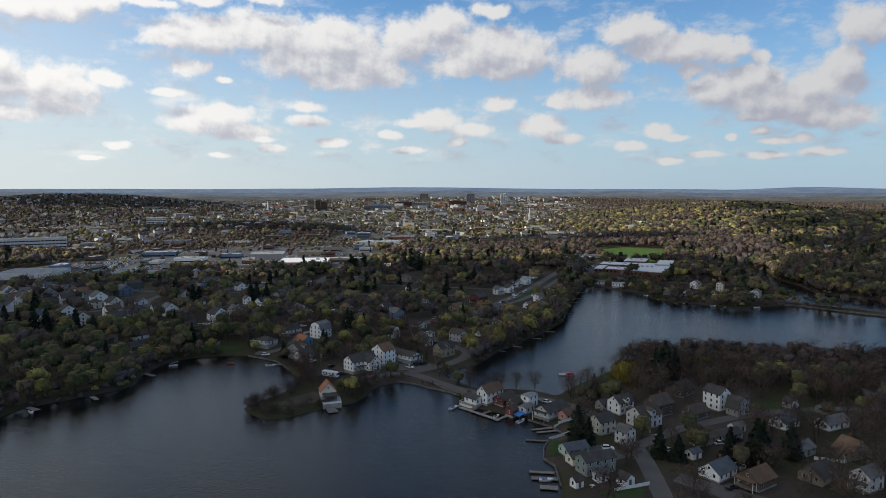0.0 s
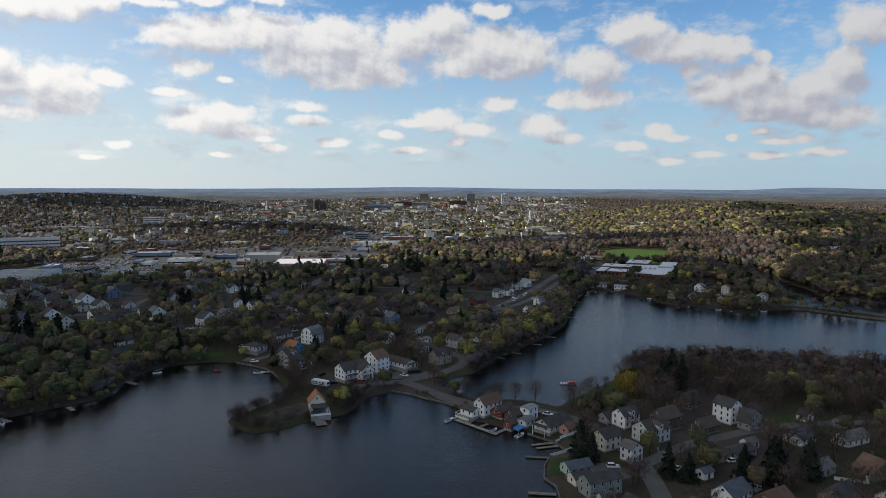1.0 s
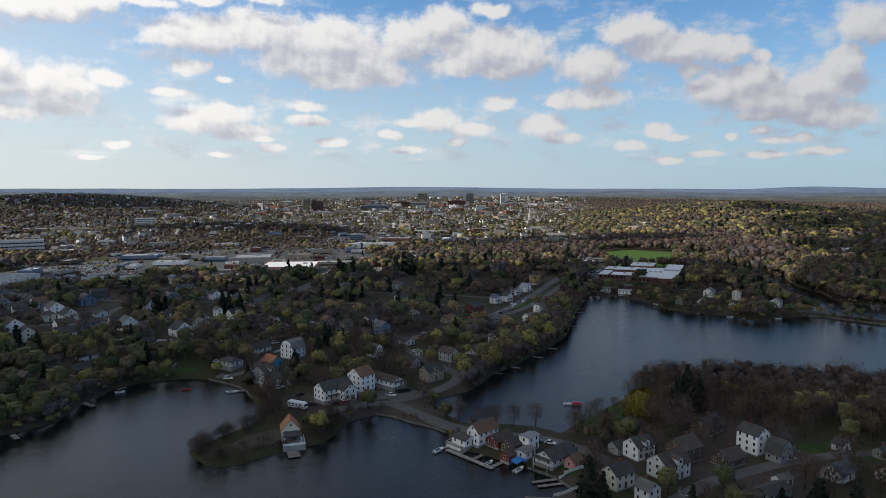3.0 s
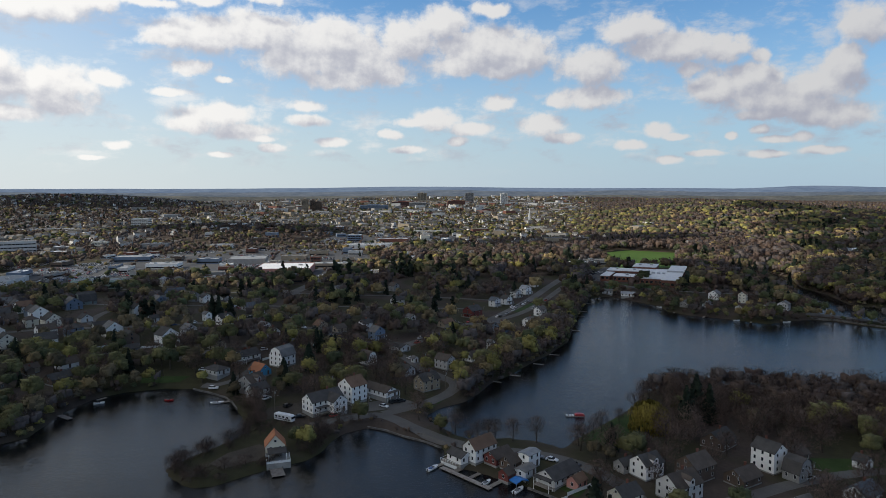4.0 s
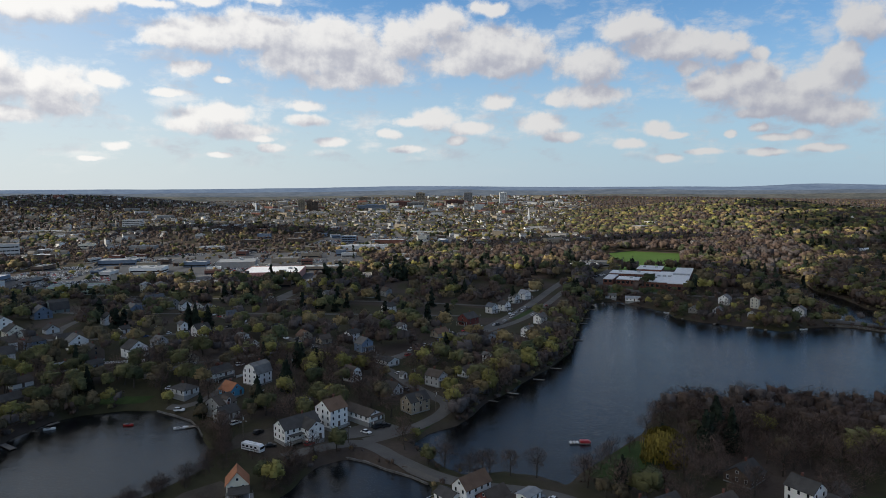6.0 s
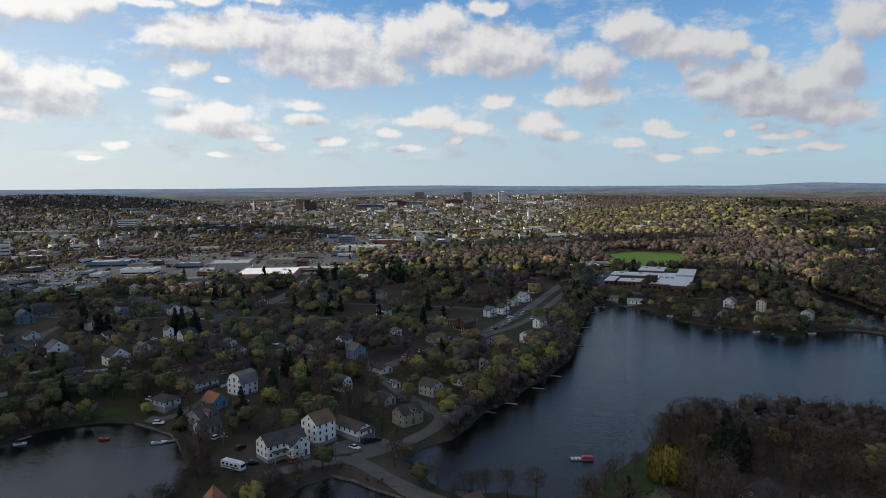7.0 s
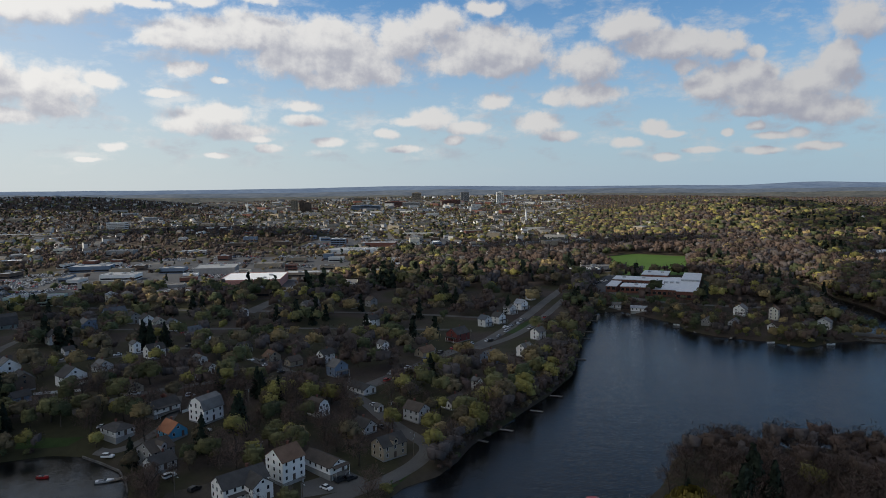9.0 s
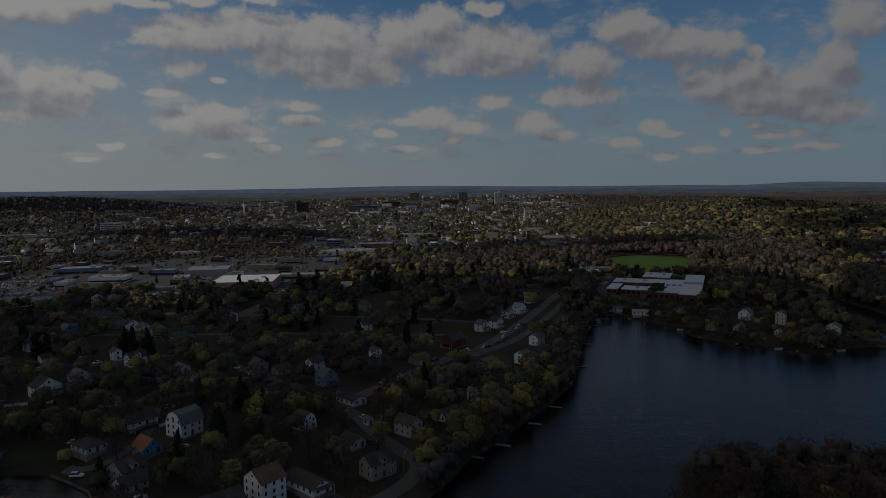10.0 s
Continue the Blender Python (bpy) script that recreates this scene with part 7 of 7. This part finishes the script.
def suburb():
    rg = random.Random(21)
    e, f = Vector((math.cos(radians(54)), math.sin(radians(54)))), Vector((-math.sin(radians(54)), math.cos(radians(54))))
    tint = ["white", "white", "white", "light grey", "grey", "cream", "tan", "slate blue", "brown", "pale green", "white"]
    tops = ["dark grey", "dark grey", "grey", "dark brown", "brown", "blue grey"]
    for area, limit in ((SUBURB, 42), (EAST, 14)):
        made = 0
        for i in range(-40, 45):
            for j in range(-40, 45):
                x = -200 + e.x * i * 17.5 + f.x * (j * 23 + (3 if j % 2 else -3)) + rg.uniform(-2, 2)
                y = 560 + e.y * i * 17.5 + f.y * (j * 23 + (3 if j % 2 else -3)) + rg.uniform(-2, 2)
                if made >= limit or float(signed(area, np.array(x), np.array(y))) > -5 or float(shore(x, y)) < 12 or rg.random() < 0.12:
                    continue
                if not free_spot(x, y, 5.5):
                    continue
                house(x, y, 54 + rg.uniform(-6, 6) + (90 if rg.random() < 0.3 else 0), rg.uniform(8.5, 11), rg.uniform(8, 10.5), 2 if rg.random() < 0.72 else 1, rg.choice(tint), rg.choice(tops), rg.choice("xyy"), None, "gable", 0.6, rg.random() < 0.5, fine=False)
                made += 1


suburb()

# ---- planting ----
def named_trees():
    plant("willow", 41, 340, 13, 1.2)
    for x, y, h in ((76, 244, 17), (14, 257, 15), (18, 254, 11), (43, 246, 12), (49, 243, 10), (57, 348, 17), (60, 352, 15), (63, 356, 18), (67, 352, 17), (64, 363, 18), (24, 316, 11), (90, 252, 14), (-132, 430, 14), (-128, 426, 13), (-150, 428, 12), (-234, 500, 17), (-228, 498, 18), (-222, 503, 16), (-75, 690, 17), (-30, 660, 15),
                    (-60, 480, 13), (35, 690, 16), (22, 700, 15), (-118, 421, 13), (190, 800, 19), (198, 806, 20), (206, 800, 18), (214, 808, 19), (222, 802, 18), (185, 640, 13), (88, 1112, 16), (96, 1116, 17), (104, 1114, 16), (112, 1120, 17), (120, 1118, 16)):
        plant("fir", x, y, h, 1.25 if y < 300 else 1.0)
    for x, y, h in ((-118, 412, 10), (-105, 366, 9), (-96, 428, 12), (-74, 384, 9), (-52, 349, 6), (-46, 402, 11), (-42, 396, 9), (-92, 374, 12), (-172, 372, 8), (-46, 424, 10), (-98, 384, 9)):
        plant("bud", x, y, h, 1.1)
    for x, y, h in ((-205, 390, 11), (-214, 384, 11), (-196, 396, 10), (-188, 388, 9), (-222, 376, 10), (-236, 392, 11), (-264, 376, 12), (-250, 366, 11), (-275, 360, 12), (-244, 412, 12)):
        plant("leaf", x, y, h, 1.2)
    for x, y, h in ((52, 706, 7), (60, 700, 6), (68, 698, 7), (80, 698, 6), (90, 702, 7), (100, 706, 8), (108, 700, 7), (116, 690, 8), (124, 686, 7), (134, 688, 8), (140, 700, 8), (46, 712, 8), (86, 692, 5), (112, 682, 6)):
        plant("bare" if (x * 7) % 3 else "leaf", x, y, h, 1.2)
    rg = random.Random(88)
    for k in range(34):
        x = rg.uniform(98, 205)
        y = 600 + rg.uniform(0, 62) + abs(x - 160) * 0.25
        if shore_at(x, y) > 2.5 and free_spot(x, y, 0.4):
            plant(rg.choice(("bare", "bare", "bare", "leaf")), x, y, rg.uniform(6, 11), 1.0)
    for x, y in ((-176, 410), (-168, 412), (-182, 407), (-190, 404)):
        plant("red", x, y, 4.0)


named_trees()


def scatter(x0, x1, y0, y1, gap, rng):
    xs, ys = np.arange(x0, x1, gap), np.arange(y0, y1, gap)
    gx, gy = np.meshgrid(xs, ys)
    p = np.stack([gx.ravel(), gy.ravel()], 1)
    return p + rng.uniform(-0.48, 0.48, p.shape) * gap


def clear(p, gap, roads=True, verge=0.0):
    ok = np.ones(len(p), bool)
    if roads:
        for k, (q, w) in enumerate(ROADS):
            lo, hi = q.min(0) - 20, q.max(0) + 20
            near = np.nonzero((p[:, 0] > lo[0]) & (p[:, 0] < hi[0]) & (p[:, 1] > lo[1]) & (p[:, 1] < hi[1]))[0]
            side = gap + (verge if k in (1, 3, 5, 6) else -0.4 * verge)
            for c in range(0, len(near), 4000):
                sel = near[c:c + 4000]
                d = np.min(np.hypot(p[sel, None, 0] - q[None, ::2, 0], p[sel, None, 1] - q[None, ::2, 1]), 1)
                ok[sel] &= d > w / 2 + side
    for a in KEEP_AREAS:
        lo, hi = a.min(0) - 10, a.max(0) + 10
        sel = np.nonzero((p[:, 0] > lo[0]) & (p[:, 0] < hi[0]) & (p[:, 1] > lo[1]) & (p[:, 1] < hi[1]))[0]
        if len(sel):
            ok[sel] &= signed(a, p[sel, 0], p[sel, 1]) > gap
    for kx, ky, kr in KEEP_OUT:
        ok &= (p[:, 0] - kx) ** 2 + (p[:, 1] - ky) ** 2 > (kr + gap) ** 2
    return ok


def wave(p, s, o=0.0):
    return np.array([noise.noise((x / s + o, y / s - o, o)) for x, y in p])


WOOD = [(46, 342), (48, 392), (60, 404), (120, 406), (200, 401), (330, 396), (400, 380), (400, 330), (200, 322), (130, 328), (90, 338), (72, 350)]


def kinds_for(p, rng, bare, bud, leaf):
    """Species by broad stands."""
    w = wave(p, 60, 3.3) * 0.7 + rng.uniform(-0.55, 0.55, len(p))
    order = np.argsort(np.argsort(w)) / max(1, len(p))
    return np.where(order < bare, 0, np.where(order < bare + bud, 1, np.where(order < bare + bud + leaf, 2, 3)))


SPECIES = ("bare", "bud", "leaf", "fir")


def near_woods():
    rng = np.random.default_rng(17)
    # dense brown wood on the far side of the near peninsula
    p = scatter(40, 300, 325, 408, 6.8, rng)
    p = p[(signed(WOOD, p[:, 0], p[:, 1]) < 0) & (shore(p[:, 0], p[:, 1]) > 1.5)]
    p = p[clear(p, 2.0)]
    inner = p[p[:, 0] < 170]
    inner = inner[np.argsort(inner[:, 1] + 0.25 * inner[:, 0])]
    for x, y in inner[:90]:
        plant("bare" if rng.random() < 0.88 else ("bud" if rng.random() < 0.4 else "leaf"), x, y, float(rng.uniform(10, 14)), 1.0, rng)
    rest = np.concatenate([inner[90:], p[p[:, 0] >= 170]])
    woods("woods", rest, [misty(rng, 270, 10, 9.5, 0.17, 0.9, 4) for _ in range(5)], "bare", (10, 15), rng, "dense leafless brown wood beside the lake")
    # yards and banks near the water
    p = scatter(-290, 150, 205, 432, 8.7, rng)
    s = shore(p[:, 0], p[:, 1])
    p = p[(s > 0.8) & (signed(WOOD, p[:, 0], p[:, 1]) > 2) & ~((p[:, 0] > -45) & (p[:, 0] < 12) & (p[:, 1] < 318)) & ~((p[:, 0] < -95) & (p[:, 1] < 318) & (p[:, 0] > -140))]
    p = p[clear(p, 1.6)]
    yard = p[:, 0] > 5
    keep = rng.uniform(0, 1, len(p)) < np.where(yard, 0.80, 0.92)
    p = p[keep]
    k = kinds_for(p, rng, 0.56, 0.10, 0.30)
    k[(p[:, 0] > 5) & ((k == 1) | (rng.uniform(0, 1, len(p)) < 0.45))] = 0
    k[(p[:, 0] < -180) & (k == 0) & (rng.uniform(0, 1, len(p)) < 0.6)] = 2
    for (x, y), q in zip(p, k):
        plant(SPECIES[q], x, y, float(rng.uniform(8, 14.5)), float(rng.uniform(0.85, 1.1)), rng)
    # bushes of the small peninsula and causeway
    for x, y, h in ((-130, 277, 6), (-131, 282, 7), (-127, 272, 5), (-124, 285, 7), (-126, 280, 6), (-121, 268, 4), (-118, 293, 6), (-114, 268, 4), (-128, 289, 6), (-92, 302, 5), (-88, 306, 6), (-90, 312, 6), (-86, 296, 4), (-95, 310, 5), (-100, 314, 5), (-112, 308, 6), (-115, 316, 8), (-118, 322, 9),
                    (-122, 328, 9), (-126, 336, 9), (-130, 342, 9), (-124, 345, 8), (-132, 346, 8), (-80, 326, 4), (-72, 331, 4), (-26, 316, 10), (-22, 318, 11), (-20, 321, 9), (-13, 319, 11), (-4, 319, 12), (-30, 317, 6), (-38, 320, 3), (-133, 279, 6), (-128, 276, 6), (-126, 292, 7), (-120, 298, 7), (-116, 303, 7), (-110, 313, 6), (-106, 318, 5), (-88, 316, 5), (-84, 322, 5), (-92, 320, 5), (-98, 306, 4), (-104, 302, 4), (-108, 270, 4), (-119, 310, 8), (18, 328, 10), (22, 334, 11), (26, 322, 9), (30, 345, 8)):
        plant("bush" if h < 8 else "bare", x, y, h * (0.8 if h < 8 else 1.0), 0.8, rng)
    p = scatter(-138, -84, 262, 346, 4.6, rng)
    s = shore(p[:, 0], p[:, 1])
    p = p[(s > 0.4) & (s < 6.5)]
    for x, y in p[clear(p, 0.3)]:
        plant("bush", x, y, float(rng.uniform(2.2, 5.0)), 1.25, rng)


near_woods()


def causeway_scrub():
    """Low scrub on both banks of the causeway."""
    rng = np.random.default_rng(71)
    p = scatter(-82, -22, 306, 352, 3.4, rng)
    s = shore(p[:, 0], p[:, 1])
    p = p[(s > 0.3) & (s < 4.5) & (rng.uniform(0, 1, len(p)) < 0.55)]
    p = p[clear(p, 0.6)]
    k = rng.uniform(0, 1, len(p)) < 0.75
    woods("scrub", p[k], MID["bare"], "bare", (1.6, 3.6), rng, "low leafless brown scrub along the causeway banks")
    woods("scrub", p[~k], MID["bud"], "bud", (1.6, 3.6), rng, "low budding scrub along the causeway banks")


causeway_scrub()


def bank_trees():
    """Trees that lean over the water along the wooded banks."""
    rng = np.random.default_rng(51)
    out, low = [], []
    for line, gap in ((BACK[6:18], 4.5), (BACK[18:27], 6.0), (BAY[2:11], 5.5), (INLET[0:8], 6.0), (INLET[12:18], 6.0)):
        for (ax, ay), (bx, by) in zip(line, line[1:]):
            l = math.hypot(bx - ax, by - ay)
            for k in range(int(l / gap)):
                u = (k + rng.uniform(0.2, 0.8)) / max(1, int(l / gap))
                x, y = ax + (bx - ax) * u, ay + (by - ay) * u
                nx, ny = -(by - ay) / l, (bx - ax) / l
                for side in (1, -1):
                    off = rng.uniform(1.5, 4.5)
                    qx, qy = x + nx * off * side, y + ny * off * side
                    if 1.0 < shore_at(qx, qy) < 6:
                        out.append((qx, qy))
                        low.append((x + nx * side * rng.uniform(0.2, 1.6) + rng.uniform(-2, 2) * ny, y + ny * side * rng.uniform(0.2, 1.6) - rng.uniform(-2, 2) * nx))
    q = np.array(low)
    q = q[clear(q, 0.3)]
    k = rng.choice(3, len(q), p=(0.66, 0.10, 0.24))
    for i, key in enumerate(SPECIES[:3]):
        woods("woods", q[k == i], MID[key], key, (3, 6), rng, f"{WORD_OF[key]} bushes along the water's edge")
    p = np.array(out)
    p = p[clear(p, 0.5)]
    k = rng.choice(4, len(p), p=(0.62, 0.14, 0.22, 0.02))
    for i, key in enumerate(SPECIES):
        woods("woods", p[k == i], MID[key], key, (7, 12), rng, f"{WORD_OF[key]} trees leaning over the lake bank")


bank_trees()


def mid_woods():
    rng = np.random.default_rng(23)
    p = np.concatenate([scatter(-520, 60, 432, 800, 9.6, rng), scatter(-700, -290, 300, 432, 9.2, rng), scatter(60, 560, 580, 800, 9.0, rng), scatter(-230, 600, 800, 1120, 10.2, rng), scatter(150, 420, 205, 325, 9, rng), scatter(430, 600, 330, 580, 9, rng), scatter(256, 330, 640, 900, 9, rng), scatter(-1150, -640, 560, 900, 10, rng)])
    s = shore(p[:, 0], p[:, 1])
    p = p[(s > 0.8)]
    p = p[clear(p, 2.6, True, 2.4)]
    town = signed(SUBURB, p[:, 0], p[:, 1]) < 0
    p = p[rng.uniform(0, 1, len(p)) < np.where(town, np.clip(0.44 + 1.3 * wave(p, 40, 2.0), 0.05, 0.9), 0.93)]
    az = np.arctan2(p[:, 0], p[:, 1])
    p = p[(az > -0.78) & (az < 0.47)]
    k = kinds_for(p, rng, 0.50, 0.11, 0.34)
    brown = (p[:, 1] > 930) & (p[:, 0] > -120) & (p[:, 0] < 330) & (rng.uniform(0, 1, len(p)) < 0.8)
    k[brown] = 0
    back = p[:, 1] > 700
    for i, key in enumerate(SPECIES):
        tall = (9, 15.5) if key != "fir" else (13, 19)
        low = ~back & (p[:, 0] > 40) & (p[:, 1] > 600) & (p[:, 0] < 175)
        woods("woods", p[(k == i) & low], MID[key], key, (5, 10), rng, f"small {WORD_OF[key]} trees along the far shore")
        woods("woods", p[(k == i) & ~back & ~low], MID[key], key, tall, rng, f"{WORD_OF[key]} trees of the suburb and lake shore")
        woods("woods", p[(k == i) & back], BACKWOOD[key], key, (tall[0] + 2, tall[1] + 3), rng, f"{WORD_OF[key]} trees behind the lake")


mid_woods()


def far_woods():
    rng = np.random.default_rng(29)
    out = []
    for lo, hi, gap in ((1000, 1700, 10.2), (1700, 2600, 13.5), (2600, 4650, 21)):
        p = scatter(-hi, hi * 0.75, 900, hi, gap, rng)
        r, a = np.hypot(p[:, 0], p[:, 1]), np.arctan2(p[:, 0], p[:, 1]) + 0.157
        sel = (r >= lo) & (r < hi) & (np.abs(a) < 0.61) & ~((p[:, 0] > -230) & (p[:, 0] < 600) & (p[:, 1] < 1120))
        out.append(p[sel])
    p = np.concatenate(out)
    p = p[clear(p, 2.0)]
    hill = (p[:, 0] > 40) | ((p[:, 0] < -1100) & (p[:, 1] < 2600)) | ((p[:, 0] < -420) & (p[:, 1] > 1270) & (p[:, 1] < 1420))
    city = (p[:, 1] > 2500) & (p[:, 0] < 200)
    w = wave(p, 120, 5.1)
    keep = rng.uniform(0, 1, len(p)) < np.where(hill, 0.99, np.where(city, 0.42, 0.66)) + 0.35 * w
    p = p[keep]
    k = kinds_for(p, rng, 0.50, 0.15, 0.29)
    brown = (((p[:, 1] < 1290) & (p[:, 0] > -160) & (p[:, 0] < 300)) | ((p[:, 0] < -380) & (p[:, 0] > -820) & (p[:, 1] < 1480))) & (rng.uniform(0, 1, len(p)) < 0.75)
    k[brown | ((p[:, 0] > 130 + 0.02 * p[:, 1]) & (p[:, 1] > 2650) & (rng.uniform(0, 1, len(p)) < 0.8))] = 0
    left_hill = (p[:, 0] < -1000) & (k != 0)
    k[left_hill] = np.where(rng.uniform(0, 1, len(p)) < 0.55, 0, np.where(rng.uniform(0, 1, len(p)) < 0.4, 3, k))[left_hill]
    big = np.hypot(p[:, 0], p[:, 1]) > 2600
    for i, key in enumerate(SPECIES):
        open_land = ~hill[keep] & ~big
        woods("woods", p[(k == i) & ~big & ~open_land], FAR[key], key, (9, 14), rng, f"{WORD_OF[key]} trees on the far slopes")
        woods("woods", p[(k == i) & open_land], FAR[key], key, (7, 11.5), rng, f"{WORD_OF[key]} trees between the far houses")
        woods("woods", p[(k == i) & big], LAST[key], key, (8, 12.5), rng, f"{WORD_OF[key]} trees round the distant city")


far_woods()


def lot_trees():
    """Street trees and scrub between the stores and their car parks."""
    rng = np.random.default_rng(41)
    p = np.stack([rng.uniform(-660, -150, 900), rng.uniform(690, 1450, 900)], 1)
    ok = np.ones(len(p), bool)
    for kx, ky, kr in KEEP_OUT:
        ok &= np.hypot(p[:, 0] - kx, p[:, 1] - ky) > kr * 1.15
    for q, w in ROADS:
        ok &= np.min(np.hypot(p[:, None, 0] - q[None, ::3, 0], p[:, None, 1] - q[None, ::3, 1]), 1) > w / 2 + 2
    ok &= wave(p, 45, 9.0) > -0.02
    p = p[ok]
    k = rng.choice(4, len(p), p=(0.5, 0.2, 0.22, 0.08))
    for i, key in enumerate(SPECIES):
        woods("woods", p[k == i], BACKWOOD[key], key, (5, 9.5), rng, f"{WORD_OF[key]} street trees between the stores")


lot_trees()
